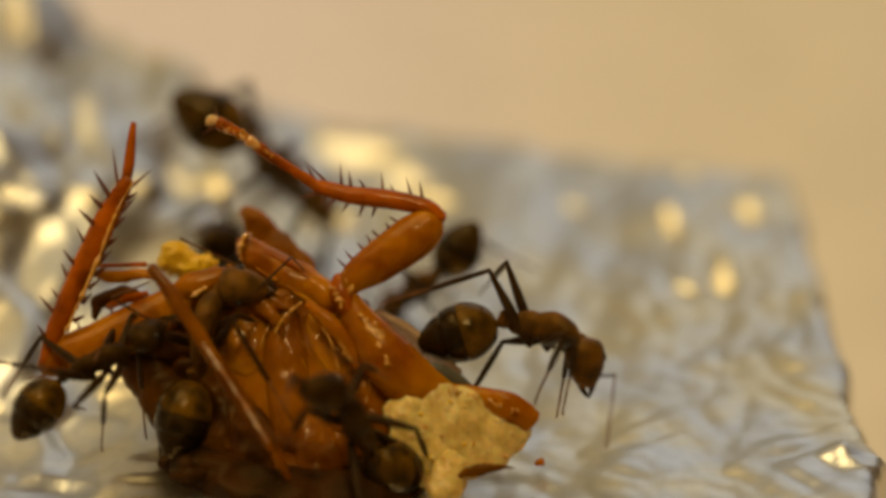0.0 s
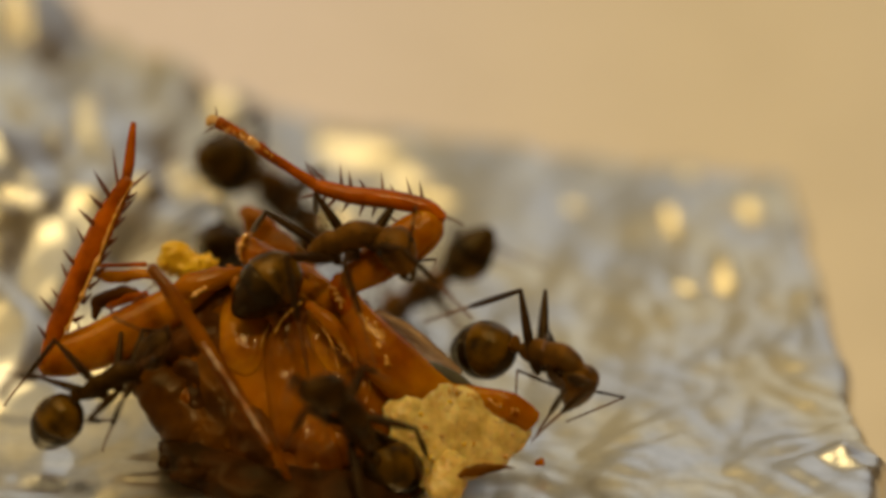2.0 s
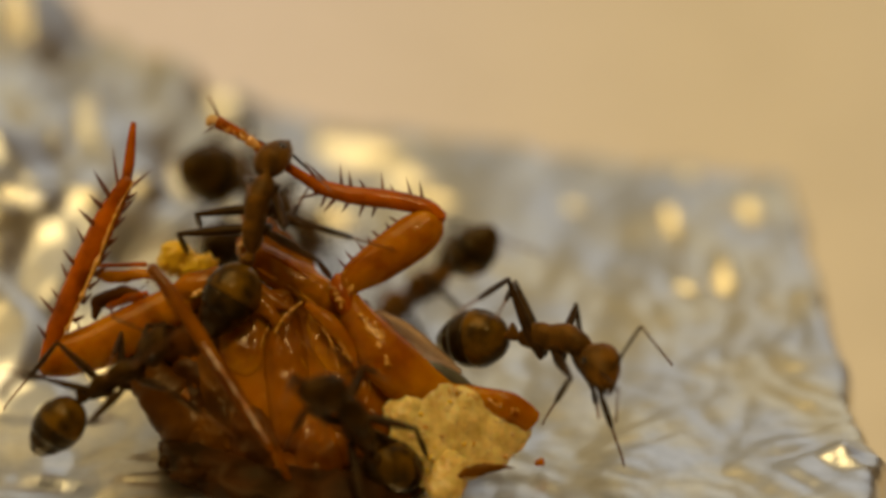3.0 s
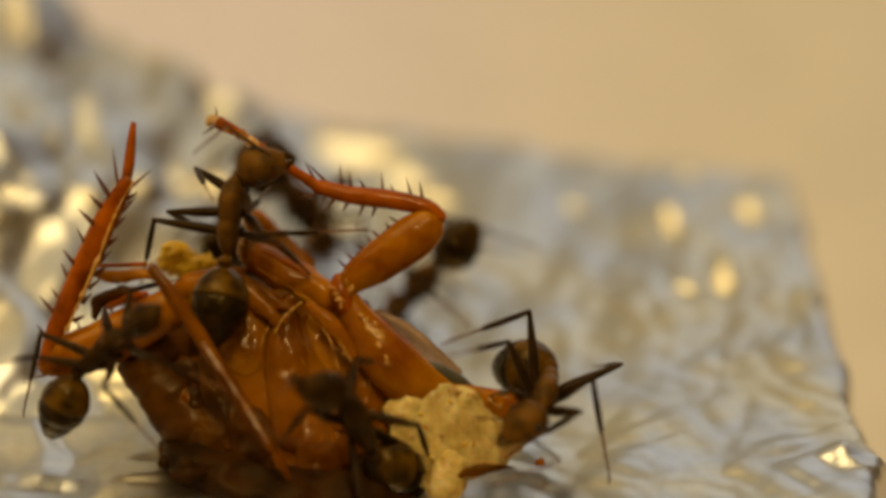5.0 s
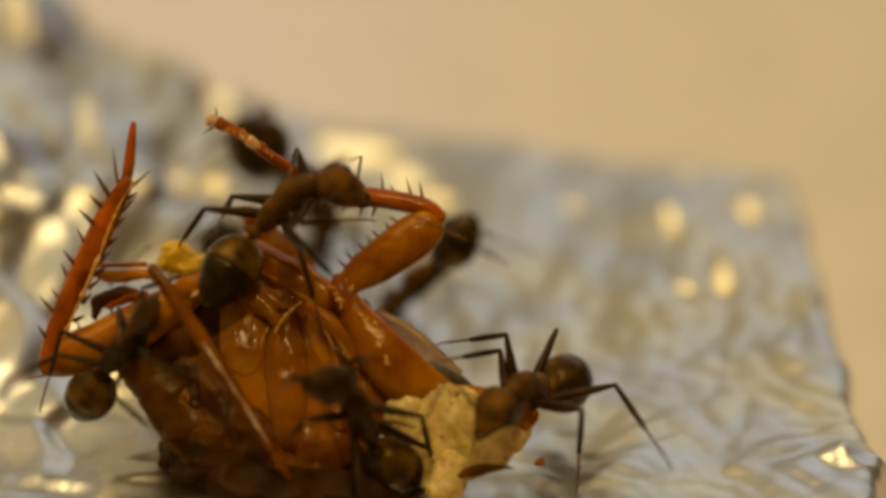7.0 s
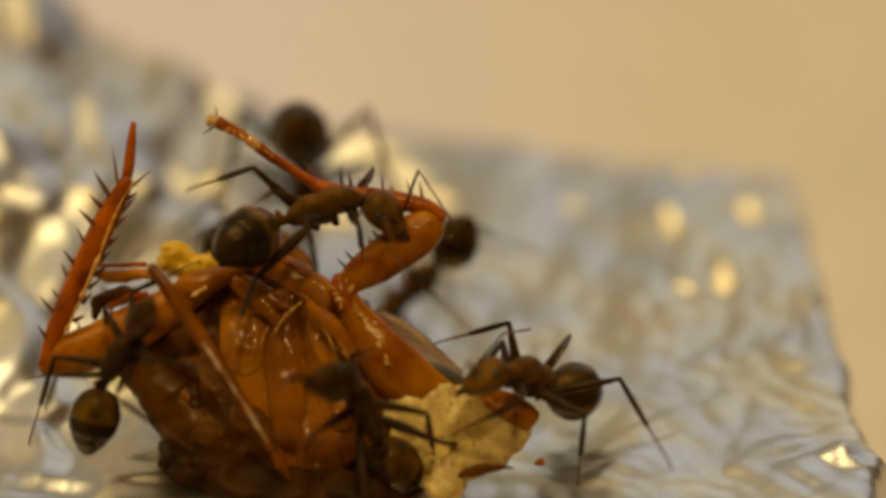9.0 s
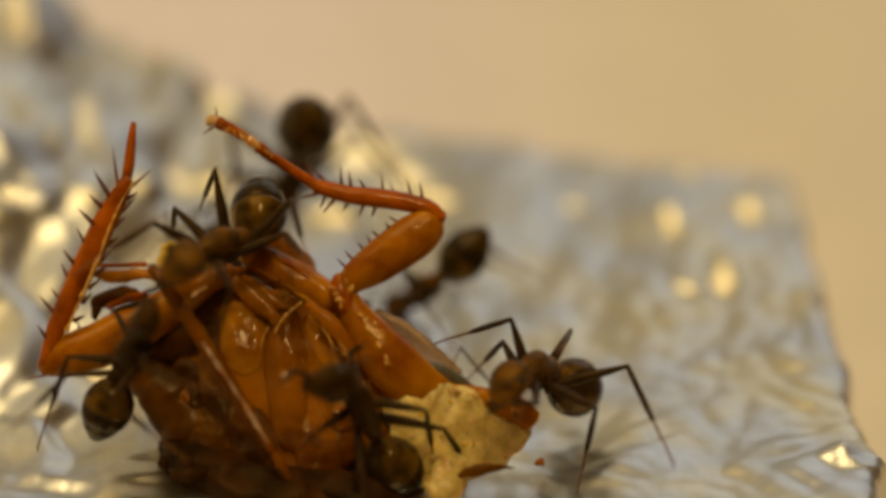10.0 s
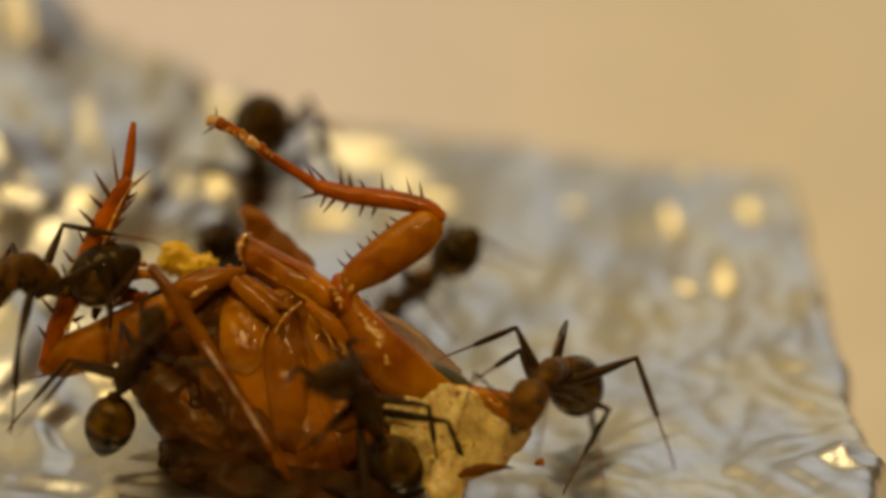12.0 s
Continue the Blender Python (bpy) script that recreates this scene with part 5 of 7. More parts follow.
    key(3.2, (-8.62, 0.15, 1), (-8.72, 3.59, 1.74), (-8.23, 5.2, 0.37), (-11.23, -4.83, 0.89), (-0.4, 0.4, 0.8),
        (((-10.84, 4.39, 0.77), (-10.63, 6.75, -2.94)), ((-11.46, 1.4, 0.59), (-10.63, 0.28, -4)), ((-12.01, 0.44, 0.91), (-11.58, -0.88, -4.62)), ((-6.98, 1.55, 3.05), (-4.89, 2.04, -0.79)), ((-6.59, 1.4, 3.4), (-2.47, 1.71, 0.95)), ((-5.53, -0.47, 2.46), (-4.95, -1.76, -3.06))),
        (((-10.32, 5.75, -1.08), (-11.36, 5.42, 1.93)), ((-6.39, 4.03, 0.71), (-4.53, 2.49, 2.81))))
    key(4.8, (-9.46, -0.05, 1), (-9.07, 3.37, 1.78), (-7.01, 3.98, 2.32), (-10.17, -4.39, 2.06), (-0.4, 0.4, 0.8),
        (((-10.05, 3.05, -0.81), (-9.66, 2.23, 3.49)), ((-12.1, 1.72, 0.38), (-10.24, 0.54, -3.88)), ((-12.64, 1.28, -0.19), (-13.82, -2.04, -4.68)), ((-8.39, 1.61, 4.2), (-8.12, 2.78, -0.04)), ((-7.58, 0.54, 3.75), (-3.22, 1.03, 1.8)), ((-6.94, 0.15, 3.91), (-5.66, -1.37, -1.44))),
        (((-8.8, 4.74, 5.58), (-10.55, 3.96, 3.02)), ((-6.29, 4.23, 1.95), (-5.21, 2.94, 4.67))))
    key(5, (-9.46, -0.12, 1), (-9.06, 3.44, 1), (-6.97, 3.92, 1.54), (-10.20, -4.44, 2.27), (-0.4, 0.4, 0.8),
        (((-10.53, 3.29, -0.54), (-9.9, 1.98, 3.61)), ((-12.09, 1.65, 0.47), (-10.63, 0.8, -4.02)), ((-12.73, 1.28, 0.26), (-13.79, -2.03, -4.26)), ((-8.4, 1.25, 4.06), (-7.87, 2.53, -0.11)), ((-7.59, 0.44, 3.76), (-3.21, 0.84, 1.83)), ((-7.06, 0.27, 4.05), (-5.66, -1.36, -1.23))),
        (((-8.9, 4.98, 1.75), (-10.71, 4.12, 4.25)), ((-6.63, 3.41, 5.53), (-6.02, 2.49, 2.53))))
    key(5.5, (-9.74, 0.02, 1), (-9.89, 3.86, 1), (-8.88, 5.44, -0.09), (-10.45, -4.27, 2.28), (-0.4, 0.4, 0.8),
        (((-11.23, 3.31, -1.5), (-10.2, 3.97, 2.73)), ((-12.66, 1.4, 0.26), (-10.76, 0.28, -4)), ((-13.21, 1.07, 0.59), (-13.86, -2.03, -4.14)), ((-8.46, 1.62, 2.91), (-8.14, 2.55, -1.38)), ((-7.57, 1.64, 3.04), (-3.6, 1.64, 0.34)), ((-9.84, -2.42, 0.89), (-9.48, -0.7, 6.31))),
        (((-12.14, 5.77, -0.13), (-11.17, 6.18, 2.89)), ((-7.39, 6.1, 0.43), (-5.02, 8.24, 0.47))))
    key(6, (-9.29, -0.12, 1), (-8.18, 2.79, 2.63), (-6.38, 3.05, 1.52), (-10.32, -5.04, 0.69), (-0.4, 0.4, 0.8),
        (((-9.84, 2.27, 0.48), (-9.33, 1.73, 4.82)), ((-11.27, 1.74, 1.98), (-10.55, 0.79, -2.67)), ((-12.13, 0.94, 1.47), (-13.78, -1.89, -3.2)), ((-7.5, 0.7, 5.06), (-6.07, 2.39, 1.25)), ((-8.43, -1.07, 4.02), (-3.94, -2.58, 3.21)), ((-10.03, -2.33, 2.82), (-5.27, -3.68, -0.01))),
        (((-8.01, 6.03, 2.05), (-7.42, 5.7, -1.07)), ((-8.57, 5.07, 4.3), (-6.08, 6.29, 2.7))))
    key(6.5, (-7.82, 0.92, 1), (-5.01, 2.73, -0.1), (-3.26, 0.88, -0.1), (-10.38, -2.66, 2.63), (-0.4, 0.7, 0.6),
        (((-5.96, 3.94, -1.33), (-6.5, 2.49, 2.79)), ((-9.03, 2.54, 0.59), (-9.86, 1.57, -4.03)), ((-10.4, 1.97, 0.71), (-13.27, -1, -3.22)), ((-5.5, 0.88, 3.28), (-2.86, 0.9, -0.24)), ((-7.83, -0.91, 1.1), (-9.38, -4.37, 4.04)), ((-5.6, -0.71, 3.78), (-5.09, -4.01, -0.84))),
        (((-2.36, 3.55, -0.64), (-1.21, 2.99, 2.29)), ((-4, 0.85, 2.97), (-2.94, -1.33, 0.88))))
    key(7, (-7.97, 0.95, 1), (-5.47, 3.22, 2.07), (-2.97, 1.93, 2.07), (-10.71, -2.85, 1.51), (-0.4, 0.7, 0.6),
        (((-6.5, 4.49, -0.34), (-6.7, 2.96, 3.78)), ((-9.01, 2.3, 1.12), (-10.33, 0.79, -3.24)), ((-10.22, 1.75, 0.99), (-12.6, -0.74, -3.55)), ((-6.21, 1.25, 3.87), (-2.84, 1.27, 1.05)), ((-6.55, 0.83, 4.13), (-3.33, -2.71, 3.79)), ((-6.19, 0.02, 4.46), (-5.22, -3.97, 0.51))),
        (((-3.6, 4.15, 0.41), (-4.02, 3.82, 3.57)), ((-1.58, 1.63, 2.49), (1.26, 0.27, 1.92))))
    key(7.2, (-7.77, 0.95, 1), (-5.33, 3.14, 2.34), (-2.94, 2.05, 2.34), (-11.17, -3.04, 0.75), (-0.4, 0.7, 0.6),
        (((-5.76, 4.5, -0.57), (-6.22, 3.21, 3.61)), ((-8.97, 2.23, 1.04), (-10.33, 0.79, -3.33)), ((-10.21, 1.69, 0.95), (-12.61, -0.74, -3.62)), ((-5.84, 1.37, 3.93), (-4.62, 1.28, -0.3)), ((-6.43, 0.85, 4.09), (-3.36, -2.82, 3.7)), ((-6.19, 0.02, 4.43), (-5.13, -4.46, 1.07))),
        (((-3.44, 5.01, 3.13), (-0.73, 3.59, 2.21)), ((-2.29, 2.95, 4.3), (-1.22, 3.31, 1.31))))
    key(8.8, (-6.75, 1.34, 1), (-3.71, 2.79, 2.11), (-1.71, 1.61, 2.11), (-11.15, -0.95, 0.80), (-0.2, 0.9, 0.4),
        (((-4.38, 3.05, -0.83), (-4.51, 2.48, 3.53)), ((-7.61, 2.68, 1.34), (-9.17, 2.07, -3.16)), ((-8.73, 3.05, 1.1), (-12.54, 0.28, -2.1)), ((-3.51, 1, 4.3), (-3.35, -1.22, 0.51)), ((-5.34, 0.51, 4.4), (-5.37, -1.1, -0.12)), ((-8.24, -1.18, 1.64), (-9.17, -4.31, 6.31))),
        (((-1.41, 4.3, 2.4), (0.6, 1.92, 1.65)), ((-3.43, 2.03, 5.06), (-1.58, -0.53, 4.53))))
    key(9, (-6.77, 1.32, 1), (-3.34, 2.34, 1), (-1.1, 0.27, 1), (-10.06, -0.34, 3.68), (-0.2, 0.9, 0.4),
        (((-3.37, 3.17, -0.63), (-3.48, 2.23, 3.66)), ((-7.46, 2.53, 1.31), (-8.54, 2.07, -3.35)), ((-8.23, 3.48, 1.07), (-11.62, 2.66, -3.43)), ((-3.51, 0.88, 4.35), (-3.48, -0.73, 0.25)), ((-6.2, 1.32, 4.28), (-4.94, -3.24, 5.08)), ((-8.19, -1.25, 1.62), (-9.17, -4.31, 6.33))),
        (((-1, 3.66, 1.99), (0.4, 1.09, 0.71)), ((-2.88, 1.47, 4.82), (-1.62, -1.28, 3.76))))
    key(9.5, (-6.82, -0.17, 1), (-5.13, -0.22, 4.01), (-4.74, -2.91, 4.01), (-10.43, 1.66, -1.65), (0.1, 0.8, 0.6),
        (((-3.03, -0.92, 1.53), (-2.65, -3.87, 4.77)), ((-4.97, 1.52, 0.38), (-4.71, 0.51, 5.06)), ((-7.18, 2.69, 1.59), (-7.04, 1.31, -3.94)), ((-6.52, -0.89, 5.64), (-6.2, -5.01, 7.16)), ((-6.52, -1.43, 5.26), (-6.71, -3.22, 0.81)), ((-8.25, -1.44, 4.66), (-8.29, -2.5, -0.94))),
        (((-3.75, -1.32, 6.24), (-2.51, -3.93, 4.88)), ((-7.38, -1.91, 4.58), (-6.43, -4.57, 3.08))))
    key(10, (-8.57, 0.32, 1), (-10.42, 0.07, 3.75), (-11.73, -1.14, 4.87), (-8.26, 3.63, -2.22), (0.3, 0.7, 0.6),
        (((-9.05, -1.76, 5.19), (-10.31, -5.97, 5.37)), ((-6.92, 0.69, 2.3), (-5.34, -1.18, 6.42)), ((-6.67, 2.16, 1.6), (-5.68, -0.94, 6.28)), ((-12.43, 1.07, 3.58), (-16.13, -1.1, 2.59)), ((-11.75, 1.72, 0.98), (-12.31, 0.03, -3.47)), ((-9.99, 3.42, 1.52), (-11.25, 1.31, -3.62))),
        (((-8.87, -0.46, 6.34), (-10.87, -2.56, 7.69)), ((-11.88, 1.93, 5.12), (-14.12, 0.03, 6.37))))
    key(10.5, (-11.18, 1.12, 1), (-14.28, 1.9, 2.22), (-15.91, 0.12, 2.22), (-7.53, 2.42, -1.55), (0.1, 1, 0.3),
        (((-12.46, 0.15, 3.65), (-14.89, 0.03, -0.02)), ((-12.06, 1.31, 4.17), (-12.3, -3.34, 5.35)), ((-8.9, -0.58, 1.21), (-7.78, -1.66, 6.69)), ((-15.42, 2.49, -0.43), (-17.97, -0.26, -2.74)), ((-12.43, 3.3, -0.66), (-11.95, 1.98, 3.93)), ((-10.2, 3.68, 0.69), (-11.19, 1.83, -4.61))),
        (((-13.58, 1.34, 4.5), (-14.77, -1.6, 4.91)), ((-16.8, 0.52, 0.82), (-18.1, -1.82, 2.57))))
    key(11, (-14.09, 0.42, 1), (-17.34, -0.42, 1.82), (-18.01, -3.07, 1.82), (-9.44, 1.94, 0.86), (0.1, 1, 0.3),
        (((-17.36, -1.17, 4.19), (-17.63, -5.53, 4.72)), ((-13.48, -0.34, 3.19), (-15.01, -0.99, -1.32)), ((-11.6, -0.48, 1.18), (-7.63, -2.41, 4.79)), ((-17.35, 0.91, -0.83), (-16.66, -0.22, 3.36)), ((-16.85, 1.85, -0.77), (-16.7, -1.07, -4.57)), ((-14.83, 3.45, 0.81), (-14.68, 2.09, -4.72))),
        (((-17.31, -1.53, 4.6), (-16.77, -4.52, 3.59)), ((-20.34, -0.98, 1.99), (-20.05, -3.92, 0.78))))
    key(11.5, (-16.53, -1.52, 1), (-19.24, -1.8, 2.87), (-20.32, -2.53, 4.41), (-12.46, 1.10, 0.61), (0.1, 1, 0.3),
        (((-18.47, -2.27, 5.19), (-19.27, -6.41, 6.43)), ((-17.24, -3.01, 4.76), (-19.05, -4.96, 0.77)), ((-14.39, -0.32, 2.96), (-13.11, -5.73, 1.71)), ((-21.12, -0.91, 1.57), (-23.85, -4.08, 0.19)), ((-19.17, 0.15, -0.06), (-20.81, -3.06, -3.24)), ((-16.19, 1.37, 1.04), (-12.63, 0.23, -3.27))),
        (((-18.23, -0.88, 5.68), (-19.76, -3.25, 7.19)), ((-21.51, 0.16, 3.57), (-23.3, -2.12, 4.91))))
    key(12, (-16.96, -1.77, 1), (-18.88, -0.61, 3.4), (-19.45, -2.41, 4.38), (-12.09, 0.99, 0.47), (0.1, 1, 0.3),
        (((-19.28, -1.47, 5.07), (-20.89, -5.26, 6.61)), ((-18.31, -3.89, 3.87), (-18.96, -8.04, 1.55)), ((-14.77, -0.49, 3.01), (-14.4, -6.15, 2.39)), ((-21.4, -0.07, 1.13), (-24.55, -2.86, -0.18)), ((-19.18, 0.46, -0.43), (-21.16, -2.73, -3.42)), ((-16.8, 1.28, -0.31), (-12.27, 0.27, 3))),
        (((-18.71, -0.57, 5.5), (-20.3, -3.05, 6.75)), ((-21.97, 0.81, 3.56), (-23.82, -1.56, 4.65))))
    walk_ant(ants['climbing_ant'], rows)
    rows.clear()
    size = ants['side_ant'].scale.x
    key(0, (-16.26, -5.53, 2.39), (-13.7, -4.43, 2.15), (-12.29, -2.96, 1.08), (-18.7, -8.25, 2.63), (-0.3, 0.6, 0.7),
        (((-13.76, -2.9, 0.71), (-12.4, -3.6, -2.69)), ((-14.51, -3.43, 0.04), (-15.14, -4.87, 3.81)), ((-17.78, -3.89, 0.56), (-19.86, -6.73, -2.77)), ((-14.66, -6.34, 3.72), (-15.04, -8.93, 1.06)), ((-16.02, -6.84, 3.57), (-15.94, -7.13, -0.49)), ((-17.01, -5.21, 4.65), (-20.26, -4.83, 1.08))),
        (((-14.61, -2.09, 1.74), (-13.02, -1.5, -0.38)), ((-11.98, -3.25, 3.61), (-10.18, -2.76, 1.63))))
    key(1, (-16.15, -5.95, 2.39), (-13.58, -4.85, 2.14), (-12.3, -3.34, 0.98), (-18.23, -8.64, 1.32), (-0.3, 0.6, 0.7),
        (((-13.65, -3.32, 0.71), (-12.28, -4.02, -2.69)), ((-14.37, -3.68, 0.22), (-15.13, -5.11, 3.97)), ((-17.54, -3.88, 0.95), (-19.77, -6.96, -2.06)), ((-14.39, -6.32, 4.02), (-14.88, -8.92, 1.38)), ((-15.77, -7.32, 3.61), (-15.55, -7.51, -0.46)), ((-17.44, -5.23, 4.02), (-20.15, -5.11, 0))),
        (((-14.62, -2.57, 1.74), (-13.18, -1.95, -0.47)), ((-11.85, -3.56, 3.49), (-10.18, -3.01, 1.42))))
    key(2, (-15.7, -6.39, 2.39), (-13.18, -5.16, 2.39), (-12.07, -3.41, 3.38), (-17.9, -8.69, 0.72), (-0.3, 0.6, 0.7),
        (((-13.22, -3.57, 1.03), (-11.54, -4.06, -2.28)), ((-14.19, -3.72, 0.72), (-15.26, -5.83, -2.6)), ((-16.99, -3.99, 2.1), (-19.59, -7.02, -0.64)), ((-13.87, -6.56, 4.29), (-14.98, -8.9, 1.59)), ((-15.38, -7.43, 3.94), (-14.64, -7.62, -0.07)), ((-17.59, -5.6, 2.62), (-18.74, -5.24, 7.31))),
        (((-14.46, -2.96, 2.57), (-12.28, -1.34, 2.68)), ((-13.2, -5.11, 4.94), (-10.92, -3.65, 5.24))))
    key(3, (-15.45, -6.39, 2.39), (-13.03, -5.02, 2.74), (-12.19, -3.27, 3.97), (-17.98, -8.96, 1.57), (-0.3, 0.6, 0.7),
        (((-13.01, -3.37, 1.46), (-10.96, -3.59, -1.67)), ((-14.19, -3.72, 0.75), (-14.6, -5.58, 4.36)), ((-16.87, -4.08, 2.21), (-19.56, -7.13, -0.4)), ((-11.91, -6.03, 4.2), (-9.05, -8.16, 3.08)), ((-15.4, -7.57, 3.65), (-13.95, -7.14, 7.43)), ((-17.36, -5.65, 2.71), (-18.74, -5.12, 7.32))),
        (((-14.49, -2.94, 2.87), (-12.48, -1.19, 3.36)), ((-13.39, -5.15, 5.26), (-11.28, -3.56, 5.94))))
    key(5, (-15.65, -5.29, 2.39), (-13.64, -3.61, 3.39), (-12.31, -2.53, 4.92), (-17.39, -8.29, 1.14), (-0.4, 0.5, 0.7),
        (((-13.69, -1.8, 2.33), (-11.09, -1.22, -0.28)), ((-14.92, -2.59, 0.91), (-14.69, -4.11, 4.7)), ((-17.63, -3.69, 1.89), (-18.74, -7.53, -0.85)), ((-12.64, -4.61, 4.94), (-9.28, -6.08, 4.21)), ((-14.59, -5.92, 4.92), (-12.05, -8.91, 3.85)), ((-17.66, -4.71, 2.92), (-18.95, -4.75, 7.58))),
        (((-14.33, -1.24, 3.99), (-11.86, -0.39, 4.78)), ((-14.11, -4.12, 5.84), (-11.63, -3.5, 6.77))))
    key(5.5, (-15.95, -5.41, 2.39), (-13.96, -3.43, 2.51), (-12.62, -2.17, 3.89), (-17.8, -7.88, 0.5), (-0.4, 0.5, 0.7),
        (((-14.5, -1.88, 1.21), (-12.71, -1.65, -2.07)), ((-15.44, -2.47, 0.65), (-15.09, -4.12, 4.37)), ((-17.87, -3.5, 1.39), (-18.66, -7.55, -1.16)), ((-12.5, -4.04, 3.89), (-9.27, -5.38, 2.55)), ((-14.23, -5.45, 4.62), (-11.69, -8.42, 3.44)), ((-17.45, -4.61, 3.95), (-19.92, -4.37, -0.21))),
        (((-14.74, -1.06, 3), (-12.29, -0.03, 3.57)), ((-14.26, -3.79, 5.01), (-11.77, -2.98, 5.74))))
    key(6, (-15.65, -5.41, 2.39), (-13.7, -3.42, 2.73), (-12.58, -2.17, 4.3), (-17.5, -8.01, 0.61), (-0.4, 0.5, 0.7),
        (((-14.16, -1.81, 1.48), (-12.18, -1.4, -1.68)), ((-15.07, -2.47, 0.71), (-14.83, -3.87, 4.54)), ((-17.6, -3.58, 1.47), (-18.53, -7.55, -1.14)), ((-12.31, -4.09, 4.16), (-9, -5.35, 2.96)), ((-14.06, -5.55, 4.71), (-11.43, -8.44, 3.54)), ((-17.35, -4.87, 3.77), (-19.35, -4.51, -0.63))),
        (((-14.67, -1.14, 3.23), (-12.36, 0.01, 4.11)), ((-14.23, -3.93, 5.16), (-11.89, -3.02, 6.2))))
    key(6.5, (-15.28, -5.29, 2.39), (-13.57, -3.41, 3.59), (-12.66, -2.04, 5.19), (-17.06, -7.92, 0.46), (-0.4, 0.5, 0.7),
        (((-13.76, -1.58, 2.56), (-11.05, -0.62, 0.17)), ((-14.92, -2.59, 0.98), (-14.56, -3.86, 4.83)), ((-17.32, -3.7, 1.78), (-18.73, -7.53, -0.82)), ((-12.58, -4.33, 5.19), (-9.02, -5.36, 4.72)), ((-14.36, -5.86, 4.98), (-11.38, -8.5, 4.06)), ((-17.33, -4.69, 3), (-19.23, -5.96, 7.27))),
        (((-14.79, -1.22, 4.02), (-12.65, 0.15, 4.98)), ((-14.16, -3.95, 6), (-11.97, -2.81, 7.12))))
    key(7, (-14.66, -5.29, 2.39), (-13.16, -3.64, 4.1), (-12.39, -1.96, 5.47), (-16.3, -7.41, -0.19), (-0.4, 0.5, 0.7),
        (((-13.07, -1.71, 3.26), (-9.91, -0.67, 1.57)), ((-14.26, -2.58, 1.39), (-13.92, -4.1, 5.16)), ((-16.65, -3.58, 2.73), (-17.91, -7.25, -0.17)), ((-12.55, -4.78, 5.75), (-9, -5.95, 5.86)), ((-14.3, -6.18, 5.03), (-11.29, -8.87, 4.42)), ((-16.76, -4.6, 3.15), (-18.73, -5.71, 7.42))),
        (((-14.53, -1.49, 4.12), (-12.51, 0.16, 4.89)), ((-13.8, -3.8, 6.55), (-11.73, -2.34, 7.52))))
    key(9, (-14.66, -5.7, 2.39), (-13.35, -3.76, 3.94), (-12.64, -2.15, 5.41), (-15.8, -9.04, 1.3), (-0.4, 0.5, 0.7),
        (((-13.58, -1.9, 3), (-10.66, -0.51, 1.1)), ((-14.82, -2.57, 2), (-15.05, -4.03, -1.81)), ((-16.96, -4.71, 2.72), (-18.35, -8.73, 0.39)), ((-12.51, -4.7, 5.62), (-8.82, -5.36, 5.61)), ((-14.06, -6.37, 5.05), (-10.73, -8.65, 4.44)), ((-16.82, -5.49, 3.12), (-17.35, -8.36, 6.98))),
        (((-14.82, -1.71, 4.15), (-12.89, -0.01, 5)), ((-13.92, -4.15, 6.38), (-11.91, -2.65, 7.41))))
    key(9.5, (-14.29, -5.65, 2.39), (-13.12, -3.69, 4.01), (-12.51, -2.08, 5.54), (-15.85, -8.38, 0.35), (-0.4, 0.5, 0.7),
        (((-13.39, -1.82, 3.1), (-10.46, -0.29, 1.34)), ((-14.49, -2.71, 1.64), (-14.01, -4.09, 5.45)), ((-16.63, -4.81, 2.76), (-18.29, -8.95, 0.86)), ((-12.31, -4.62, 5.71), (-8.61, -5.12, 5.85)), ((-13.77, -6.34, 5.07), (-10.34, -8.48, 4.56)), ((-16.47, -5.47, 3.15), (-18.57, -7.77, 6.87))),
        (((-14.66, -1.68, 4.21), (-12.81, 0.06, 5.15)), ((-13.76, -4.13, 6.44), (-11.83, -2.58, 7.56))))
    key(10, (-14.04, -5.45, 2.39), (-13.08, -3.87, 4.5), (-12.48, -2.14, 5.89), (-15.47, -8.41, 0.68), (-0.4, 0.5, 0.7),
        (((-12.91, -1.89, 3.82), (-9.52, -0.59, 2.99)), ((-14.39, -2.68, 2.17), (-11.3, -1.82, -0.36)), ((-16.33, -4.69, 2.97), (-17.89, -8.93, 1.2)), ((-12.8, -5.1, 6.18), (-9.31, -6.12, 7.05)), ((-14.25, -6.51, 4.99), (-11.04, -9.03, 4.94)), ((-16.32, -5.46, 3.32), (-18.42, -7.77, 7.03))),
        (((-14.42, -1.73, 4.26), (-12.5, -0.06, 5.23)), ((-14.03, -3.94, 6.85), (-12.08, -2.45, 8.03))))
    key(10.5, (-13.92, -5.95, 2.39), (-12.85, -3.93, 4.02), (-12.47, -2.39, 5.68), (-15.34, -8.81, 0.44), (-0.4, 0.5, 0.7),
        (((-13.19, -2.08, 3.1), (-10.32, -0.42, 1.37)), ((-14.11, -2.95, 1.61), (-13.77, -4.34, 5.44)), ((-16.26, -4.84, 2.74), (-17.82, -8.95, 0.7)), ((-12.02, -4.83, 5.72), (-8.3, -5.17, 5.9)), ((-13.4, -6.61, 5.07), (-9.86, -8.59, 4.6)), ((-16.12, -5.53, 3.15), (-18.6, -7.91, 6.56))),
        (((-14.56, -2.06, 4.22), (-12.9, -0.26, 5.41)), ((-13.64, -4.58, 6.36), (-11.9, -2.98, 7.72))))
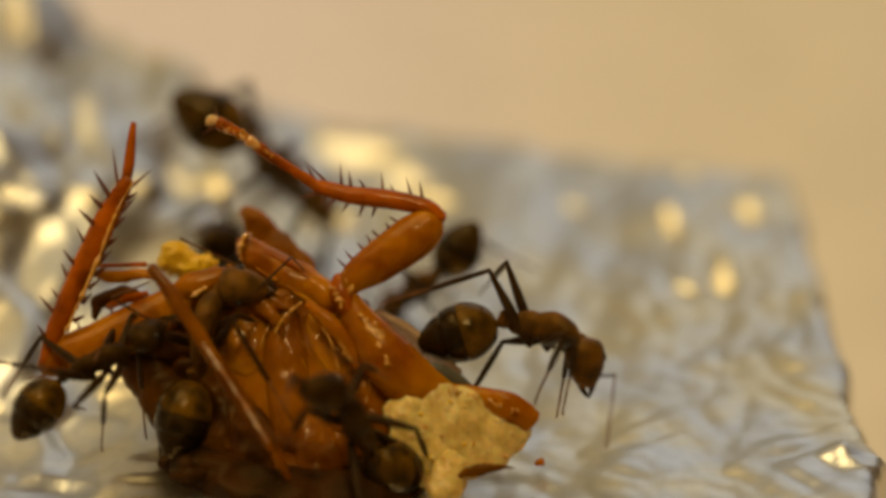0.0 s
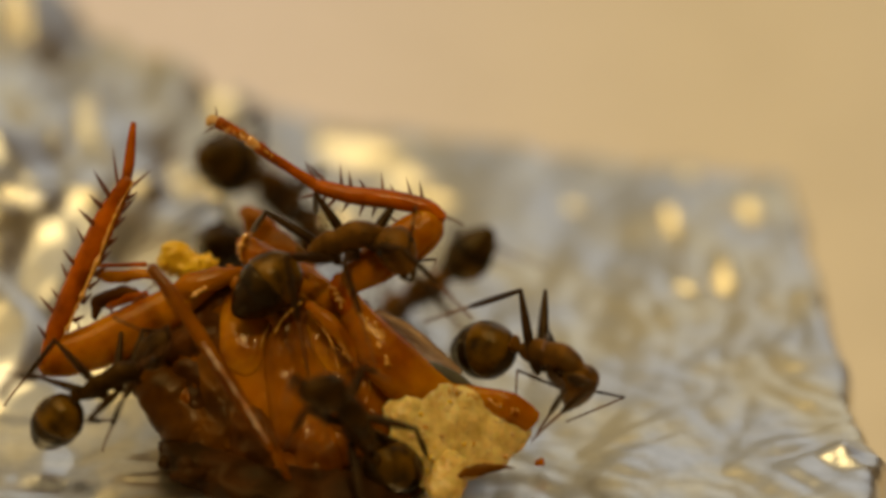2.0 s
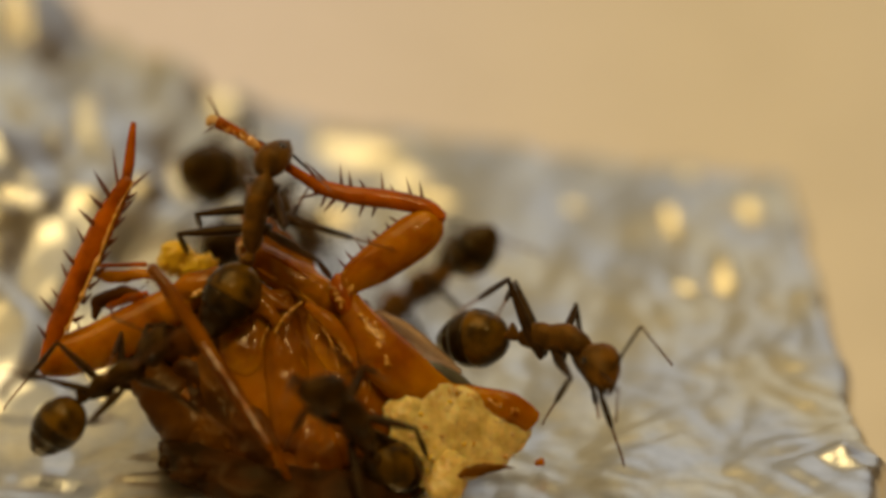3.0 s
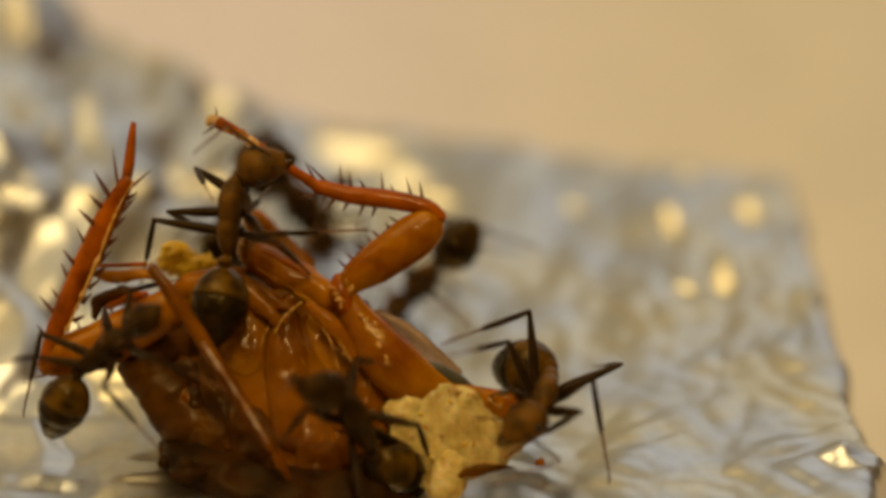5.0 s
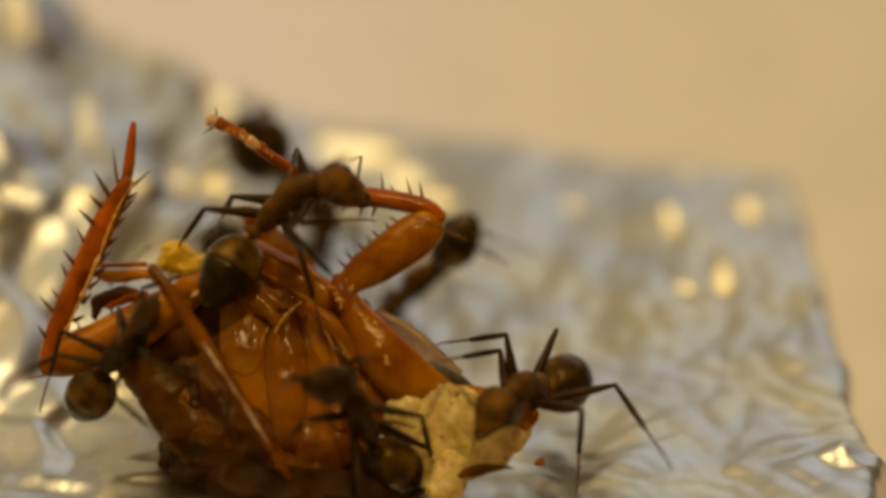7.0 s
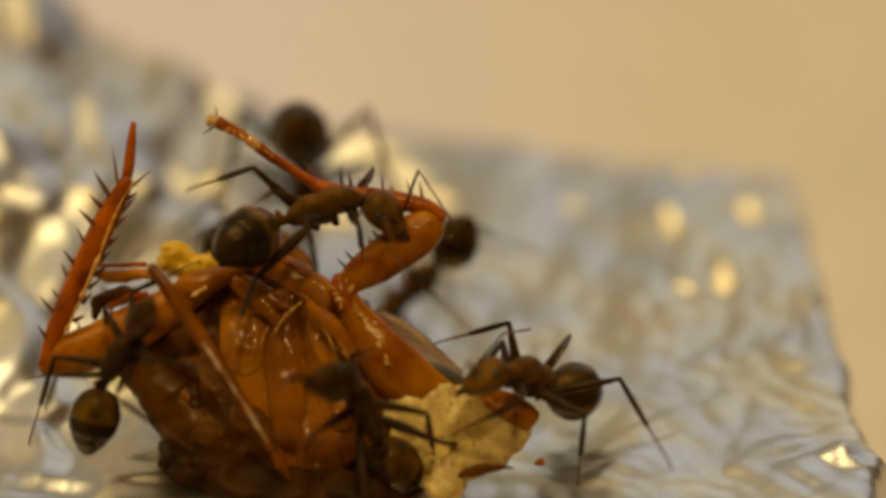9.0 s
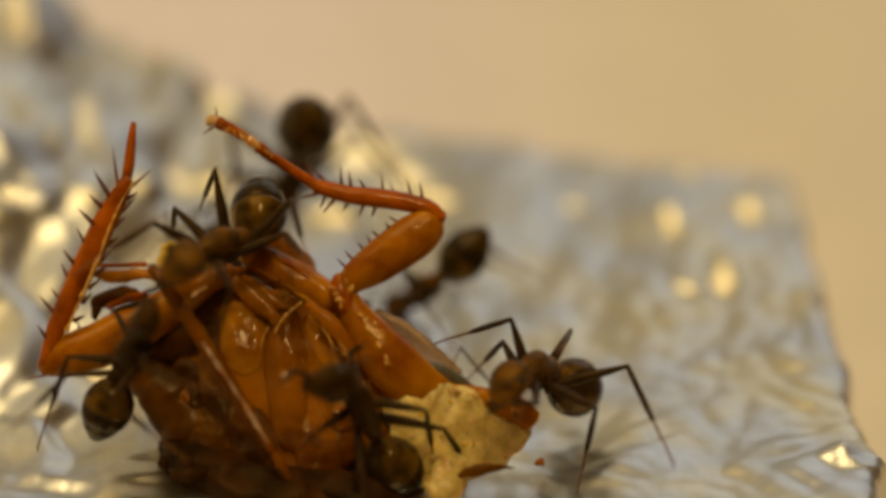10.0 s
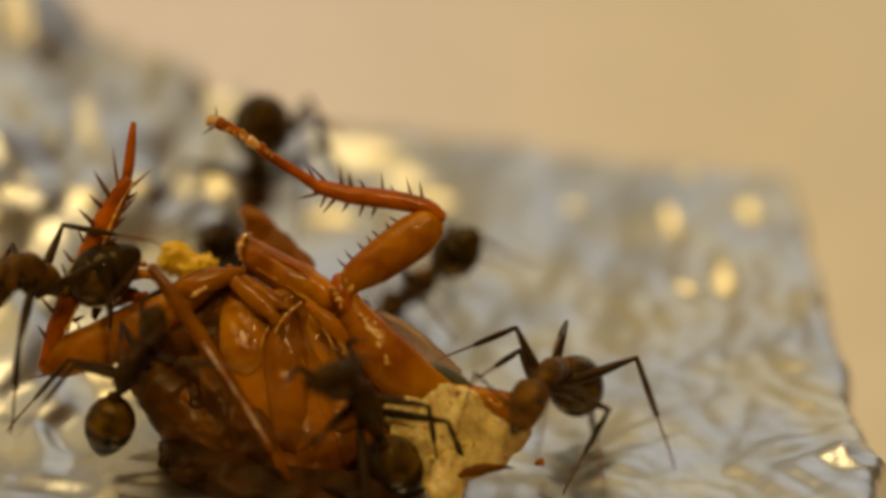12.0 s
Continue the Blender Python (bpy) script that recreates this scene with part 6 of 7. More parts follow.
    key(11, (-14.04, -5.78, 2.39), (-12.91, -3.93, 4.17), (-12.47, -2.27, 5.69), (-15.17, -8.91, 0.75), (-0.4, 0.5, 0.7),
        (((-13.04, -2.02, 3.32), (-9.95, -0.53, 1.83)), ((-14.67, -3.06, 2), (-12.12, -2.21, -1.06)), ((-16.35, -4.92, 2.81), (-19.08, -8.22, 0.54)), ((-12.25, -4.97, 5.88), (-8.59, -5.62, 6.24)), ((-13.73, -6.6, 5.06), (-10.35, -8.84, 4.69)), ((-16.24, -5.7, 3.2), (-18.57, -7.9, 6.85))),
        (((-14.52, -1.97, 4.19), (-12.79, -0.15, 5.24)), ((-13.74, -4.33, 6.54), (-11.95, -2.71, 7.78))))
    key(12, (-14.04, -6.15, 2.39), (-12.71, -4.01, 3.64), (-12.33, -2.52, 5.33), (-15.15, -9.09, 0.4), (-0.4, 0.5, 0.7),
        (((-13.16, -2.25, 2.6), (-10.57, -0.84, 0.3)), ((-14.15, -3.21, 1.25), (-13.81, -4.83, 4.98)), ((-16.33, -4.84, 2.58), (-19.33, -8.09, 0.59)), ((-11.63, -4.77, 5.27), (-7.93, -5.19, 4.91)), ((-13.12, -6.57, 5.01), (-9.72, -8.68, 4.19)), ((-16.08, -5.06, 2.97), (-18.15, -7.92, 6.29))),
        (((-14.46, -2.19, 3.94), (-12.82, -0.39, 5.14)), ((-13.42, -4.75, 5.96), (-11.7, -3.16, 7.33))))
    walk_ant(ants['side_ant'], rows)
    rows.clear()
    size = ants['belly_ant'].scale.x
    key(0, (-3.3, -8.72, 2.81), (-4.27, -6.41, 4.96), (-5.97, -5.97, 7.01), (-1.04, -10.23, -0.55), (0.1, 0.4, 0.9),
        (((-6.4, -5.43, 5.22), (-6.7, -6.58, 9.47)), ((-5.88, -6.85, 6.01), (-7.04, -8.89, 1.82)), ((-3.52, -11.27, 4.52), (-7.46, -11.37, 0.4)), ((-3.43, -5.04, 2.23), (-2.26, -5.51, 6.43)), ((-1.15, -7.82, 3.54), (-0.35, -10.16, -0.57)), ((-1.35, -8.96, 0.69), (-0.53, -10.46, 6.14))),
        (((-4.65, -8.68, 6.88), (-7.54, -7.8, 7.91)), ((-3.13, -4.97, 7.31), (-5.91, -3.79, 8.39))))
    key(3, (-3.3, -8.72, 2.81), (-4.27, -6.48, 5.02), (-6.04, -6.01, 7.01), (-1.04, -10.25, -0.56), (0.1, 0.4, 0.9),
        (((-6.4, -5.43, 5.17), (-6.7, -6.58, 9.41)), ((-5.88, -6.85, 6.06), (-7.03, -8.89, 1.86)), ((-3.4, -11.31, 4.48), (-7.45, -11.44, 0.47)), ((-3.43, -5.16, 2.25), (-2.26, -5.63, 6.46)), ((-1.17, -7.81, 3.59), (-0.35, -10.16, -0.52)), ((-1.35, -8.95, 0.74), (-0.53, -10.46, 6.18))),
        (((-4.69, -8.72, 6.98), (-7.63, -7.85, 7.9)), ((-3.23, -4.98, 7.4), (-6.05, -3.81, 8.35))))
    key(5.5, (-3.25, -8.59, 2.81), (-4.23, -6.29, 4.96), (-6.09, -5.85, 6.86), (-1.09, -10.34, -0.52), (0.1, 0.4, 0.9),
        (((-6.4, -5.43, 5.32), (-6.92, -6.1, 9.65)), ((-5.88, -6.85, 6.01), (-7.52, -8.88, 1.98)), ((-3.47, -11.15, 4.52), (-7.41, -11.25, 0.4)), ((-3.93, -4.72, 2.28), (-2.26, -4.79, 6.34)), ((-1.06, -7.51, 3.53), (-0.35, -10.15, -0.41)), ((-1.1, -8.94, 0.99), (-0.34, -10.44, 6.43))),
        (((-4.74, -8.55, 6.86), (-7.72, -7.7, 7.64)), ((-3.31, -4.81, 7.4), (-6.18, -3.66, 8.23))))
    key(7, (-3.18, -8.34, 2.81), (-4.03, -6.04, 5.01), (-5.85, -5.73, 6.99), (-1.13, -10.59, -0.35), (0.1, 0.4, 0.9),
        (((-6.39, -5.42, 5.4), (-6.92, -6.1, 9.7)), ((-5.88, -7.33, 6.01), (-7.05, -8.66, 1.56)), ((-3.51, -10.92, 4.47), (-7.47, -10.75, 0.37)), ((-4.06, -4.92, 1.99), (-2.75, -4.43, 6.17)), ((-0.91, -7.26, 3.57), (-0.3, -10.26, -0.14)), ((-0.6, -8.78, 1.69), (0.15, -10.99, -3.51))),
        (((-4.51, -8.43, 6.76), (-7.47, -7.61, 7.67)), ((-3.05, -4.74, 7.52), (-5.88, -3.64, 8.49))))
    key(9, (-2.93, -8.22, 2.81), (-3.86, -5.81, 4.86), (-5.73, -5.73, 6.8), (-1.4, -10.69, -0.47), (0.1, 0.4, 0.9),
        (((-6.28, -5.43, 5.3), (-6.92, -5.86, 9.64)), ((-5.4, -7.82, 5.94), (-6.07, -8.68, 1.26)), ((-3.38, -10.71, 4.57), (-7.12, -10.7, 0.28)), ((-4.06, -4.68, 1.9), (-2.75, -4.19, 6.08)), ((-0.69, -7.14, 3.47), (-0.23, -10.26, -0.15)), ((0.01, -8.44, 3), (1.43, -8.88, -2.51))),
        (((-4.18, -8.3, 6.47), (-7.21, -7.78, 7.36)), ((-3.03, -4.55, 7.44), (-5.97, -3.73, 8.4))))
    key(10.5, (-3.05, -8.1, 2.81), (-3.86, -5.8, 5.03), (-5.85, -5.85, 6.86), (-1.24, -10.82, -0.15), (0.1, 0.4, 0.9),
        (((-6.42, -5.1, 4.48), (-7.2, -5.9, 8.75)), ((-5.4, -7.81, 6.09), (-6.55, -8.91, 1.56)), ((-3.43, -10.69, 4.45), (-7.39, -10.4, 0.36)), ((-4.05, -4.42, 2.2), (-3.1, -3.82, 6.45)), ((-0.74, -6.94, 3.59), (-0.3, -10, -0.09)), ((0.08, -7.66, 3.03), (1.47, -10.85, -1.49))),
        (((-4.27, -8.39, 6.46), (-7.35, -7.93, 7.19)), ((-3.2, -4.71, 7.73), (-6.2, -3.95, 8.56))))
    key(12, (-2.93, -7.98, 2.81), (-3.74, -5.67, 5.03), (-5.73, -5.73, 6.86), (-1.37, -10.94, -0.07), (0.1, 0.4, 0.9),
        (((-6.29, -5.08, 4.94), (-6.95, -6.12, 9.16)), ((-5.16, -7.93, 6.04), (-6.31, -8.91, 1.49)), ((-3.31, -10.56, 4.45), (-7.27, -10.28, 0.36)), ((-4.17, -4.05, 2.47), (-3.1, -3.82, 6.74)), ((-0.62, -6.81, 3.59), (-0.15, -10.12, 0.14)), ((0.21, -7.51, 3.03), (1.47, -10.85, -1.42))),
        (((-4.15, -8.27, 6.46), (-7.23, -7.81, 7.19)), ((-3.08, -4.59, 7.74), (-6.08, -3.83, 8.56))))
    walk_ant(ants['belly_ant'], rows)
    rows.clear()
    size = ants['far_ant'].scale.x
    key(0, (-9.09, 4.76, -13.82), (-6.89, 3.04, -16.39), (-5.13, 1.11, -18.11), (-12.8, 7.39, -11.69), (0, 0.8, 0.6),
        (((-7.75, 4, -18.95), (-10.6, 1.22, -22.1)), ((-8.99, 6.36, -17.21), (-13.74, 4.78, -19.56)), ((-9.38, 8, -15.06), (-15.36, 5.35, -15.72)), ((-5.49, 1.06, -15.04), (-6.69, -3.86, -15.34)), ((-6.28, 2.82, -12.51), (-8.67, -1.83, -10.74)), ((-7.1, 5.02, -11.1), (-11.8, 0.71, -9.52))),
        (((-5.46, 4.35, -19.03), (-5.17, 1.29, -21.06)), ((-4.01, 2.22, -15.16), (-3.61, -1.02, -16.87))))
    key(1, (-8.14, 3.7, -13.82), (-6.33, 1.83, -16.59), (-5.16, 0.18, -18.95), (-10.76, 5.17, -9.78), (0, 0.8, 0.6),
        (((-7.43, 2.91, -19.1), (-10.71, 0.01, -21.65)), ((-8.4, 5.37, -17.31), (-13.44, 3.73, -18.86)), ((-8.46, 7.11, -15.21), (-14.47, 4.51, -14.85)), ((-4.64, 0.15, -15.41), (-5.89, -4.77, -15.28)), ((-5.05, 2.05, -12.88), (-7.17, -2.49, -10.56)), ((-5.64, 4.31, -11.48), (-10.07, 0.14, -9.03))),
        (((-5.63, 3.73, -19.43), (-5.92, 0.93, -21.8)), ((-3.11, 1.25, -16.42), (-3.2, -1.77, -18.54))))
    key(2, (-8.75, 3.46, -13.82), (-7.08, 1.71, -16.76), (-5.91, 0.19, -19.22), (-11.41, 4.54, -9.69), (0, 0.8, 0.6),
        (((-7.89, 2.42, -19.16), (-11.17, -0.73, -21.4)), ((-8.84, 4.79, -17.28), (-13.9, 2.79, -18.32)), ((-8.83, 6.55, -15.17), (-14.57, 3.5, -14.24)), ((-4.55, -0.13, -15.77), (-5.41, -5.11, -15.54)), ((-4.84, 1.75, -13.22), (-6.39, -2.92, -10.69)), ((-5.46, 3.97, -11.75), (-9.31, -0.52, -8.89))),
        (((-6.13, 3.42, -19.63), (-6.31, 0.59, -22)), ((-3.18, 1.15, -16.82), (-3.15, -1.84, -18.96))))
    key(3, (-9.51, 2.96, -13.82), (-7.3, 1.49, -16.54), (-5.84, -0.03, -18.84), (-12.17, 4.12, -9.69), (0, 0.8, 0.6),
        (((-7.58, 2.6, -19.05), (-10.32, -0.37, -22.1)), ((-8.92, 4.8, -17.19), (-13.64, 2.86, -19.3)), ((-9.34, 6.37, -14.99), (-15.08, 3.2, -15.38)), ((-4.85, -0.19, -15.33), (-5.63, -5.18, -15.67)), ((-5.66, 1.46, -12.72), (-7.52, -3.43, -10.93)), ((-6.58, 3.54, -11.22), (-10.79, -1.21, -9.5))),
        (((-5.77, 3.45, -19.25), (-5.73, 0.7, -21.7)), ((-3.37, 0.99, -16.11), (-3.14, -1.95, -18.31))))
    key(5, (-7.49, 2.85, -13.82), (-6.1, 1.24, -16.98), (-6.03, -0.7, -19.39), (-9.15, 5.05, -9.54), (0, 0.8, 0.6),
        (((-7.47, 1.85, -19.16), (-10.7, -1.64, -20.91)), ((-8.38, 4.15, -17.16), (-13.3, 1.65, -17.49)), ((-8.25, 5.9, -15.08), (-13.47, 2.34, -13.35)), ((-3.45, -0.32, -16.27), (-3.79, -5.37, -15.93)), ((-3.56, 1.55, -13.7), (-4.28, -3.22, -11.01)), ((-4.2, 3.72, -12.16), (-7.15, -1.08, -8.79))),
        (((-6.37, 2.54, -20.06), (-7.59, -0.54, -21.7)), ((-2.68, 0.38, -18.23), (-3.6, -2.87, -19.71))))
    key(5.5, (-7.49, 3.02, -13.82), (-6.37, 1.13, -16.93), (-6.17, -0.54, -19.55), (-9.21, 4.88, -9.45), (0, 0.8, 0.6),
        (((-7.59, 1.73, -19.05), (-11.05, -1.76, -20.31)), ((-8.3, 4.21, -17.17), (-13.3, 1.84, -16.96)), ((-7.98, 6.11, -15.24), (-13.17, 2.83, -12.88)), ((-3.45, -0.34, -16.28), (-3.89, -5.33, -15.54)), ((-3.33, 1.72, -13.87), (-3.97, -2.81, -10.76)), ((-3.79, 4.02, -12.46), (-6.61, -0.42, -8.54))),
        (((-6.39, 2.83, -19.86), (-7.42, -0.1, -21.85)), ((-2.62, 0.67, -18.2), (-3.36, -2.44, -20.04))))
    key(6, (-7.3, 3.26, -13.82), (-5.9, 1.38, -16.82), (-5.69, -0.56, -19.24), (-9.77, 4.58, -9.65), (0, 0.8, 0.6),
        (((-7.27, 2.18, -19.13), (-10.72, -1.05, -20.93)), ((-8.05, 4.64, -17.28), (-13.17, 2.61, -17.79)), ((-7.86, 6.48, -15.26), (-13.51, 3.5, -13.7)), ((-3.64, -0.22, -15.92), (-4.48, -5.19, -15.4)), ((-3.72, 1.77, -13.44), (-5.04, -2.79, -10.6)), ((-4.21, 4.05, -12.04), (-7.79, -0.29, -8.65))),
        (((-5.94, 2.85, -19.95), (-7.17, -0.14, -21.72)), ((-2.6, 0.48, -17.75), (-3.56, -2.72, -19.34))))
    key(7, (-7.57, 3.78, -13.82), (-6.03, 2.18, -16.92), (-5.84, 0.53, -19.55), (-9.73, 5.85, -9.72), (0, 0.8, 0.6),
        (((-7.46, 2.75, -19.19), (-10.68, -0.62, -21.16)), ((-8.43, 5.04, -17.2), (-13.38, 2.67, -17.84)), ((-8.38, 6.77, -15.09), (-13.77, 3.29, -13.7)), ((-3.66, 0.44, -16.12), (-4.14, -4.6, -15.88)), ((-3.89, 2.28, -13.53), (-4.85, -2.51, -10.95)), ((-4.54, 4.44, -11.98), (-7.78, -0.34, -8.86))),
        (((-6.35, 3.71, -19.85), (-7.48, 0.86, -21.88)), ((-2.75, 1.35, -18.1), (-3.59, -1.69, -20))))
    key(8.8, (-6.78, 4.46, -13.82), (-6.91, 2.88, -17.28), (-6.88, 1.5, -20.06), (-6.99, 6.88, -7.81), (0, 0.8, 0.6),
        (((-9.36, 2.05, -17.95), (-11.09, -2.71, -17.61)), ((-9.86, 4.19, -15.64), (-12.36, -0.03, -13.09)), ((-9.34, 6.26, -13.95), (-10.42, 1.41, -9.66)), ((-3.97, 2.27, -18.26), (-1.81, -2.31, -18.14)), ((-3.41, 4.46, -16.01), (-0.26, 0.5, -13.78)), ((-3.9, 6.5, -14.26), (-1.94, 1.77, -10.14))),
        (((-9.06, 3.54, -19.5), (-9.11, 0.47, -21.52)), ((-4.42, 3.83, -19.59), (-4.08, 0.77, -21.61))))
    key(9, (-6.7, 4.71, -13.82), (-6.83, 3.14, -17.28), (-6.8, 1.75, -20.06), (-7.21, 6.53, -7.38), (0, 0.8, 0.6),
        (((-9.36, 2.05, -17.95), (-11.09, -2.71, -17.61)), ((-9.86, 4.19, -15.64), (-12.36, -0.03, -13.09)), ((-9.34, 6.26, -13.95), (-10.42, 1.41, -9.66)), ((-3.97, 2.27, -18.26), (-1.81, -2.31, -18.14)), ((-3.41, 4.46, -16.01), (-0.26, 0.5, -13.78)), ((-3.9, 6.5, -14.26), (-1.94, 1.77, -10.14))),
        (((-9.06, 3.54, -19.5), (-9.11, 0.47, -21.52)), ((-4.42, 3.83, -19.59), (-4.08, 0.77, -21.61))))
    key(9.5, (-6.48, 4.79, -13.82), (-6.6, 3.35, -17.35), (-6.57, 1.83, -20.05), (-6.56, 7.06, -7.66), (0, 0.8, 0.6),
        (((-9.36, 2.22, -18.03), (-11.12, -2.53, -17.89)), ((-9.86, 4.27, -15.64), (-12.38, -0.03, -13.26)), ((-9.33, 6.28, -13.87), (-10.44, 1.27, -9.78)), ((-3.98, 2.44, -18.32), (-1.83, -2.15, -18.39)), ((-3.41, 4.54, -15.99), (-0.29, 0.47, -13.93)), ((-3.89, 6.5, -14.16), (-1.95, 1.61, -10.24))),
        (((-9.05, 3.57, -19.62), (-9.1, 0.4, -21.49)), ((-4.41, 3.84, -19.69), (-4.08, 0.68, -21.57))))
    key(10, (-6.84, 4.66, -13.82), (-7.53, 3.21, -17.27), (-7.94, 1.99, -20.1), (-6.16, 7.28, -8.13), (0, 0.8, 0.6),
        (((-10.3, 1.78, -17.36), (-11.19, -3.19, -17.01)), ((-10.57, 3.71, -14.83), (-11.77, -0.94, -12.12)), ((-9.98, 5.78, -13.15), (-9.3, 0.65, -9.12)), ((-5.24, 2.89, -18.84), (-2.45, -1.29, -19.57)), ((-4.49, 5.05, -16.62), (-0.37, 1.55, -15.46)), ((-4.86, 6.91, -14.65), (-1.31, 2.41, -11.44))),
        (((-10.61, 3.36, -18.83), (-10.65, 0.4, -21.02)), ((-6.2, 4.4, -19.89), (-5.89, 1.53, -22.19))))
    key(10.5, (-7.32, 5.06, -13.82), (-8.17, 4.04, -17.38), (-8.44, 2.69, -20.17), (-6.77, 6.96, -7.45), (0, 0.8, 0.6),
        (((-11.04, 2.55, -17.46), (-12.06, -2.41, -17.66)), ((-11.15, 4.2, -14.74), (-12.39, -0.72, -12.53)), ((-10.46, 6.04, -12.86), (-9.79, 0.47, -9.46)), ((-5.99, 3.7, -19), (-3.35, -0.43, -20.3)), ((-5.11, 5.57, -16.57), (-1.05, 1.86, -15.97)), ((-5.36, 7.2, -14.4), (-1.83, 2.27, -11.86))),
        (((-11.26, 3.93, -19.07), (-11.15, 0.88, -21.13)), ((-6.84, 5.01, -20.03), (-6.38, 2.05, -22.18))))
    key(11, (-8.39, 4.85, -13.82), (-9.17, 3.27, -17.19), (-9.26, 1.89, -19.99), (-7.16, 6.92, -7.79), (0, 0.8, 0.6),
        (((-12.25, 1.49, -17.1), (-12.86, -3.51, -16.57)), ((-12.49, 3.5, -14.64), (-13.3, -1.14, -11.74)), ((-11.94, 5.64, -13.04), (-10.79, 0.68, -8.9)), ((-7.32, 2.81, -18.88), (-4.36, -1.23, -19.62)), ((-6.59, 5.08, -16.75), (-2.24, 1.84, -15.71)), ((-6.96, 6.97, -14.83), (-3.02, 2.77, -11.69))),
        (((-12.55, 2.86, -18.94), (-12.15, -0.18, -21.02)), ((-8.21, 4.29, -19.8), (-7.47, 1.38, -21.93))))
    key(11.5, (-8.92, 4.9, -13.82), (-9.39, 3.32, -17.25), (-9.55, 1.94, -20.03), (-8.49, 7.28, -7.79), (0, 0.8, 0.6),
        (((-12.42, 1.76, -17.53), (-13.58, -3.15, -17.03)), ((-12.8, 3.83, -15.14), (-14.45, -0.63, -12.33)), ((-12.26, 5.94, -13.51), (-12.18, 0.99, -9.18)), ((-7.18, 2.56, -18.59), (-4.56, -1.76, -18.88)), ((-6.54, 4.79, -16.43), (-2.71, 1.17, -14.74)), ((-6.98, 6.76, -14.59), (-3.95, 2.27, -10.88))),
        (((-12.48, 3.24, -19.14), (-12.41, 0.17, -21.17)), ((-7.94, 4.06, -19.8), (-7.51, 1.05, -21.88))))
    key(12, (-8.95, 4.73, -13.82), (-9.28, 3.29, -17.33), (-9.38, 1.78, -20.04), (-8.17, 7.35, -8.17), (0, 0.8, 0.6),
        (((-7.22, 3.87, -16.49), (-7.01, 0.3, -12.88)), ((-12.71, 4.22, -15.37), (-14.8, -0.23, -12.84)), ((-6.8, 6.09, -14.48), (-4.59, 5.56, -8.32)), ((-11.4, 4.16, -15.78), (-13.06, 1.44, -19.71)), ((-6.33, 4.85, -16.24), (-2.82, 0.96, -14.44)), ((-6.79, 6.79, -14.35), (-4.26, 2.01, -10.63))),
        (((-12.19, 3.56, -19.41), (-12.19, 0.39, -21.27)), ((-7.6, 4.1, -19.85), (-7.23, 0.96, -21.76))))
    walk_ant(ants['far_ant'], rows)
    rows.clear()
    size = ants['shade_ant'].scale.x
    key(0, (-0.36, -1.36, -9.53), (-1.8, -2.19, -11.81), (-3.4, -3.41, -13.01), (1.69, 1.53, -7.8), (0, 0.7, 0.7),
        (((-2.85, -3.29, -11.25), (-2.34, -6.92, -11.78)), ((-2.5, -2.28, -9.19), (-1.44, -6.02, -8.04)), ((-1.94, -0.9, -7.84), (0.83, -4.6, -6.52)), ((-0.43, -1.07, -13.46), (1.82, -3.11, -15.59)), ((0.38, 0.36, -11.82), (3.99, -1.05, -13.02)), ((0.49, 1.33, -10.09), (4.63, -1.11, -10))),
        (((-3.65, -2.14, -10.86), (-4.32, -4.46, -12.03)), ((-2.44, -0.83, -13.75), (-3.01, -3.05, -15.16))))
    key(2, (0.03, -1.5, -9.53), (-1.67, -2.32, -11.65), (-3.4, -3.41, -12.78), (2.46, 1.29, -8.04), (0, 0.7, 0.7),
        (((-2.55, -3.53, -10.92), (-1.92, -7.11, -11.67)), ((-1.96, -2.58, -8.88), (-0.54, -6.28, -8.06)), ((-1.3, -1.21, -7.58), (1.83, -4.77, -6.8)), ((-0.59, -1.09, -13.36), (1.45, -2.92, -15.86)), ((0.37, 0.33, -11.78), (3.84, -0.83, -13.52)), ((0.66, 1.24, -10.03), (4.9, -0.94, -10.63))),
        (((-3.39, -2.38, -10.46), (-4.21, -4.57, -11.8)), ((-2.49, -0.75, -13.31), (-3.24, -2.81, -14.88))))
    key(3, (0.17, -1.22, -9.53), (-1.67, -2.18, -11.47), (-3.39, -3.4, -12.48), (2.56, 1.26, -7.45), (0, 0.7, 0.7),
        (((-2.33, -3.5, -10.63), (-1.51, -7.01, -11.49)), ((-1.63, -2.51, -8.65), (0.17, -6.08, -8.02)), ((-0.97, -1.09, -7.42), (2.51, -4.38, -7)), ((-0.86, -0.91, -13.23), (1.05, -2.55, -15.94)), ((0.14, 0.58, -11.75), (3.49, -0.26, -13.84)), ((0.53, 1.52, -10.02), (4.84, -0.3, -11.08))),
        (((-3.25, -2.44, -10.11), (-3.99, -4.69, -11.4)), ((-2.75, -0.72, -13), (-3.45, -2.83, -14.53))))
    key(5, (-0.36, -0.96, -9.53), (-1.67, -2.18, -11.71), (-3.13, -3.68, -12.74), (1.62, 1.47, -7.04), (0, 0.7, 0.7),
        (((-2.45, -3.49, -11.01), (-1.3, -7, -11.3)), ((-2.26, -2.28, -9.02), (-0.52, -5.68, -7.66)), ((-1.93, -0.73, -7.82), (1.47, -3.76, -6.31)), ((-0.51, -1.05, -13.44), (2.03, -2.82, -15.49)), ((0.07, 0.62, -11.95), (3.84, -0.21, -13.12)), ((0.02, 1.73, -10.27), (4.53, 0.07, -10.14))),
        (((-3.43, -2.39, -10.62), (-3.81, -4.87, -11.65)), ((-2.53, -1.12, -13.66), (-2.85, -3.48, -14.9))))
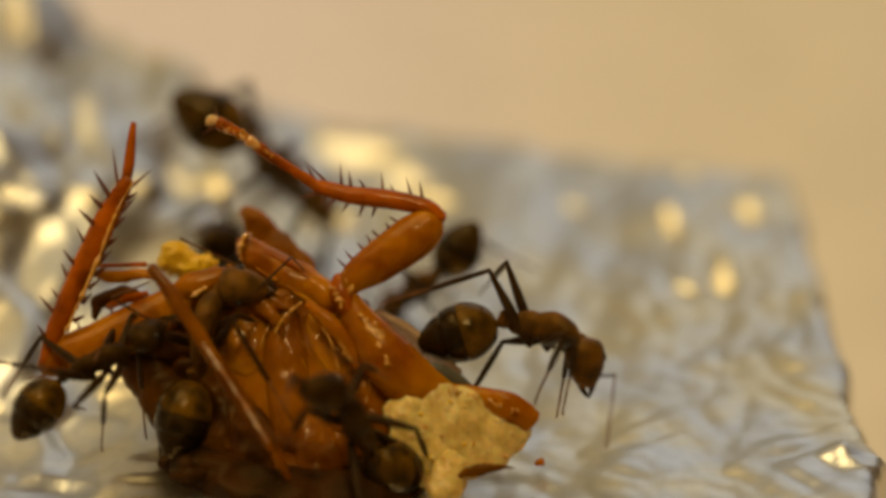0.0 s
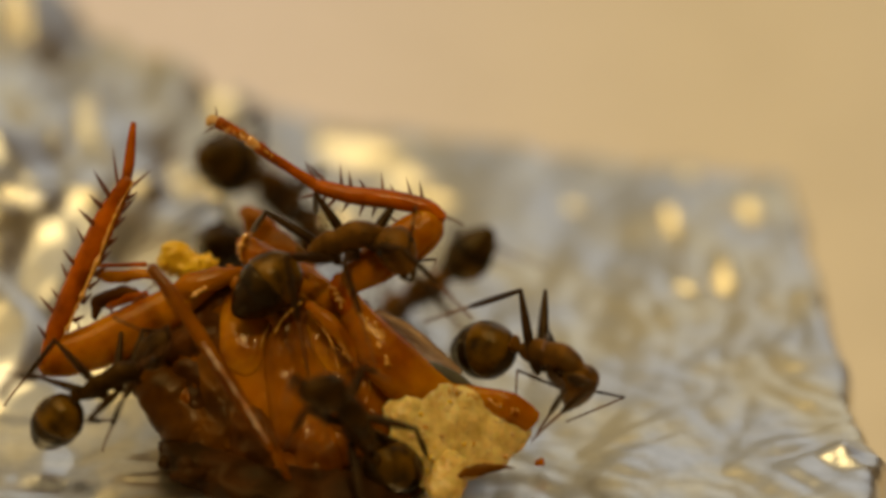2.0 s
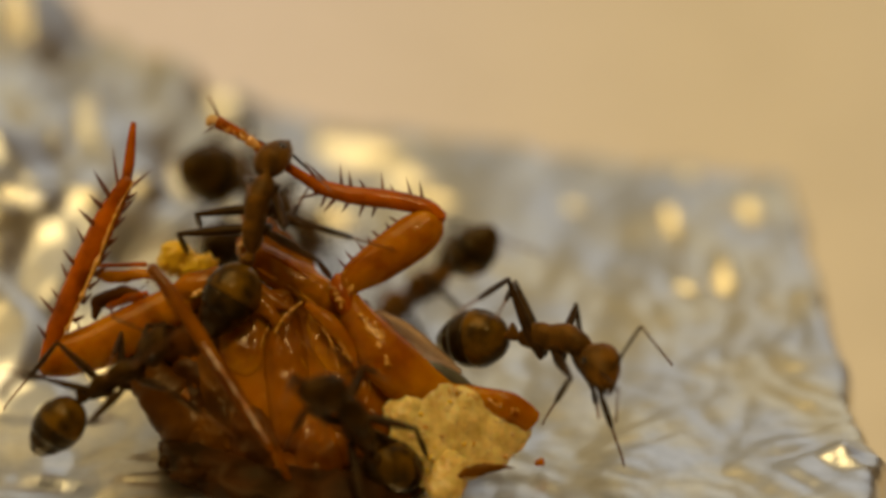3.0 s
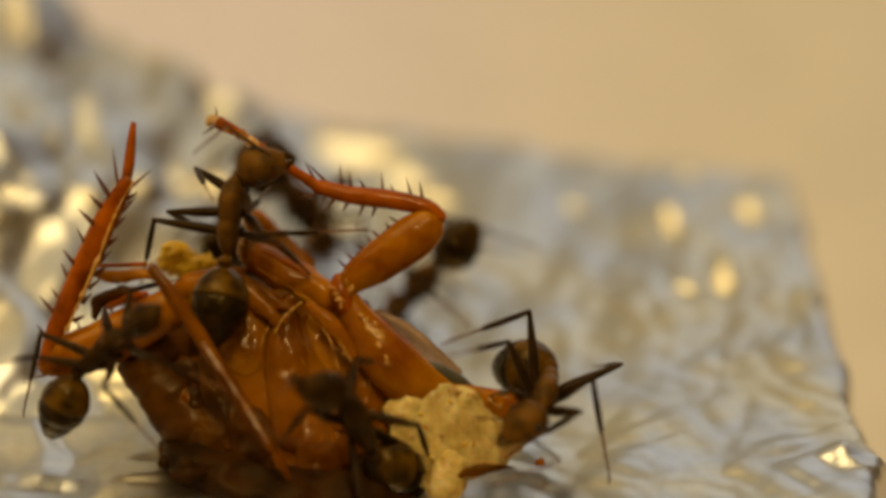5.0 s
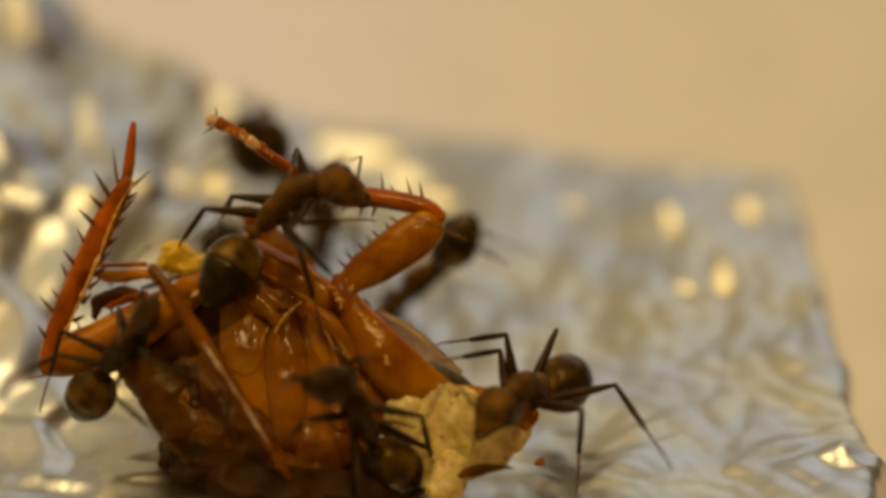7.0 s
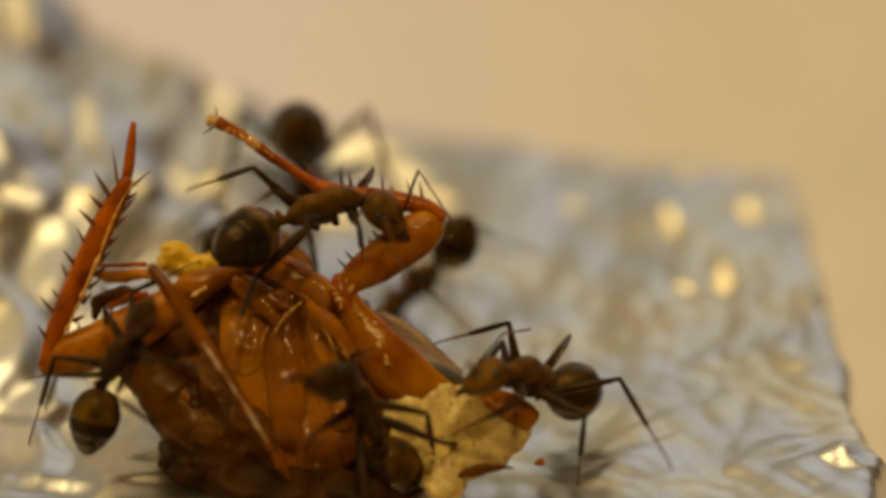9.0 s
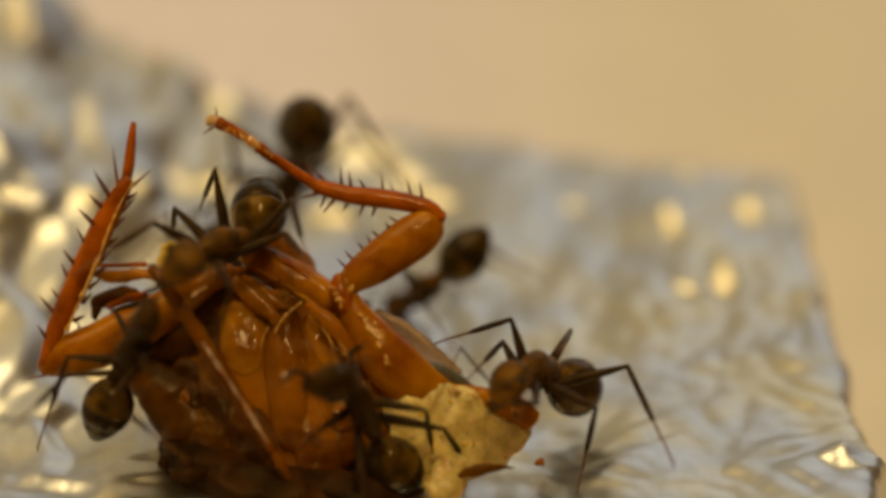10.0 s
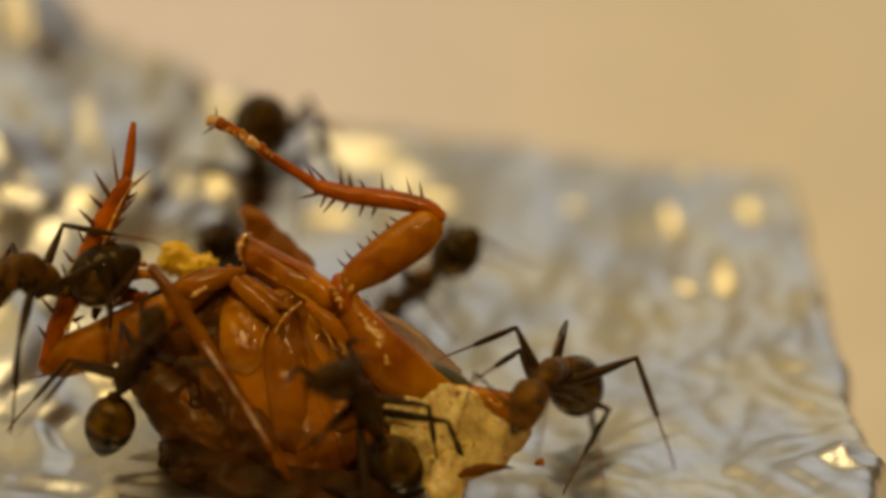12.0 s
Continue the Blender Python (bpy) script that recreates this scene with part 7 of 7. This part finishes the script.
    key(7, (-0.5, -0.96, -9.53), (-1.8, -2.05, -11.78), (-3.4, -3.41, -12.81), (1.65, 1.87, -7.72), (0, 0.7, 0.7),
        (((-2.72, -3.26, -11.16), (-1.86, -6.85, -11.46)), ((-2.52, -2.11, -9.15), (-1.12, -5.65, -7.78)), ((1.84, 0.4, -9.92), (3.01, -0.75, -5.41)), ((-0.51, -0.95, -13.46), (1.98, -2.88, -15.45)), ((0.14, 0.65, -11.91), (3.88, -0.46, -12.96)), ((0.11, 1.73, -10.23), (4.47, -0.28, -9.94))),
        (((-3.59, -2.02, -10.71), (-4.22, -4.45, -11.7)), ((-2.56, -0.87, -13.74), (-3.11, -3.19, -14.97))))
    key(9, (-0.36, -0.96, -9.53), (-1.8, -2.05, -11.7), (-3.27, -3.41, -12.91), (1.33, 1.7, -7.13), (0, 0.7, 0.7),
        (((-2.62, -3.32, -11.01), (-1.66, -6.87, -11.45)), ((-2.3, -2.2, -8.99), (-0.68, -5.71, -7.8)), ((-1.88, -0.7, -7.75), (1.44, -3.94, -6.46)), ((-0.66, -0.89, -13.42), (1.73, -2.7, -15.62)), ((0.05, 0.7, -11.89), (3.73, -0.27, -13.25)), ((0.11, 1.75, -10.19), (4.54, -0.12, -10.27))),
        (((-3.6, -2.27, -10.73), (-4.02, -4.65, -11.97)), ((-2.58, -0.78, -13.61), (-2.91, -3.02, -15.06))))
    key(10, (-0.22, -1.5, -9.53), (-1.54, -2.32, -11.89), (-3.13, -3.42, -13.2), (2.28, 1.29, -8.38), (0, 0.7, 0.7),
        (((-2.65, -3.35, -11.41), (-2.26, -7.01, -11.83)), ((-2.43, -2.31, -9.33), (-1.57, -6.06, -8.06)), ((-1.91, -0.92, -8), (0.61, -4.69, -6.41)), ((-0.02, -1.27, -13.48), (2.29, -3.43, -15.42)), ((0.73, 0.17, -11.82), (4.35, -1.39, -12.72)), ((0.75, 1.18, -10.1), (4.77, -1.42, -9.67))),
        (((-3.44, -2.11, -11.1), (-4.2, -4.36, -12.36)), ((-1.93, -0.86, -13.88), (-2.58, -3.02, -15.36))))
    key(12, (-0.5, -1.22, -9.53), (-1.8, -2.19, -11.84), (-3.53, -3.41, -12.83), (1.76, 1.11, -7.16), (0, 0.7, 0.7),
        (((-2.84, -3.31, -11.29), (-2.21, -6.94, -11.65)), ((-2.61, -2.21, -9.24), (-1.5, -5.86, -7.91)), ((-2.17, -0.76, -7.96), (0.64, -4.31, -6.35)), ((-0.38, -1.12, -13.47), (2.01, -3.17, -15.43)), ((0.31, 0.41, -11.87), (4, -0.94, -12.82)), ((0.31, 1.46, -10.17), (4.5, -0.86, -9.8))),
        (((-3.58, -1.94, -10.73), (-4.44, -4.32, -11.69)), ((-2.5, -0.9, -13.77), (-3.28, -3.18, -14.99))))
    walk_ant(ants['shade_ant'], rows)
    rows.clear()
    size = ants['hidden_ant'].scale.x
    key(0, (-9.89, -0.25, -11.17), (-9.09, -1.33, -13.9), (-8.38, -2.45, -16.01), (-10.92, 0.43, -7.32), (0, 0.6, 0.8),
        (((-10.39, -0.34, -15.49), (-13.46, -2.48, -17.07)), ((-10.76, 1.36, -13.62), (-14.98, 0.03, -13.9)), ((-10.37, 2.5, -11.8), (-14.89, 0.14, -10.54)), ((-7.41, -2.84, -13.61), (-8.3, -6.79, -13.84)), ((-7.19, -1.63, -11.38), (-8.26, -5.58, -9.69)), ((-7.35, -0.02, -9.9), (-10.19, -3.79, -7.58))),
        (((-8.86, 0.29, -16.13), (-9.26, -1.83, -18.13)), ((-6.39, -1.73, -14.21), (-6.58, -4.02, -16.06))))
    key(6, (-9.76, -0.38, -11.17), (-9.1, -1.33, -13.98), (-8.38, -2.45, -16.09), (-10.97, 0.49, -7.4), (0, 0.6, 0.8),
        (((-10.7, -0.55, -15.41), (-13.55, -3.14, -16.7)), ((-11.12, 1.08, -13.49), (-15.09, -0.88, -13.34)), ((-10.71, 2.25, -11.7), (-14.67, -0.76, -10.01)), ((-7.19, -2.56, -13.9), (-7.48, -6.6, -14.1)), ((-6.91, -1.33, -11.69), (-7.19, -5.4, -9.96)), ((-7.15, 0.23, -10.18), (-9.12, -3.93, -7.63))),
        (((-9.27, 0.18, -16.29), (-9.49, -2.08, -18.17)), ((-6.39, -1.35, -14.5), (-6.39, -3.74, -16.23))))
    key(12, (-9.89, -0.25, -11.17), (-9.09, -1.33, -13.9), (-8.38, -2.45, -16.01), (-10.92, 0.43, -7.32), (0, 0.6, 0.8),
        (((-10.39, -0.34, -15.49), (-13.46, -2.48, -17.07)), ((-10.76, 1.36, -13.62), (-14.98, 0.03, -13.9)), ((-10.37, 2.5, -11.8), (-14.89, 0.14, -10.54)), ((-7.41, -2.84, -13.61), (-8.3, -6.79, -13.84)), ((-7.19, -1.63, -11.38), (-8.26, -5.58, -9.69)), ((-7.35, -0.02, -9.9), (-10.19, -3.79, -7.58))),
        (((-8.86, 0.29, -16.13), (-9.26, -1.83, -18.13)), ((-6.39, -1.73, -14.21), (-6.58, -4.02, -16.06))))
    walk_ant(ants['hidden_ant'], rows)


motions()
